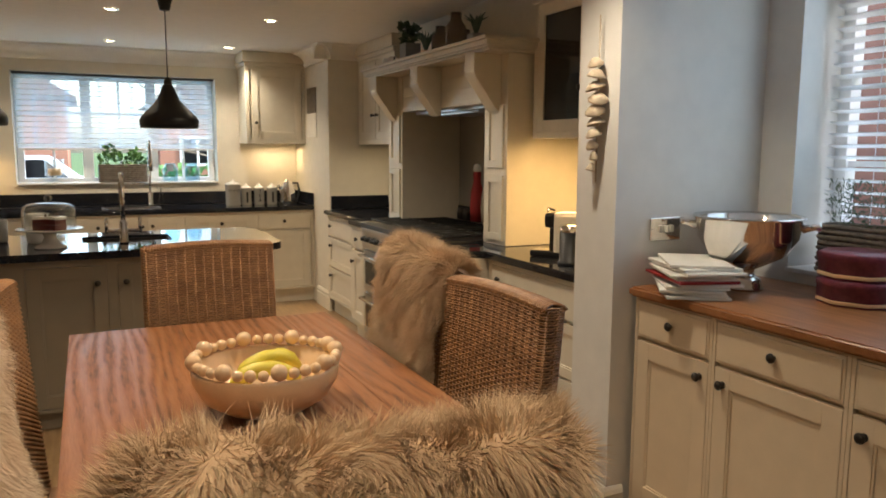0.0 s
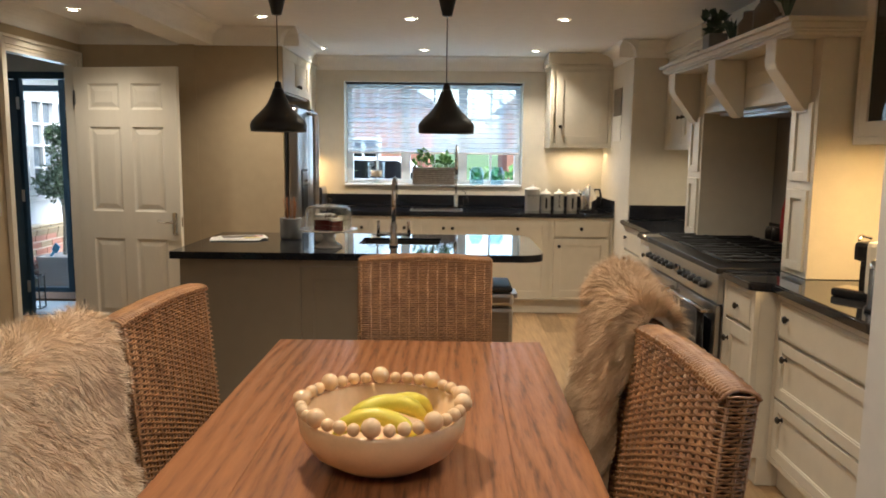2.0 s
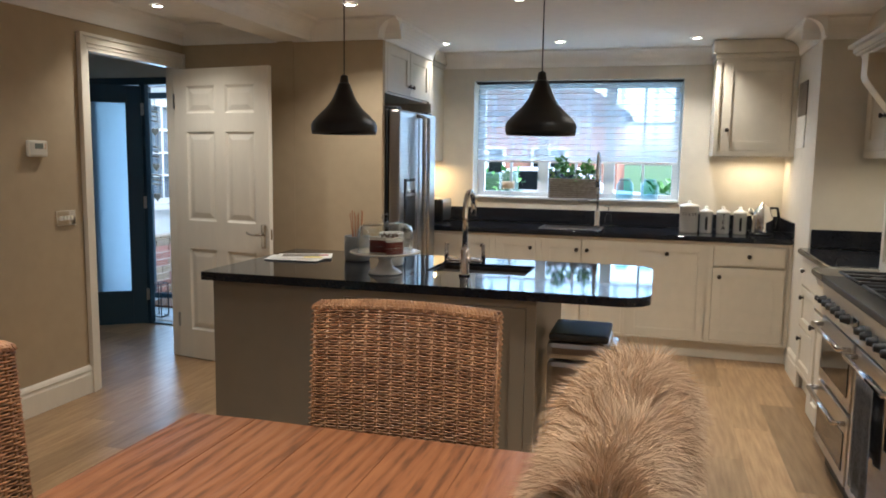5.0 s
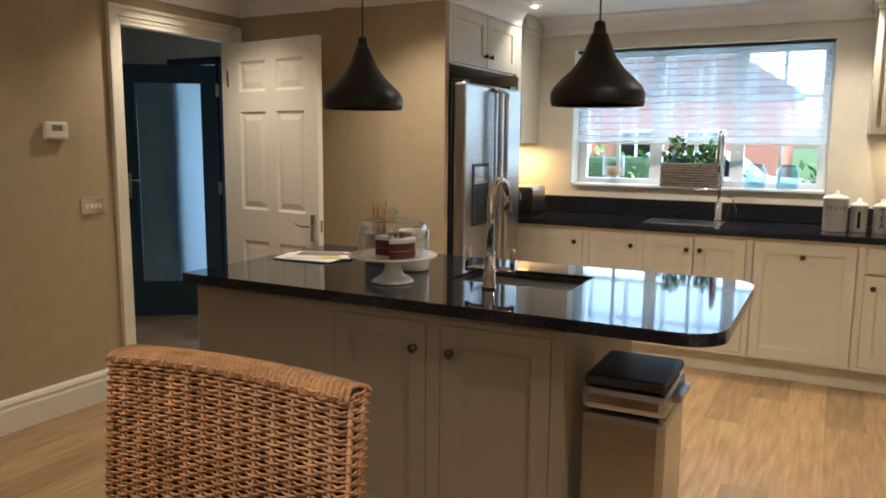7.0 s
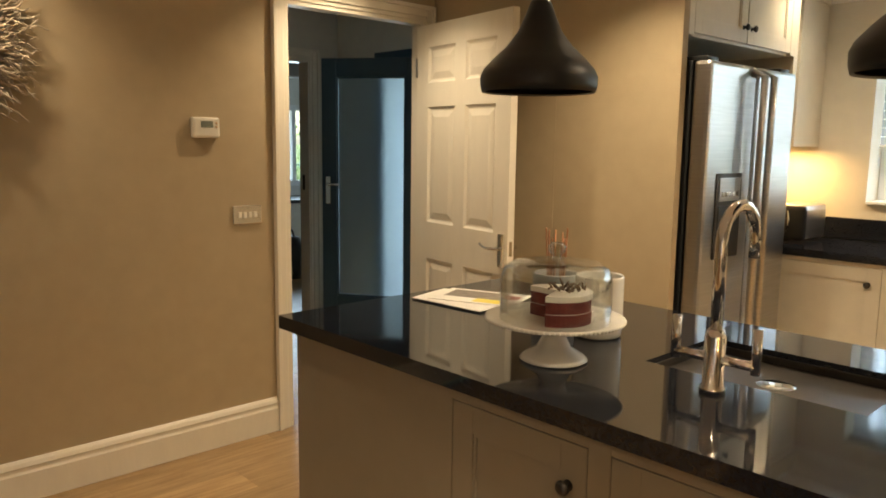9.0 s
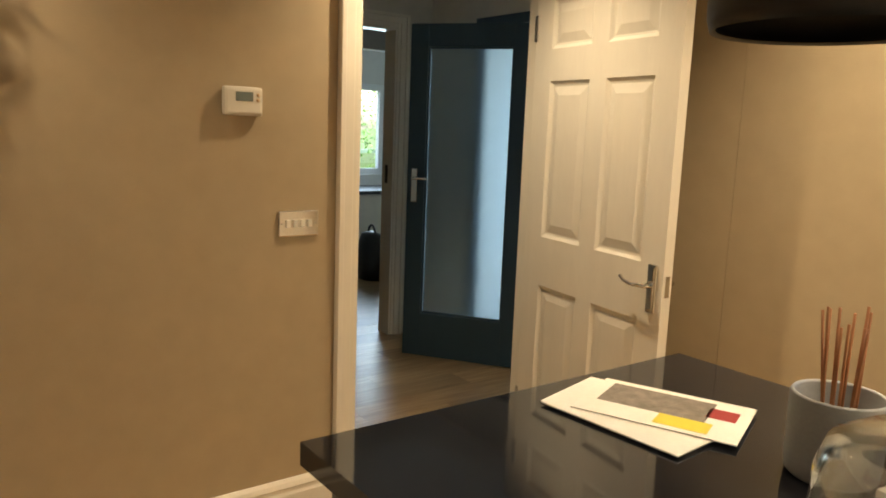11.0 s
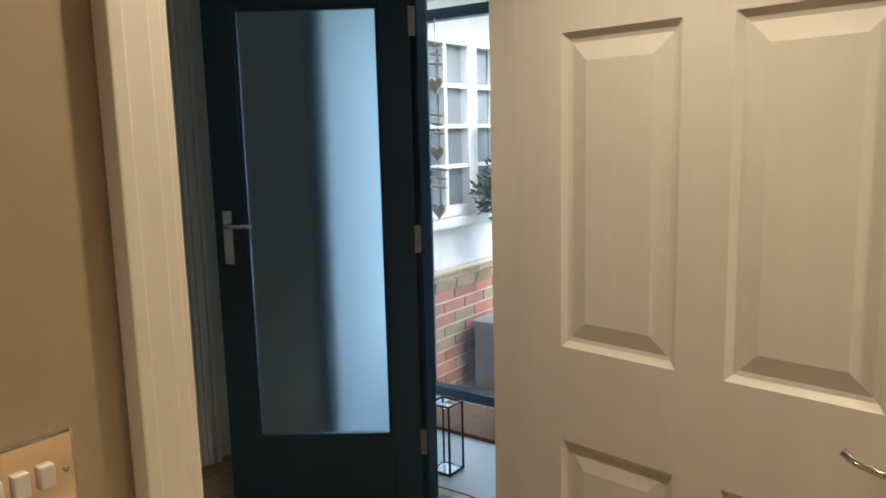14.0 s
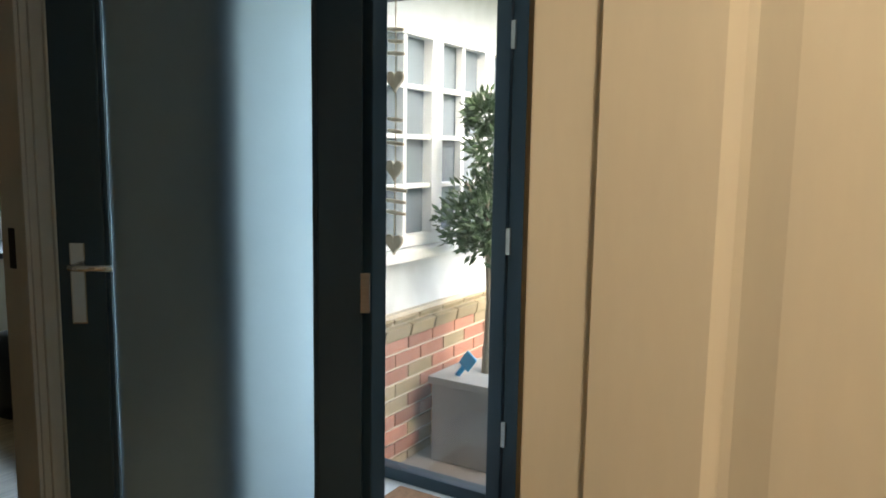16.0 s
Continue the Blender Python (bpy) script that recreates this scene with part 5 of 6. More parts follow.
lathe("wax", M_PEWTER, [(0, 0.131), (0.054, 0.131)], wp, seg=32)
for k, (x, y, rz, c) in enumerate(((-0.73, 5.30, 14, M_PAPER), (-0.70, 5.27, 4, M_PAPER), (-0.69, 5.33, 22, M_PAPER))):
    pa = thing("leaflet", pose(x, y, 0.9212 + k * 0.003, 0, 0, rz), "printed paper leaflet lying on the granite", "leaflet", "leaflets on the island")
    boxes("sheet", M_PAPER, [(-0.14, -0.095, 0, 0.14, 0.095, 0.0025)], pa, 0)
    if k == 2:
        boxes("photo", M_BASKET, [(-0.115, -0.03, 0.0027, 0.075, 0.075, 0.003)], pa, 0)
        boxes("photo", M_BANANA, [(0.0, -0.08, 0.0027, 0.09, -0.03, 0.003)], pa, 0)
        boxes("photo", M_RED, [(0.07, 0.0, 0.0027, 0.12, 0.05, 0.003)], pa, 0)
# pedal bin
bi = thing("pedal_bin", pose(0.775, 4.84, 0.002), "brushed steel rectangular pedal bin with black lid", "bin")
boxes("body", M_STEEL, [(-0.125, -0.02, 0.03, 0.125, 0.30, 0.62), (-0.127, -0.022, 0.628, 0.127, 0.302, 0.70)], bi, 0.022)
boxes("lid", M_BLACK, [(-0.122, -0.016, 0.702, 0.122, 0.296, 0.735)], bi, 0.016)
boxes("lid_handle", M_STEEL, [(0.126, 0.06, 0.66, 0.155, 0.22, 0.685)], bi, 0.006)
boxes("base", M_BLACK, [(-0.12, -0.015, 0, 0.12, 0.295, 0.032)], bi, 0.004)

# ---- window over the sink ----
wf = [(-0.478, 8.33, 1.112, -0.42, 8.39, 2.098), (1.17, 8.33, 1.112, 1.228, 8.39, 2.098), (-0.42, 8.33, 1.112, 1.17, 8.39, 1.165), (-0.42, 8.33, 2.045, 1.17, 8.39, 2.098)]
for x in (0.10, 0.66):
    wf.append((x - 0.045, 8.335, 1.165, x + 0.045, 8.385, 2.045))
for x0, x1 in ((-0.42, 0.055), (0.145, 0.615), (0.705, 1.17)):
    for f in (0.5,):
        c = x0 + (x1 - x0) * f
        wf.append((c - 0.011, 8.345, 1.165, c + 0.011, 8.375, 2.045))
    for z in (1.46, 1.75):
        wf.append((x0, 8.348, z - 0.011, x1, 8.372, z + 0.011))
structure(boxes("window_1_frame", M_UPVC, wf, bevel=0.003), "white casement window frame with glazing bars")
g1 = structure(boxes("window_1_pane", M_GLASS, [(-0.42, 8.358, 1.165, 1.17, 8.362, 2.045)], bevel=0), "clear window glass")
g1.visible_shadow = False
structure(boxes("window_1_sill", M_UPVC, [(-0.477, 8.13, 1.111, 1.227, 8.33, 1.128)], bevel=0.004), "white painted window sill")
bl = thing("sheer_roman_blind", pose(0.375, 8.235, 2.09), "sheer white blind half lowered over the window", "blind")
bm = bmesh.new()
nx = 60
rows = [0, -0.16, -0.33, -0.5, -0.66]
vv = [[bm.verts.new((-0.835 + 1.67 * i / nx, 0.004 * math.sin(i * 0.7 + k), z)) for i in range(nx + 1)] for k, z in enumerate(rows)]
for k in range(len(rows) - 1):
    for i in range(nx):
        bm.faces.new((vv[k][i], vv[k][i + 1], vv[k + 1][i + 1], vv[k + 1][i]))
finish("cloth", bm, M_BLIND, bl, True)
for i in range(6):
    boxes("tape", M_BLIND, [(-0.71 + i * 0.268, -0.008, -0.655, -0.672 + i * 0.268, -0.006, 0)], bl, 0)
tubes("seam", M_UPVC, [[(-0.833, -0.009, -0.047 * k), (0.833, -0.009, -0.047 * k)] for k in range(1, 14)], 0.0019, bl, 5)
boxes("bottom_bar", M_UPVC, [(-0.835, -0.012, -0.672, 0.835, 0.010, -0.655)], bl, 0.003)
boxes("head_rail", M_PEWTER, [(-0.848, -0.03, -0.012, 0.848, 0.02, 0.006)], bl, 0.003)


def basket(name, m, w, d, h, label, rows=9):
    ob = thing(name, m, label, "basket")
    bm = bmesh.new()
    lp = ring(-w / 2, -d / 2, w / 2, d / 2, 0.02)
    for k in range(rows):
        s = 1
        add_tube(bm, [(x + ox * 0.004 * (1 if (i + k) % 2 else -1), y + oy * 0.004 * (1 if (i + k) % 2 else -1), 0.008 + k * (h - 0.01) / (rows - 1)) for i, (x, y, ox, oy) in enumerate(lp)], h / rows * 0.52, 5, True)
    finish("weave", bm, M_BASKET, ob, True)
    boxes("soil", M_CANE, [(-w / 2 + 0.005, -d / 2 + 0.005, 0.004, w / 2 - 0.005, d / 2 - 0.005, h - 0.02)], ob, 0)
    return ob


def leaves(name, mat, parent, centres, count, size, seed, thin=0.5, up=0.3):
    """Many small folded leaves strewn in round clumps."""
    rnd = random.Random(seed)
    vs, fs = [], []
    for _ in range(count):
        cx, cy, cz, cr = rnd.choice(centres)
        v = Vector((rnd.gauss(0, 1), rnd.gauss(0, 1), rnd.gauss(0, 1))).normalized()
        p = Vector((cx, cy, cz)) + v * cr * rnd.uniform(0.35, 1.05)
        d = (v + Vector((rnd.gauss(0, 0.6), rnd.gauss(0, 0.6), up + rnd.gauss(0, 0.5)))).normalized()
        sd = d.cross(Vector((rnd.gauss(0, 1), rnd.gauss(0, 1), rnd.gauss(0, 1)))).normalized()
        nn = d.cross(sd)
        ln = size * rnd.uniform(0.6, 1.2)
        b = len(vs)
        vs += [p, p + d * ln * 0.5 + sd * ln * thin * 0.5 + nn * ln * 0.08, p + d * ln, p + d * ln * 0.5 - sd * ln * thin * 0.5 + nn * ln * 0.08]
        fs += [(b, b + 1, b + 2), (b, b + 2, b + 3)]
    me = bpy.data.meshes.new(name)
    me.from_pydata([tuple(v) for v in vs], [], fs)
    me.materials.append(mat)
    ob = new(name, me)
    ob.parent = parent
    return tagged(ob, kind="stuff")


hb = basket("herb_basket", pose(0.385, 8.195, 1.129), 0.40, 0.13, 0.155, "grey woven willow trough of herbs on the sill")
leaves("herb_leaves", M_HERB, hb, [(-0.13, 0, 0.20, 0.06), (-0.1, 0, 0.28, 0.05), (0.0, 0, 0.19, 0.06), (0.09, 0, 0.2, 0.06), (0.15, 0, 0.18, 0.05), (0.1, 0, 0.25, 0.04)], 330, 0.045, 3, 0.75)
tubes("herb_stems", M_HERB, [[(x, 0, 0.13), (x + dx, 0, h)] for x, dx, h in ((-0.15, 0.03, 0.33), (-0.12, -0.01, 0.30), (0.0, 0.02, 0.24), (0.1, 0.0, 0.27), (0.15, 0.02, 0.22))], 0.003, hb, 5)
for x in (0.80, 1.0):
    j = thing("glass_jar", pose(x, 8.22, 1.129), "clear pale blue glass jar on the window sill", "jar", "glass jars on the sill")
    lathe("jar", M_BLUEGLASS, [(0, 0), (0.062, 0), (0.07, 0.01), (0.07, 0.12), (0.045, 0.155), (0.048, 0.17), (0.044, 0.17), (0.041, 0.155), (0.065, 0.12), (0.065, 0.012), (0, 0.008)], j, seg=28)
    tubes("wire", M_PEWTER, [[(0.05 * math.cos(a / 10 * 6.2832), 0.05 * math.sin(a / 10 * 6.2832), 0.155) for a in range(10)]], 0.002, j, 5, True)
hc = thing("hurricane_candle", pose(-0.18, 8.22, 1.129), "footed glass candle holder with a cream candle", "candle holder")
lathe("glass", M_GLASS, [(0, 0), (0.06, 0), (0.06, 0.006), (0.015, 0.02), (0.015, 0.04), (0.075, 0.055), (0.08, 0.06), (0.08, 0.21), (0.077, 0.21), (0.077, 0.063), (0, 0.058)], hc, seg=28)
lathe("candle", M_CLAY, [(0, 0.064), (0.055, 0.064), (0.055, 0.125), (0, 0.125)], hc, seg=24)
# spring tap and sink in the back run
st = thing("spring_tap", pose(0.60, 8.02, 0.913), "chrome spring-neck kitchen tap by the window", "tap")
lathe("body", M_CHROME, [(0, 0), (0.03, 0), (0.03, 0.01), (0.022, 0.015), (0.022, 0.12), (0.016, 0.13), (0, 0.13)], st, seg=24)
tubes("riser", M_CHROME, [[(0, 0, 0.12), (0, 0, 0.30), (0, 0, 0.52)]], 0.009, st, 10)
tubes("spring", M_CHROME, [[(0.018 * math.cos(k * 0.9), 0.018 * math.sin(k * 0.9) - (0.0 if k < 150 else 0), 0.26 + k * 0.0018) for k in range(160)]], 0.0035, st, 5)
tubes("hose_head", M_CHROME, [[(0, 0, 0.53)] + [(0, -0.07 + 0.07 * math.cos(radians(a)), 0.53 + 0.07 * math.sin(radians(a))) for a in range(15, 181, 15)] + [(0, -0.14, 0.42), (0, -0.14, 0.32)]], [0.013] * 13 + [0.017, 0.02], st, 10)
tubes("side_spout", M_CHROME, [[(0, 0, 0.2), (-0.06, -0.05, 0.21), (-0.15, -0.12, 0.21)]], 0.010, st, 10)
bs = thing("back_sink", pose(0.42, 7.80, 0.912), "steel sink rim set in the worktop", "sink")
boxes("rim", M_STEEL, [(-0.24, -0.17, 0.001, 0.24, 0.15, 0.004)], bs, 0.001)
# No hollow here: a thin dark sheet paints the shade inside the sink.
boxes("shaded_basin", M_PEWTER, [(-0.22, -0.15, 0.0041, 0.22, 0.13, 0.005)], bs, 0)
sb = thing("soap_bottle", pose(0.69, 8.0, 0.913), "clear glass soap bottle beside the tap", "bottle")
lathe("bottle", M_GLASS, [(0, 0), (0.03, 0), (0.032, 0.01), (0.032, 0.09), (0.012, 0.11), (0.012, 0.13), (0, 0.13)], sb, seg=20)
tubes("pump", M_CHROME, [[(0, 0, 0.13), (0, 0, 0.16), (-0.035, 0, 0.165)]], 0.005, sb, 8)


def letters(text, m, size, parent, mat):
    cu = bpy.data.curves.new("lettering", "FONT")
    cu.body, cu.size, cu.extrude, cu.align_x = text, size, 0.0006, "CENTER"
    cu.materials.append(mat)
    ob = new("lettering", cu)
    ob.parent, ob.matrix_basis = parent, m
    return ob


def canister(x, y, r, h, text, label):
    ob = thing("canister", pose(x, y, 0.913), label, "canister", "storage canisters")
    lathe("body", M_CERAMIC, [(0, 0), (r * 0.93, 0), (r, 0.006), (r, h - 0.02), (r * 1.06, h - 0.018), (r * 1.06, h - 0.01), (r * 0.9, h), (r * 0.3, h + 0.012), (0.012, h + 0.012), (0.014, h + 0.03), (0, h + 0.034)], ob, seg=32)
    for k, ch in enumerate(text):
        letters(ch, pose(0, -r - 0.001, h * 0.68 - k * 0.042, 90, 0, 0) if len(text) < 5 else pose((k - 2) * 0.022, -r - 0.001 + 0.010 * abs(k - 2) / 2, h * 0.62, 90, 0, 0), 0.045 if len(text) < 5 else 0.032, ob, M_BLACK)
    if not text:
        boxes("lettering_bar", M_BLACK, [(-0.008, -r - 0.002, h * 0.15, 0.008, -r + 0.001, h * 0.72)], ob, 0)


canister(1.30, 7.76, 0.068, 0.21, "TREAT", "large white enamel storage tin with lid")
canister(1.425, 7.78, 0.047, 0.17, "", "white enamel canister with dark lettering")
canister(1.545, 7.78, 0.047, 0.17, "TEA", "white enamel canister lettered for tea")
canister(1.665, 7.78, 0.047, 0.17, "", "white enamel canister with dark lettering")
kt = thing("kettle", pose(1.82, 7.80, 0.913), "polished chrome electric kettle", "kettle")
lathe("body", M_CHROME, [(0, 0.01), (0.078, 0.01), (0.08, 0.02), (0.072, 0.14), (0.052, 0.20), (0.02, 0.222), (0.01, 0.24), (0, 0.242)], kt, seg=36)
lathe("base", M_BLACK, [(0, 0), (0.082, 0), (0.082, 0.012), (0, 0.012)], kt, seg=28)
tubes("handle", M_BLACK, [[(0.05, 0, 0.2), (0.1, 0, 0.2), (0.115, 0, 0.13), (0.1, 0, 0.05), (0.075, 0, 0.04)]], 0.010, kt, 8)
tubes("spout", M_CHROME, [[(-0.05, 0, 0.14), (-0.085, 0, 0.18), (-0.095, 0, 0.19)]], [0.022, 0.016, 0.013], kt, 10)
tw2 = thing("toaster_chrome", pose(2.33, 6.12, 0.913, 0, 0, -90), "polished chrome toaster with curved sides", "toaster")
boxes("body", M_CHROME, [(-0.13, -0.09, 0.012, 0.13, 0.09, 0.2)], tw2, 0.05)
boxes("slot", M_BLACK, [(-0.1, -0.04, 0.1985, 0.1, -0.02, 0.2015), (-0.1, 0.02, 0.1985, 0.1, 0.04, 0.2015)], tw2, 0)
boxes("foot", M_BLACK, [(-0.12, -0.08, 0, 0.12, 0.08, 0.014)], tw2, 0.003)
tw3 = thing("toaster_steel", pose(-0.72, 7.88, 0.913), "black and chrome toaster beside the fridge", "toaster")
boxes("body", M_STEEL, [(-0.09, -0.15, 0.012, 0.09, 0.15, 0.2)], tw3, 0.03)
boxes("end_cap", M_BLACK, [(-0.092, -0.16, 0.01, 0.092, -0.13, 0.195)], tw3, 0.02)
tubes("lever", M_CHROME, [[(0, -0.16, 0.05), (0.02, -0.19, 0.12), (0, -0.16, 0.17)]], 0.006, tw3, 8)
# coffee corner
cm = thing("coffee_machine", pose(2.19, 3.66, 0.913, 0, 0, 215), "white capsule coffee machine with chrome front", "coffee machine")
boxes("body", M_PLASTIC, [(-0.055, -0.05, 0.012, 0.055, 0.17, 0.225)], cm, 0.02)
boxes("front", M_BLACK, [(-0.048, -0.10, 0.145, 0.048, -0.045, 0.22), (-0.05, -0.056, 0.03, 0.05, -0.049, 0.15)], cm, 0.018)
boxes("drip_tray", M_BLACK, [(-0.055, -0.17, 0.0, 0.055, 0.0, 0.03)], cm, 0.008)
boxes("grille", M_CHROME, [(-0.045, -0.16, 0.03 + k * 0.001, 0.045, -0.05, 0.034 + k * 0.001) for k in range(1)] + [(-0.04, -0.056, 0.06 + k * 0.016, 0.04, -0.048, 0.068 + k * 0.016) for k in range(6)], cm, 0.001)
tubes("lever", M_CHROME, [[(-0.045, -0.08, 0.228), (0.0, -0.1, 0.24), (0.045, -0.08, 0.228)]], 0.006, cm, 8)
gd = thing("milk_frother", pose(2.08, 3.47, 0.913), "black cylinder milk frother with clear lid", "milk frother")
lathe("body", M_BLACK, [(0, 0), (0.055, 0), (0.055, 0.012), (0.048, 0.016), (0.048, 0.15), (0, 0.15)], gd, seg=28)
lathe("lid", M_CHROME, [(0.048, 0.151), (0.049, 0.175), (0.03, 0.185), (0, 0.187)], gd, seg=28)
ts = boxes("wall_socket", M_PLASTIC, [(2.14, 3.021, 1.08, 2.29, 3.03, 1.165)], bevel=0.004)
tagged(ts, "white double wall socket", "socket")
pl = thing("plug", pose(2.17, 3.035, 1.12), "black plug in the wall socket", "plug")
boxes("body", M_BLACK, [(-0.025, -0.004, -0.03, 0.025, 0.04, 0.03)], pl, 0.008)

# mantel shelf things
def potted(x, y, r, h, mat, leafmat, size, label, square=False, spiky=False, seed=1):
    ob = thing("potted_plant", pose(x, y, 2.019), label, "potted plant", "plants on the mantel shelf")
    if square:
        boxes("pot", mat, [(-r, -r, 0, r, r, h)], ob, 0.004)
    else:
        lathe("pot", mat, [(0, 0), (r * 0.8, 0), (r, h * 0.9), (r, h), (r * 0.9, h), (r * 0.85, h * 0.9), (0, h * 0.88)], ob, seg=24)
    if spiky:
        rnd = random.Random(seed)
        bm = bmesh.new()
        for k in range(16):
            a, t = k * 2.4, rnd.uniform(0.5, 1.2)
            add_tube(bm, [(0, 0, h), (0.03 * math.cos(a) * t, 0.03 * math.sin(a) * t, h + size * 0.6), (0.075 * math.cos(a) * t, 0.075 * math.sin(a) * t, h + size * rnd.uniform(0.7, 1.1))], [0.008, 0.007, 0.001], 5)
        finish("leaf_rosette", bm, leafmat, ob, True)
    else:
        leaves("foliage", leafmat, ob, [(0, 0, h + size * 0.5, size * 0.5), (0.03, -0.03, h + size * 1.2, size * 0.42), (-0.02, 0.04, h + size * 1.7, size * 0.35), (0.0, 0.08, h + size * 0.4, size * 0.3)], 130, 0.05, seed, 0.8)
        tubes("stem", leafmat, [[(0, 0, h * 0.9), (0.01, -0.01, h + size), (-0.01, 0.03, h + size * 1.9)]], 0.004, ob, 5)
    return ob


potted(2.10, 5.42, 0.055, 0.13, M_ZINC, M_SUCC, 0.06, "grey square pot with a trailing succulent", True, seed=4)
potted(2.12, 5.20, 0.036, 0.06, M_CLAY, M_SUCC, 0.12, "small clay pot with spiky plant", False, True, 6)
potted(2.12, 4.50, 0.04, 0.075, M_ZINC, M_SUCC, 0.12, "grey square pot with a spiky succulent", True, True, 7)
for y in (5.78, 5.68):
    p = thing("silver_pot", pose(2.08, y, 2.019), "small round tarnished silver pot", "ornament", "silver pots on the shelf")
    lathe("body", M_CHROME, [(0, 0), (0.02, 0), (0.038, 0.02), (0.04, 0.045), (0.028, 0.066), (0.03, 0.07), (0.024, 0.07), (0, 0.05)], p, seg=24)
for y, r, h in ((5.02, 0.058, 0.19), (4.80, 0.062, 0.24), (4.66, 0.04, 0.12)):
    p = thing("glass_bottle", pose(2.14, y, 2.019), "smoky clear glass bottle vase on the shelf", "bottle", "glass bottles on the shelf")
    lathe("bottle", M_AMBER, [(0, 0), (r, 0), (r, h * 0.66), (r * 0.55, h * 0.82), (r * 0.55, h), (r * 0.5, h), (r * 0.5, h * 0.82), (r * 0.93, h * 0.66), (r * 0.93, 0.006), (0, 0.006)], p, seg=28)
for y, mat, lb in ((5.22, M_RED, "red cloth bottle cover behind the hob"), (5.06, M_DRIFT, "beige cloth bottle cover behind the hob")):
    p = thing("bottle_cover", pose(2.52, y, 0.945), lb, "bottle cover")
    lathe("cloth", mat, [(0, 0), (0.045, 0), (0.05, 0.1), (0.044, 0.2), (0.026, 0.28), (0.03, 0.32), (0.02, 0.36), (0, 0.37)], p, seg=20)
    lathe("cap", M_ICING, [(0.022, 0.34), (0.03, 0.36), (0.02, 0.39), (0, 0.4)], p, seg=16)
for y in (5.42, 5.33):
    p = thing("salt_jar", pose(2.5, y, 0.945), "small dark jar behind the hob", "jar", "jars behind the hob")
    lathe("jar", M_PEWTER, [(0, 0), (0.03, 0), (0.032, 0.05), (0.026, 0.075), (0, 0.08)], p, seg=20)

# calendar on the nib
cl = thing("wall_calendar", pose(1.998, 7.52, 1.55, 0, 0, -90), "wall calendar with a picture and white page", "calendar")
boxes("picture", M_BASKET, [(-0.15, -0.006, 0.22, 0.15, 0, 0.45)], cl, 0.001)
boxes("page", M_PAPER, [(-0.15, -0.006, 0.0, 0.15, 0, 0.215)], cl, 0.001)
# shells on the pillar
sg = thing("shell_garland", pose(1.765, 2.87, 2.02), "string of pale shells hanging on the pillar", "garland")
tubes("cord", M_DRIFT, [[(0, 0, -0.10), (0.0, 0, -0.30), (0, 0, -0.70)]], 0.003, sg, 5)
rnd = random.Random(12)
for k in range(10):
    z = -0.27 - k * 0.042
    a = 0.036 * (0.5 + math.sin(math.pi * min(1, (k + 2) / 10)) * 0.6)
    lathe("shell", M_SHELL, [(0, 0.022), (a * 0.5, 0.016), (a, -0.004), (a * 0.96, -0.010), (a * 0.45, 0.004), (0, 0.008)], sg, seg=12, m=pose(-0.012 + rnd.uniform(-0.008, 0.006), rnd.uniform(-0.014, 0.014), z, rnd.uniform(-16, 16), rnd.uniform(-26, 4), rnd.uniform(0, 60)))

# left wall fittings
th = thing("thermostat", pose(LX, 5.08, 1.42, 0, 0, 90), "cream plastic heating thermostat with small screen", "thermostat")
boxes("case", M_PLASTIC, [(0, -0.03, 0, 0.125, -0.001, 0.088)], th, 0.010)
boxes("screen", M_LCD, [(0.036, -0.0315, 0.044, 0.092, -0.0295, 0.072)], th, 0.001)
for z in (0.048, 0.064):
    lathe("button", M_CLAY, [(0, 0.004), (0.005, 0.003), (0.006, 0)], th, seg=12, m=pose(0.108, -0.029, z, 90, 0, 0))


def switch_plate(m, n, label):
    ob = thing("light_switch", m, label, "light switch")
    boxes("plate", M_CHROME, [(0, -0.009, 0, 0.146, -0.001, 0.086)], ob, 0.004)
    for k in range(n):
        c = 0.073 + (k - (n - 1) / 2) * 0.026
        boxes("rocker", M_PLASTIC, [(c - 0.008, -0.016, 0.030, c + 0.008, -0.008, 0.056)], ob, 0.002)
    for x in (0.012, 0.134):
        lathe("screw", M_STEEL, [(0, 0.0015), (0.003, 0.001), (0.003, 0)], ob, seg=10, m=pose(x, -0.009, 0.043, 90, 0, 0))


switch_plate(pose(LX, 5.266, 1.03, 0, 0, 90), 4, "chrome four-gang light switch with white rockers")
switch_plate(pose(1.945, 2.779, 1.105), 3, "chrome three-gang light switch with white rockers")
wr = thing("twig_wreath", pose(LX + 0.02, 4.12, 1.75), "round wall decoration of bleached twigs", "wall decoration")
rnd = random.Random(21)
bm = bmesh.new()
for k in range(1700):
    a, r0 = rnd.uniform(0, 2 * math.pi), rnd.uniform(0.03, 0.31)
    p = Vector((rnd.uniform(0, 0.06), r0 * math.cos(a), r0 * math.sin(a)))
    b2 = a + rnd.uniform(-0.7, 0.7)
    ln = rnd.uniform(0.04, 0.075)
    q = p + Vector((rnd.uniform(-0.01, 0.03), ln * math.cos(b2), ln * math.sin(b2)))
    e = q + Vector((0.01, 0.5 * ln * math.cos(b2 + rnd.uniform(-0.9, 0.9)), 0.5 * ln * math.sin(b2 + rnd.uniform(-0.9, 0.9))))
    add_tube(bm, [p, q, e], [0.004, 0.0032, 0.0018], 4)
twg = finish("twigs", bm, M_DRIFT, wr, True)
tagged(twg, kind="stuff")
boxes("backing", M_DRIFT, [(-0.02, -0.05, -0.05, 0.0, 0.05, 0.05)], wr, 0.004)

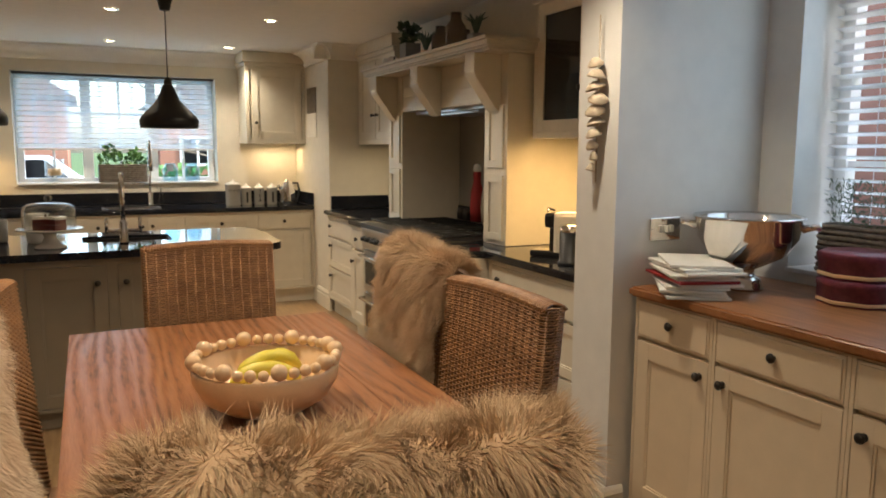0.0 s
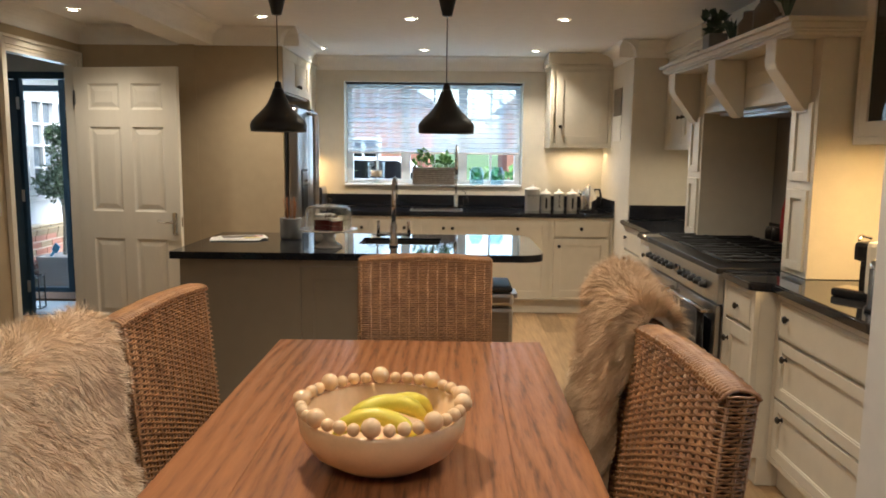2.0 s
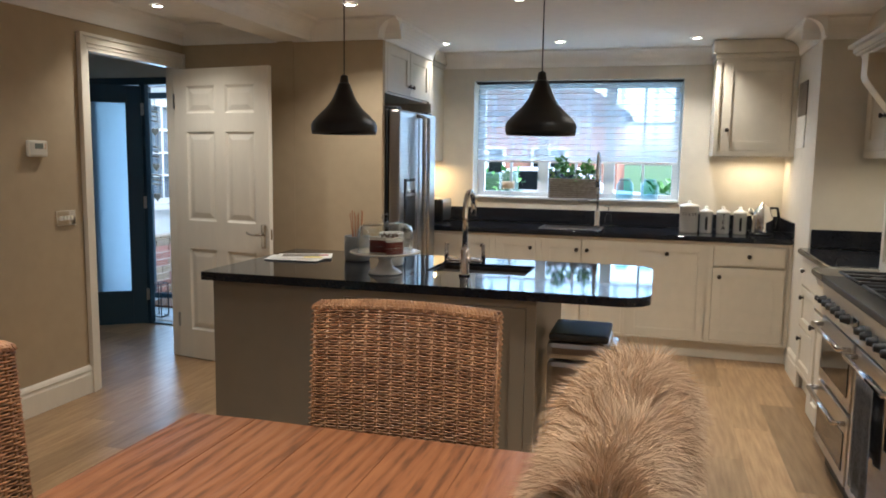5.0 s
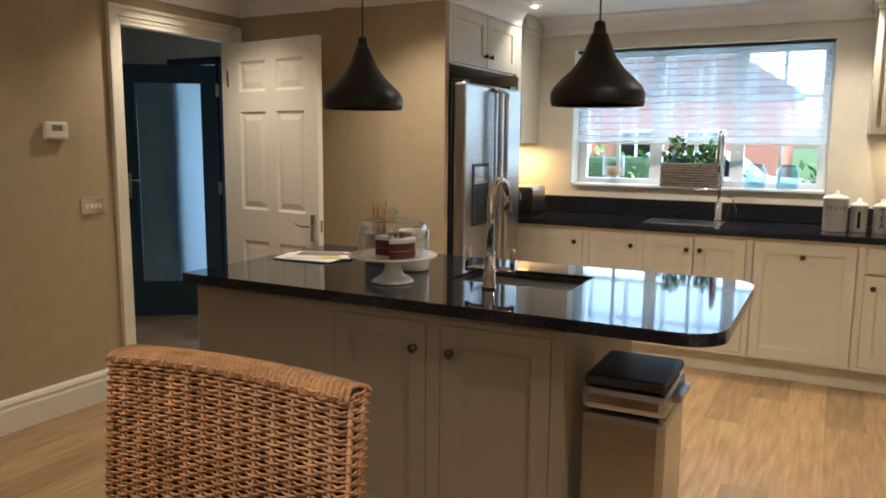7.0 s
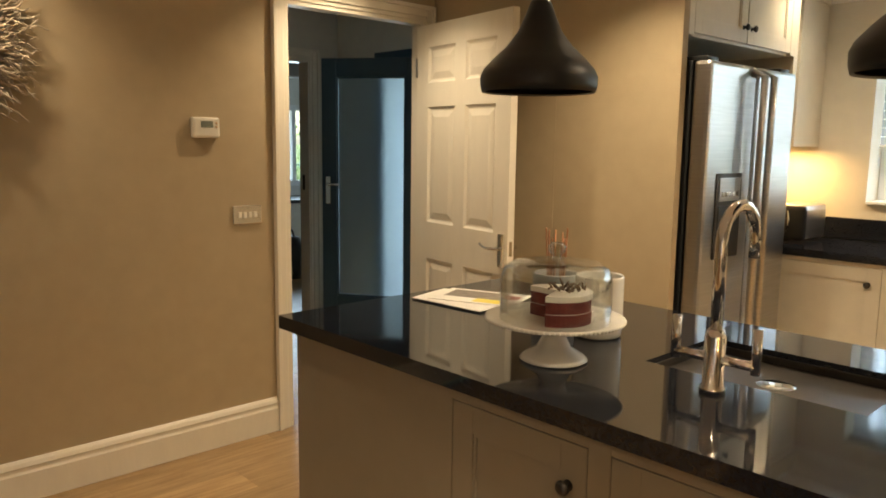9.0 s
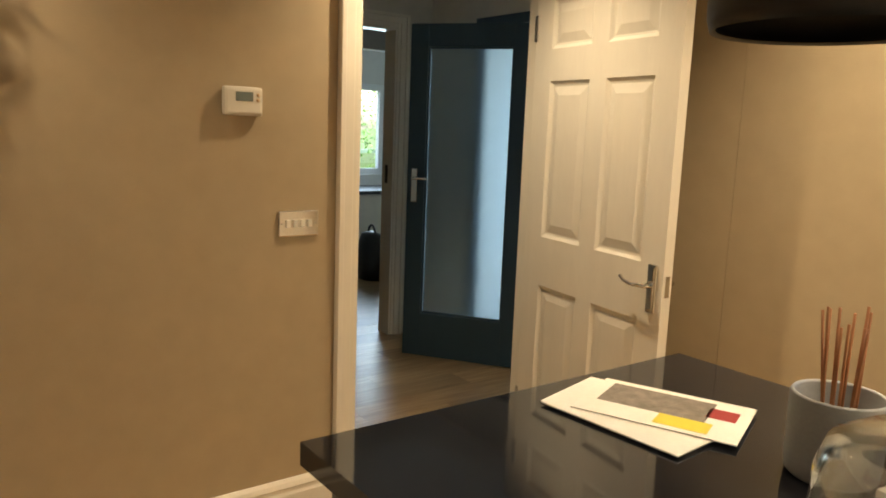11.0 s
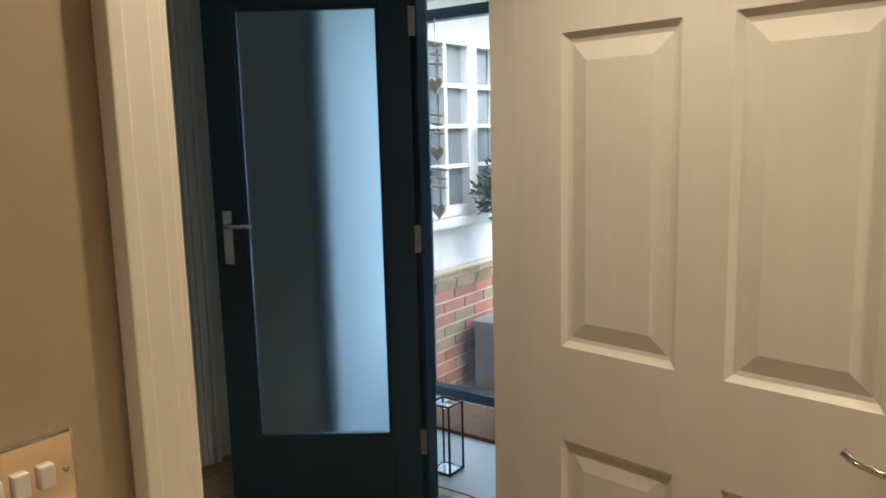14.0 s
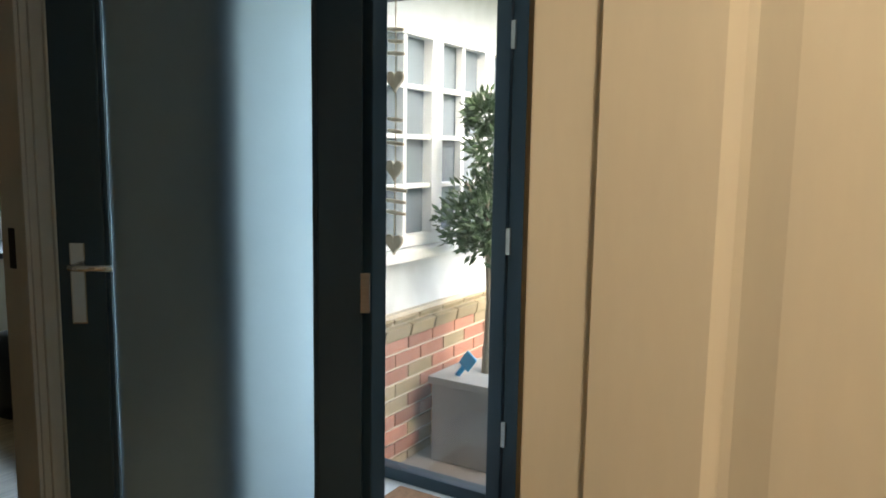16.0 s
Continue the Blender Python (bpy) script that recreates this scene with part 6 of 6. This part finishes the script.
# ---- dresser by the side window ----
def dresser(y_far, w):
    h = w / 2
    fr = [("drawer", 0.012, 0.755, w - 0.012, 0.895, [(h, 0.83)]), ("door", 0.012, 0.13, w - 0.012, 0.745, [(w - 0.05 if y_far > 2.5 else 0.05, 0.69)])]
    return cabinet("sideboard_unit", pose(1.885, y_far, 0, 0, 0, -90), w, 0.11, 0.905, 0.6, M_DRESSER, fr, "buttermilk painted sideboard unit with drawer over door", "sideboard", "sideboard units", 0.11, 0.012)


dresser(2.76, 0.38)
dresser(2.378, 0.488)
dresser(1.888, 0.488)
dresser(1.398, 0.488)
worktop("wooden_sideboard_top", [(1.86, 2.772), (1.86, 0.9), (2.495, 0.9), (2.495, 2.772)], 0.942, "warm brown oak sideboard top with rounded edge", M_BUTCHER, 0.036)
rnd = random.Random(3)
for k in range(11):
    z = 0.943 + k * 0.0105
    mg = thing("magazine", pose(1.985 + rnd.uniform(-0.02, 0.02), 2.575 + rnd.uniform(-0.02, 0.02), z, 0, 0, 60 + rnd.uniform(-16, 16)), "folded paper magazine in an untidy pile", "magazine", "pile of magazines")
    boxes("pages", (M_PAPER, M_CLAY, M_PAPER, M_ZINC, M_PAPER, M_RED)[k % 6] if k in (5, 10) else M_PAPER, [(-0.15, -0.105, 0, 0.15, 0.105, 0.0095)], mg, 0.003)
pbw = thing("steel_punch_bowl", pose(2.20, 2.55, 0.943), "polished steel footed punch bowl with handles", "bowl")
lathe("bowl", M_CHROME, [(0, 0), (0.062, 0), (0.066, 0.008), (0.058, 0.014), (0.060, 0.022), (0.052, 0.03), (0.054, 0.04), (0.034, 0.05), (0.03, 0.075), (0.06, 0.088), (0.13, 0.125), (0.172, 0.19), (0.182, 0.255), (0.192, 0.262), (0.188, 0.268), (0.176, 0.258), (0.165, 0.19), (0.12, 0.13), (0, 0.10)], pbw, seg=56)
for s in (0, math.pi):
    tubes("handle", M_CHROME, [[(0.175 * math.cos(s - 0.9), 0.175 * math.sin(s - 0.9), 0.225), (0.215 * math.cos(s - 0.9), 0.215 * math.sin(s - 0.9), 0.235), (0.235 * math.cos(s - 0.9), 0.235 * math.sin(s - 0.9), 0.235)]], [0.016, 0.012, 0.02], pbw, 12)
for k in range(2):
    tn = thing("biscuit_tin", pose(2.35, 2.21, 0.943 + k * 0.086), "octagonal plum patterned biscuit tin", "tin", "stacked biscuit tins")
    lathe("tin", M_TIN, [(0, 0), (0.128, 0), (0.13, 0.004), (0.13, 0.058), (0.133, 0.06), (0.133, 0.08), (0.128, 0.084), (0, 0.084)], tn, seg=8)
    lathe("band", M_CLAY, [(0.1305, 0.006), (0.1312, 0.008), (0.1312, 0.016), (0.1305, 0.018)], tn, seg=8)
rb = basket("rosemary_basket", pose(2.56, 2.32, 0.999), 0.12, 0.36, 0.17, "grey woven trough of rosemary on the sill", 9)
leaves("rosemary", M_LEAF, rb, [(0, y, z, 0.045) for y in (-0.14, -0.08, 0.0, 0.08, 0.14) for z in (0.19, 0.24, 0.29)], 900, 0.028, 8, 0.14, 0.8)

# side window with venetian blind
structure(boxes("window_2_sill", M_UPVC, [(2.48, 1.002, 0.981, 2.74, 2.618, 0.998)], bevel=0.004), "white painted window sill")
wf = [(2.72, 1.0, 1.0, 2.78, 1.05, 2.14), (2.72, 2.57, 1.0, 2.78, 2.62, 2.14), (2.72, 1.05, 1.0, 2.78, 2.57, 1.06), (2.72, 1.05, 2.08, 2.78, 2.57, 2.14), (2.725, 1.77, 1.06, 2.775, 1.86, 2.08), (2.725, 2.28, 1.06, 2.775, 2.32, 2.08)]
wf += [(2.735, 1.05, z, 2.765, 2.57, z + 0.022) for z in (1.38, 1.72)]
structure(boxes("window_2_frame", M_UPVC, wf, bevel=0.003), "white casement window frame with glazing bars")
vb = thing("venetian_blind", pose(2.66, 1.81, 2.13), "white slatted blind with its slats tilted open", "blind")
bm = bmesh.new()
boxes("head_rail", M_UPVC, [(-0.03, -0.79, -0.04, 0.03, 0.79, 0)], vb, 0.003)
slat_bm = bmesh.new()
add_box(slat_bm, (-0.024, -0.78, -0.0012, 0.024, 0.78, 0.0012))
slat_me = bpy.data.meshes.new("slat")
slat_bm.to_mesh(slat_me)
slat_bm.free()
slat_me.materials.append(M_UPVC)
for k in range(24):
    s = new("slat", slat_me)
    s.parent, s.matrix_basis = vb, pose(0, 0, -0.07 - k * 0.043, 0, 14, 0)
tubes("cord", M_UPVC, [[(0, y, -0.04), (0, y, -1.08)] for y in (-0.6, 0, 0.6)], 0.0015, vb, 4)
bm.free()

# ---- outside the porch and the windows ----
bt = thing("bay_tree", pose(-3.70, 9.02, -0.17), "clipped bay tree in a grey square planter", "tree")
boxes("planter", M_ZINC, [(-0.2, -0.2, 0, 0.2, 0.2, 0.42), (-0.215, -0.215, 0.40, 0.215, 0.215, 0.44)], bt, 0.006)
tubes("trunk", M_STEM, [[(0, 0, 0.4), (0.012, 0.01, 0.8), (-0.008, 0, 1.25), (0, 0, 1.5)]], [0.026, 0.022, 0.019, 0.014], bt, 10)
tubes("limb", M_STEM, [[(0, 0, 1.1), (0.12 * math.cos(a), 0.12 * math.sin(a), 1.22 + 0.1 * (a % 2))] for a in (0.3, 1.4, 2.6, 3.9, 5.1)], 0.008, bt, 6)
leaves("crown", M_LEAF, bt, [(0, 0, 1.28, 0.2), (0.08, 0.05, 1.38, 0.16), (-0.1, -0.05, 1.22, 0.15), (0.05, -0.1, 1.18, 0.15), (0, 0.03, 1.60, 0.15), (-0.03, 0, 1.75, 0.1)], 2600, 0.062, 5, 0.36, 0.2)
tr = thing("garden_trowel", pose(-3.84, 8.92, 0.22, 15, 40, 0), "bright blue plastic trowel in the planter", "trowel")
tubes("handle", M_BLUEPLASTIC, [[(0, 0, 0), (0, 0, 0.14)]], 0.014, tr, 8)
boxes("blade", M_BLUEPLASTIC, [(-0.035, -0.006, 0.14, 0.035, 0.006, 0.24)], tr, 0.005)
wg = thing("wing_facade", pose(-4.02, 8.30, 0), "pale rendered wing with a white casement window", "building")
boxes("wall", M_RENDER, [(-0.22, 0, 0.60, -0.02, 0.12, 2.3), (-0.22, 0.12, 0.60, -0.02, 2.0, 0.86), (-0.22, 0.12, 2.0, -0.02, 2.0, 2.3), (-0.22, 2.0, 0.60, -0.02, 4.6, 2.3)], wg, 0)
win = boxes("window_frame", M_UPVC, [(-0.05, 0.12, 0.92, 0.02, 0.19, 2.0), (-0.05, 1.93, 0.92, 0.02, 2.0, 2.0), (-0.05, 0.19, 0.92, 0.02, 1.93, 0.98), (-0.05, 0.19, 1.94, 0.02, 1.93, 2.0)] + [(-0.05, y - 0.05, 0.98, 0.02, y + 0.05, 1.94) for y in (0.70, 1.25)] + [(-0.03, y - 0.014, 0.98, 0.012, y + 0.014, 1.94) for y in (0.42, 0.97, 1.58)] + [(-0.028, 0.19, z - 0.012, 0.010, 1.93, z + 0.012) for z in (1.22, 1.46, 1.70)], wg, 0.004)
boxes("sill", M_UPVC, [(-0.06, 0.08, 0.86, 0.07, 2.04, 0.915)], wg, 0.006)
boxes("pane", M_WINGPANE, [(-0.045, 0.19, 0.98, -0.035, 1.93, 1.94)], wg, 0)
boxes("soffit", M_UPVC, [(-0.3, -0.02, 2.3, 0.35, 4.6, 2.34)], wg, 0)
boxes("gutter", M_ZINC, [(0.33, -0.02, 2.30, 0.43, 4.6, 2.40)], wg, 0.02)

def far_house(x, y, w, label):
    ob = thing("house", pose(x, y, -0.2), label, "house", "houses across the road")
    boxes("wall", M_FARBRICK, [(0, 0, 0, w, 7, 3.6)], ob, 0)
    prism("roof", M_ROOF, [(-0.4, 3.55), (w + 0.4, 3.55), (w - 2.5, 5.4), (2.5, 5.4)], 7.6, ob, 0, pose(0, -0.3, 0))
    for i in range(int(w // 2.6)):
        for z in (0.9,):
            wn2 = boxes("window", M_UPVC, [(0.8 + i * 2.6, -0.08, z, 0.9 + i * 2.6, 0.02, z + 1.25), (2.2 + i * 2.6, -0.08, z, 2.3 + i * 2.6, 0.02, z + 1.25), (0.9 + i * 2.6, -0.08, z, 2.2 + i * 2.6, 0.02, z + 0.1), (0.9 + i * 2.6, -0.08, z + 1.15, 2.2 + i * 2.6, 0.02, z + 1.25), (1.5 + i * 2.6, -0.08, z + 0.1, 1.6 + i * 2.6, 0.02, z + 1.15)], ob, 0)
            boxes("pane", M_DARKGLASS, [(0.9 + i * 2.6, -0.03, z + 0.1, 2.2 + i * 2.6, -0.01, z + 1.15)], wn2, 0)


far_house(-10, 33, 9.5, "red brick house with white windows across the road")
far_house(3.0, 35, 9.5, "red brick house with white windows across the road")
nb = thing("neighbour_house", pose(6.2, -2, -0.2), "red brick neighbouring house wall with white window", "house")
boxes("wall", M_FARBRICK, [(0, 0, 0, 5, 9, 5.2)], nb, 0)
boxes("window", M_UPVC, [(-0.06, 5.0, 1.0, 0.01, 6.4, 2.3)], nb, 0.01)
boxes("pane", M_DARKGLASS, [(-0.07, 5.12, 1.1, -0.061, 6.28, 2.2)], nb, 0)
for k, (x, y, w, h) in enumerate(((-8.5, 16, 7.0, 1.5), (0.8, 15.5, 2.6, 1.2), (5.5, 16, 7.0, 1.6))):
    hd = thing("hedge", pose(x, y, -0.2), "clipped green garden hedge", "hedge", "hedges in the front garden")
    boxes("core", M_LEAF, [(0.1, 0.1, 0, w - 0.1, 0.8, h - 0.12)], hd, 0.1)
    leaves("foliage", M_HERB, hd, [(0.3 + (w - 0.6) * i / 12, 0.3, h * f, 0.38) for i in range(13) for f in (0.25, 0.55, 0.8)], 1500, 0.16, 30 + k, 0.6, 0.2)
gt = thing("garden_tree", pose(3.6, 19, -0.2), "bare garden tree beyond the window", "tree")
rnd = random.Random(17)
br = [[(0, 0, 0), (0.1, 0, 1.8), (0, 0.1, 3.2)]]
tubes("trunk", M_STEM, br, [0.16, 0.12, 0.07], gt, 8)
tw4 = []
for k in range(46):
    z = rnd.uniform(1.2, 3.1)
    a = rnd.uniform(0, 6.28)
    l1 = rnd.uniform(0.8, 1.9)
    m1 = (l1 * math.cos(a), l1 * math.sin(a), z + rnd.uniform(0.2, 1.0))
    tw4.append([(0.05, 0, z), m1, (m1[0] * 1.5 + rnd.uniform(-0.3, 0.3), m1[1] * 1.5, m1[2] + rnd.uniform(0.1, 0.8))])
tubes("limb", M_STEM, tw4, 0.022, gt, 5)
cr = thing("parked_car", pose(-3.2, 18.2, -0.18), "white car parked on the drive", "car")
prism("body", M_UPVC, [(0, 0.25), (4.2, 0.25), (4.25, 0.7), (4.0, 0.9), (3.2, 0.95), (2.6, 1.45), (1.1, 1.45), (0.5, 0.95), (0.05, 0.85)], 1.7, cr, 0.05)
prism("glass", M_DARKGLASS, [(0.75, 0.97), (3.0, 0.97), (2.5, 1.38), (1.15, 1.38)], 1.72, cr, 0.01, pose(0, -0.01, 0))
for x in (0.8, 3.4):
    lathe("wheel", M_BLACK, [(0, -0.02), (0.2, -0.02), (0.31, 0.0), (0.32, 0.1), (0.31, 0.2), (0, 0.2)], cr, seg=24, m=pose(x, 0.12, 0.32, 90, 0, 0))
bank = thing("garden_bank", pose(-10.5, 6, -0.2), "green planted bank outside the utility window", "hedge")
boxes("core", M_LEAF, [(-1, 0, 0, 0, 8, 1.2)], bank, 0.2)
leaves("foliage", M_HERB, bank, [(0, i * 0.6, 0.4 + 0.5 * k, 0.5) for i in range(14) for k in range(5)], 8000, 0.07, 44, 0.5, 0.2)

# ---- outdoors ----
structure(boxes("ground", M_GRASS, [(-300, -300, -0.3, 300, 300, -0.2)], bevel=0), "green lawn and garden ground")
structure(boxes("drive", M_TARMAC, [(-30, 17, -0.19, 40, 24, -0.18)], bevel=0), "grey drive across from the window")
structure(boxes("path", M_TARMAC, [(-4.2, 8.3, -0.19, -1.0, 14, -0.17)], bevel=0), "grey paved path beside the porch")

# ---- floor pieces ----
fl = structure(boxes("floor", M_CANE, [(-7.4, 3.7, -0.06, LX, 8.4, -0.022), (-7.4, 8.4, -0.06, -4.26, 9.42, -0.022), (LX, -1.72, -0.06, 2.8, 8.4, -0.022)], bevel=0), "oak plank floor of kitchen, dining room and hall")
plank_bm = bmesh.new()
add_box(plank_bm, (0, 0, -0.02, 0.1893, 1.2493, 0.0))
plank_me = bpy.data.meshes.new("plank")
plank_bm.to_mesh(plank_me)
plank_bm.free()
plank_me.materials.append(M_OAK)
for i in range(-40, 15):
    off = (i * 0.47) % 1.25
    for k in range(-3, 9):
        x, y = i * 0.19, k * 1.25 + off - 0.2
        if x < -7.4:
            continue
        lo, hi = max(y, 3.78 if x < -2.25 else -1.66), min(y + 1.2485, 9.38 if x < -4.5 else 8.3)
        if hi - lo < 0.05:
            continue
        p = new("plank", plank_me)
        p.matrix_basis = Matrix.Translation((x, lo, 0)) @ Matrix.Diagonal((1, (hi - lo) / 1.2485, 1, 1))
        p.parent = fl

# ---- garden wall by the porch ----
gw = structure(boxes("garden_wall", M_MORTAR, [(-4.25, 8.30, -0.2, -4.008, 13.0, 0.60)], bevel=0), "mossy red brick dwarf wall under a white window")
bb = bmesh.new()
add_box(bb, (0, 0, 0, 0.1, 0.213, 0.064), 0.003)
brick_me = bpy.data.meshes.new("brick")
bb.to_mesh(brick_me)
bb.free()
brick_me.materials.append(M_BRICK)
moss_me = brick_me.copy()
moss_me.materials.clear()
moss_me.materials.append(M_MOSSBRICK)
rnd = random.Random(9)
for k in range(9):
    for j in range(13):
        b = new("brick", moss_me if k < 1 or rnd.random() < 0.18 else brick_me)
        b.location = (-4.1, 8.31 + j * 0.225 + (0.1125 if k % 2 else 0), -0.19 + k * 0.075)
        b.parent = gw
cop = bmesh.new()
add_box(cop, (0, 0, 0, 0.13, 0.213, 0.066), 0.006)
cop_me = bpy.data.meshes.new("coping_brick")
cop.to_mesh(cop_me)
cop.free()
cop_me.materials.append(M_MOSSBRICK)
for k, (x, z, tilt) in enumerate(((-4.115, 0.50, 12), (-4.14, 0.575, 28))):
    for j in range(13):
        b = new("coping_brick", cop_me)
        b.matrix_basis = pose(x, 8.31 + j * 0.225 + (0.1 if k else 0), z, 0, tilt, 0)
        b.parent = gw
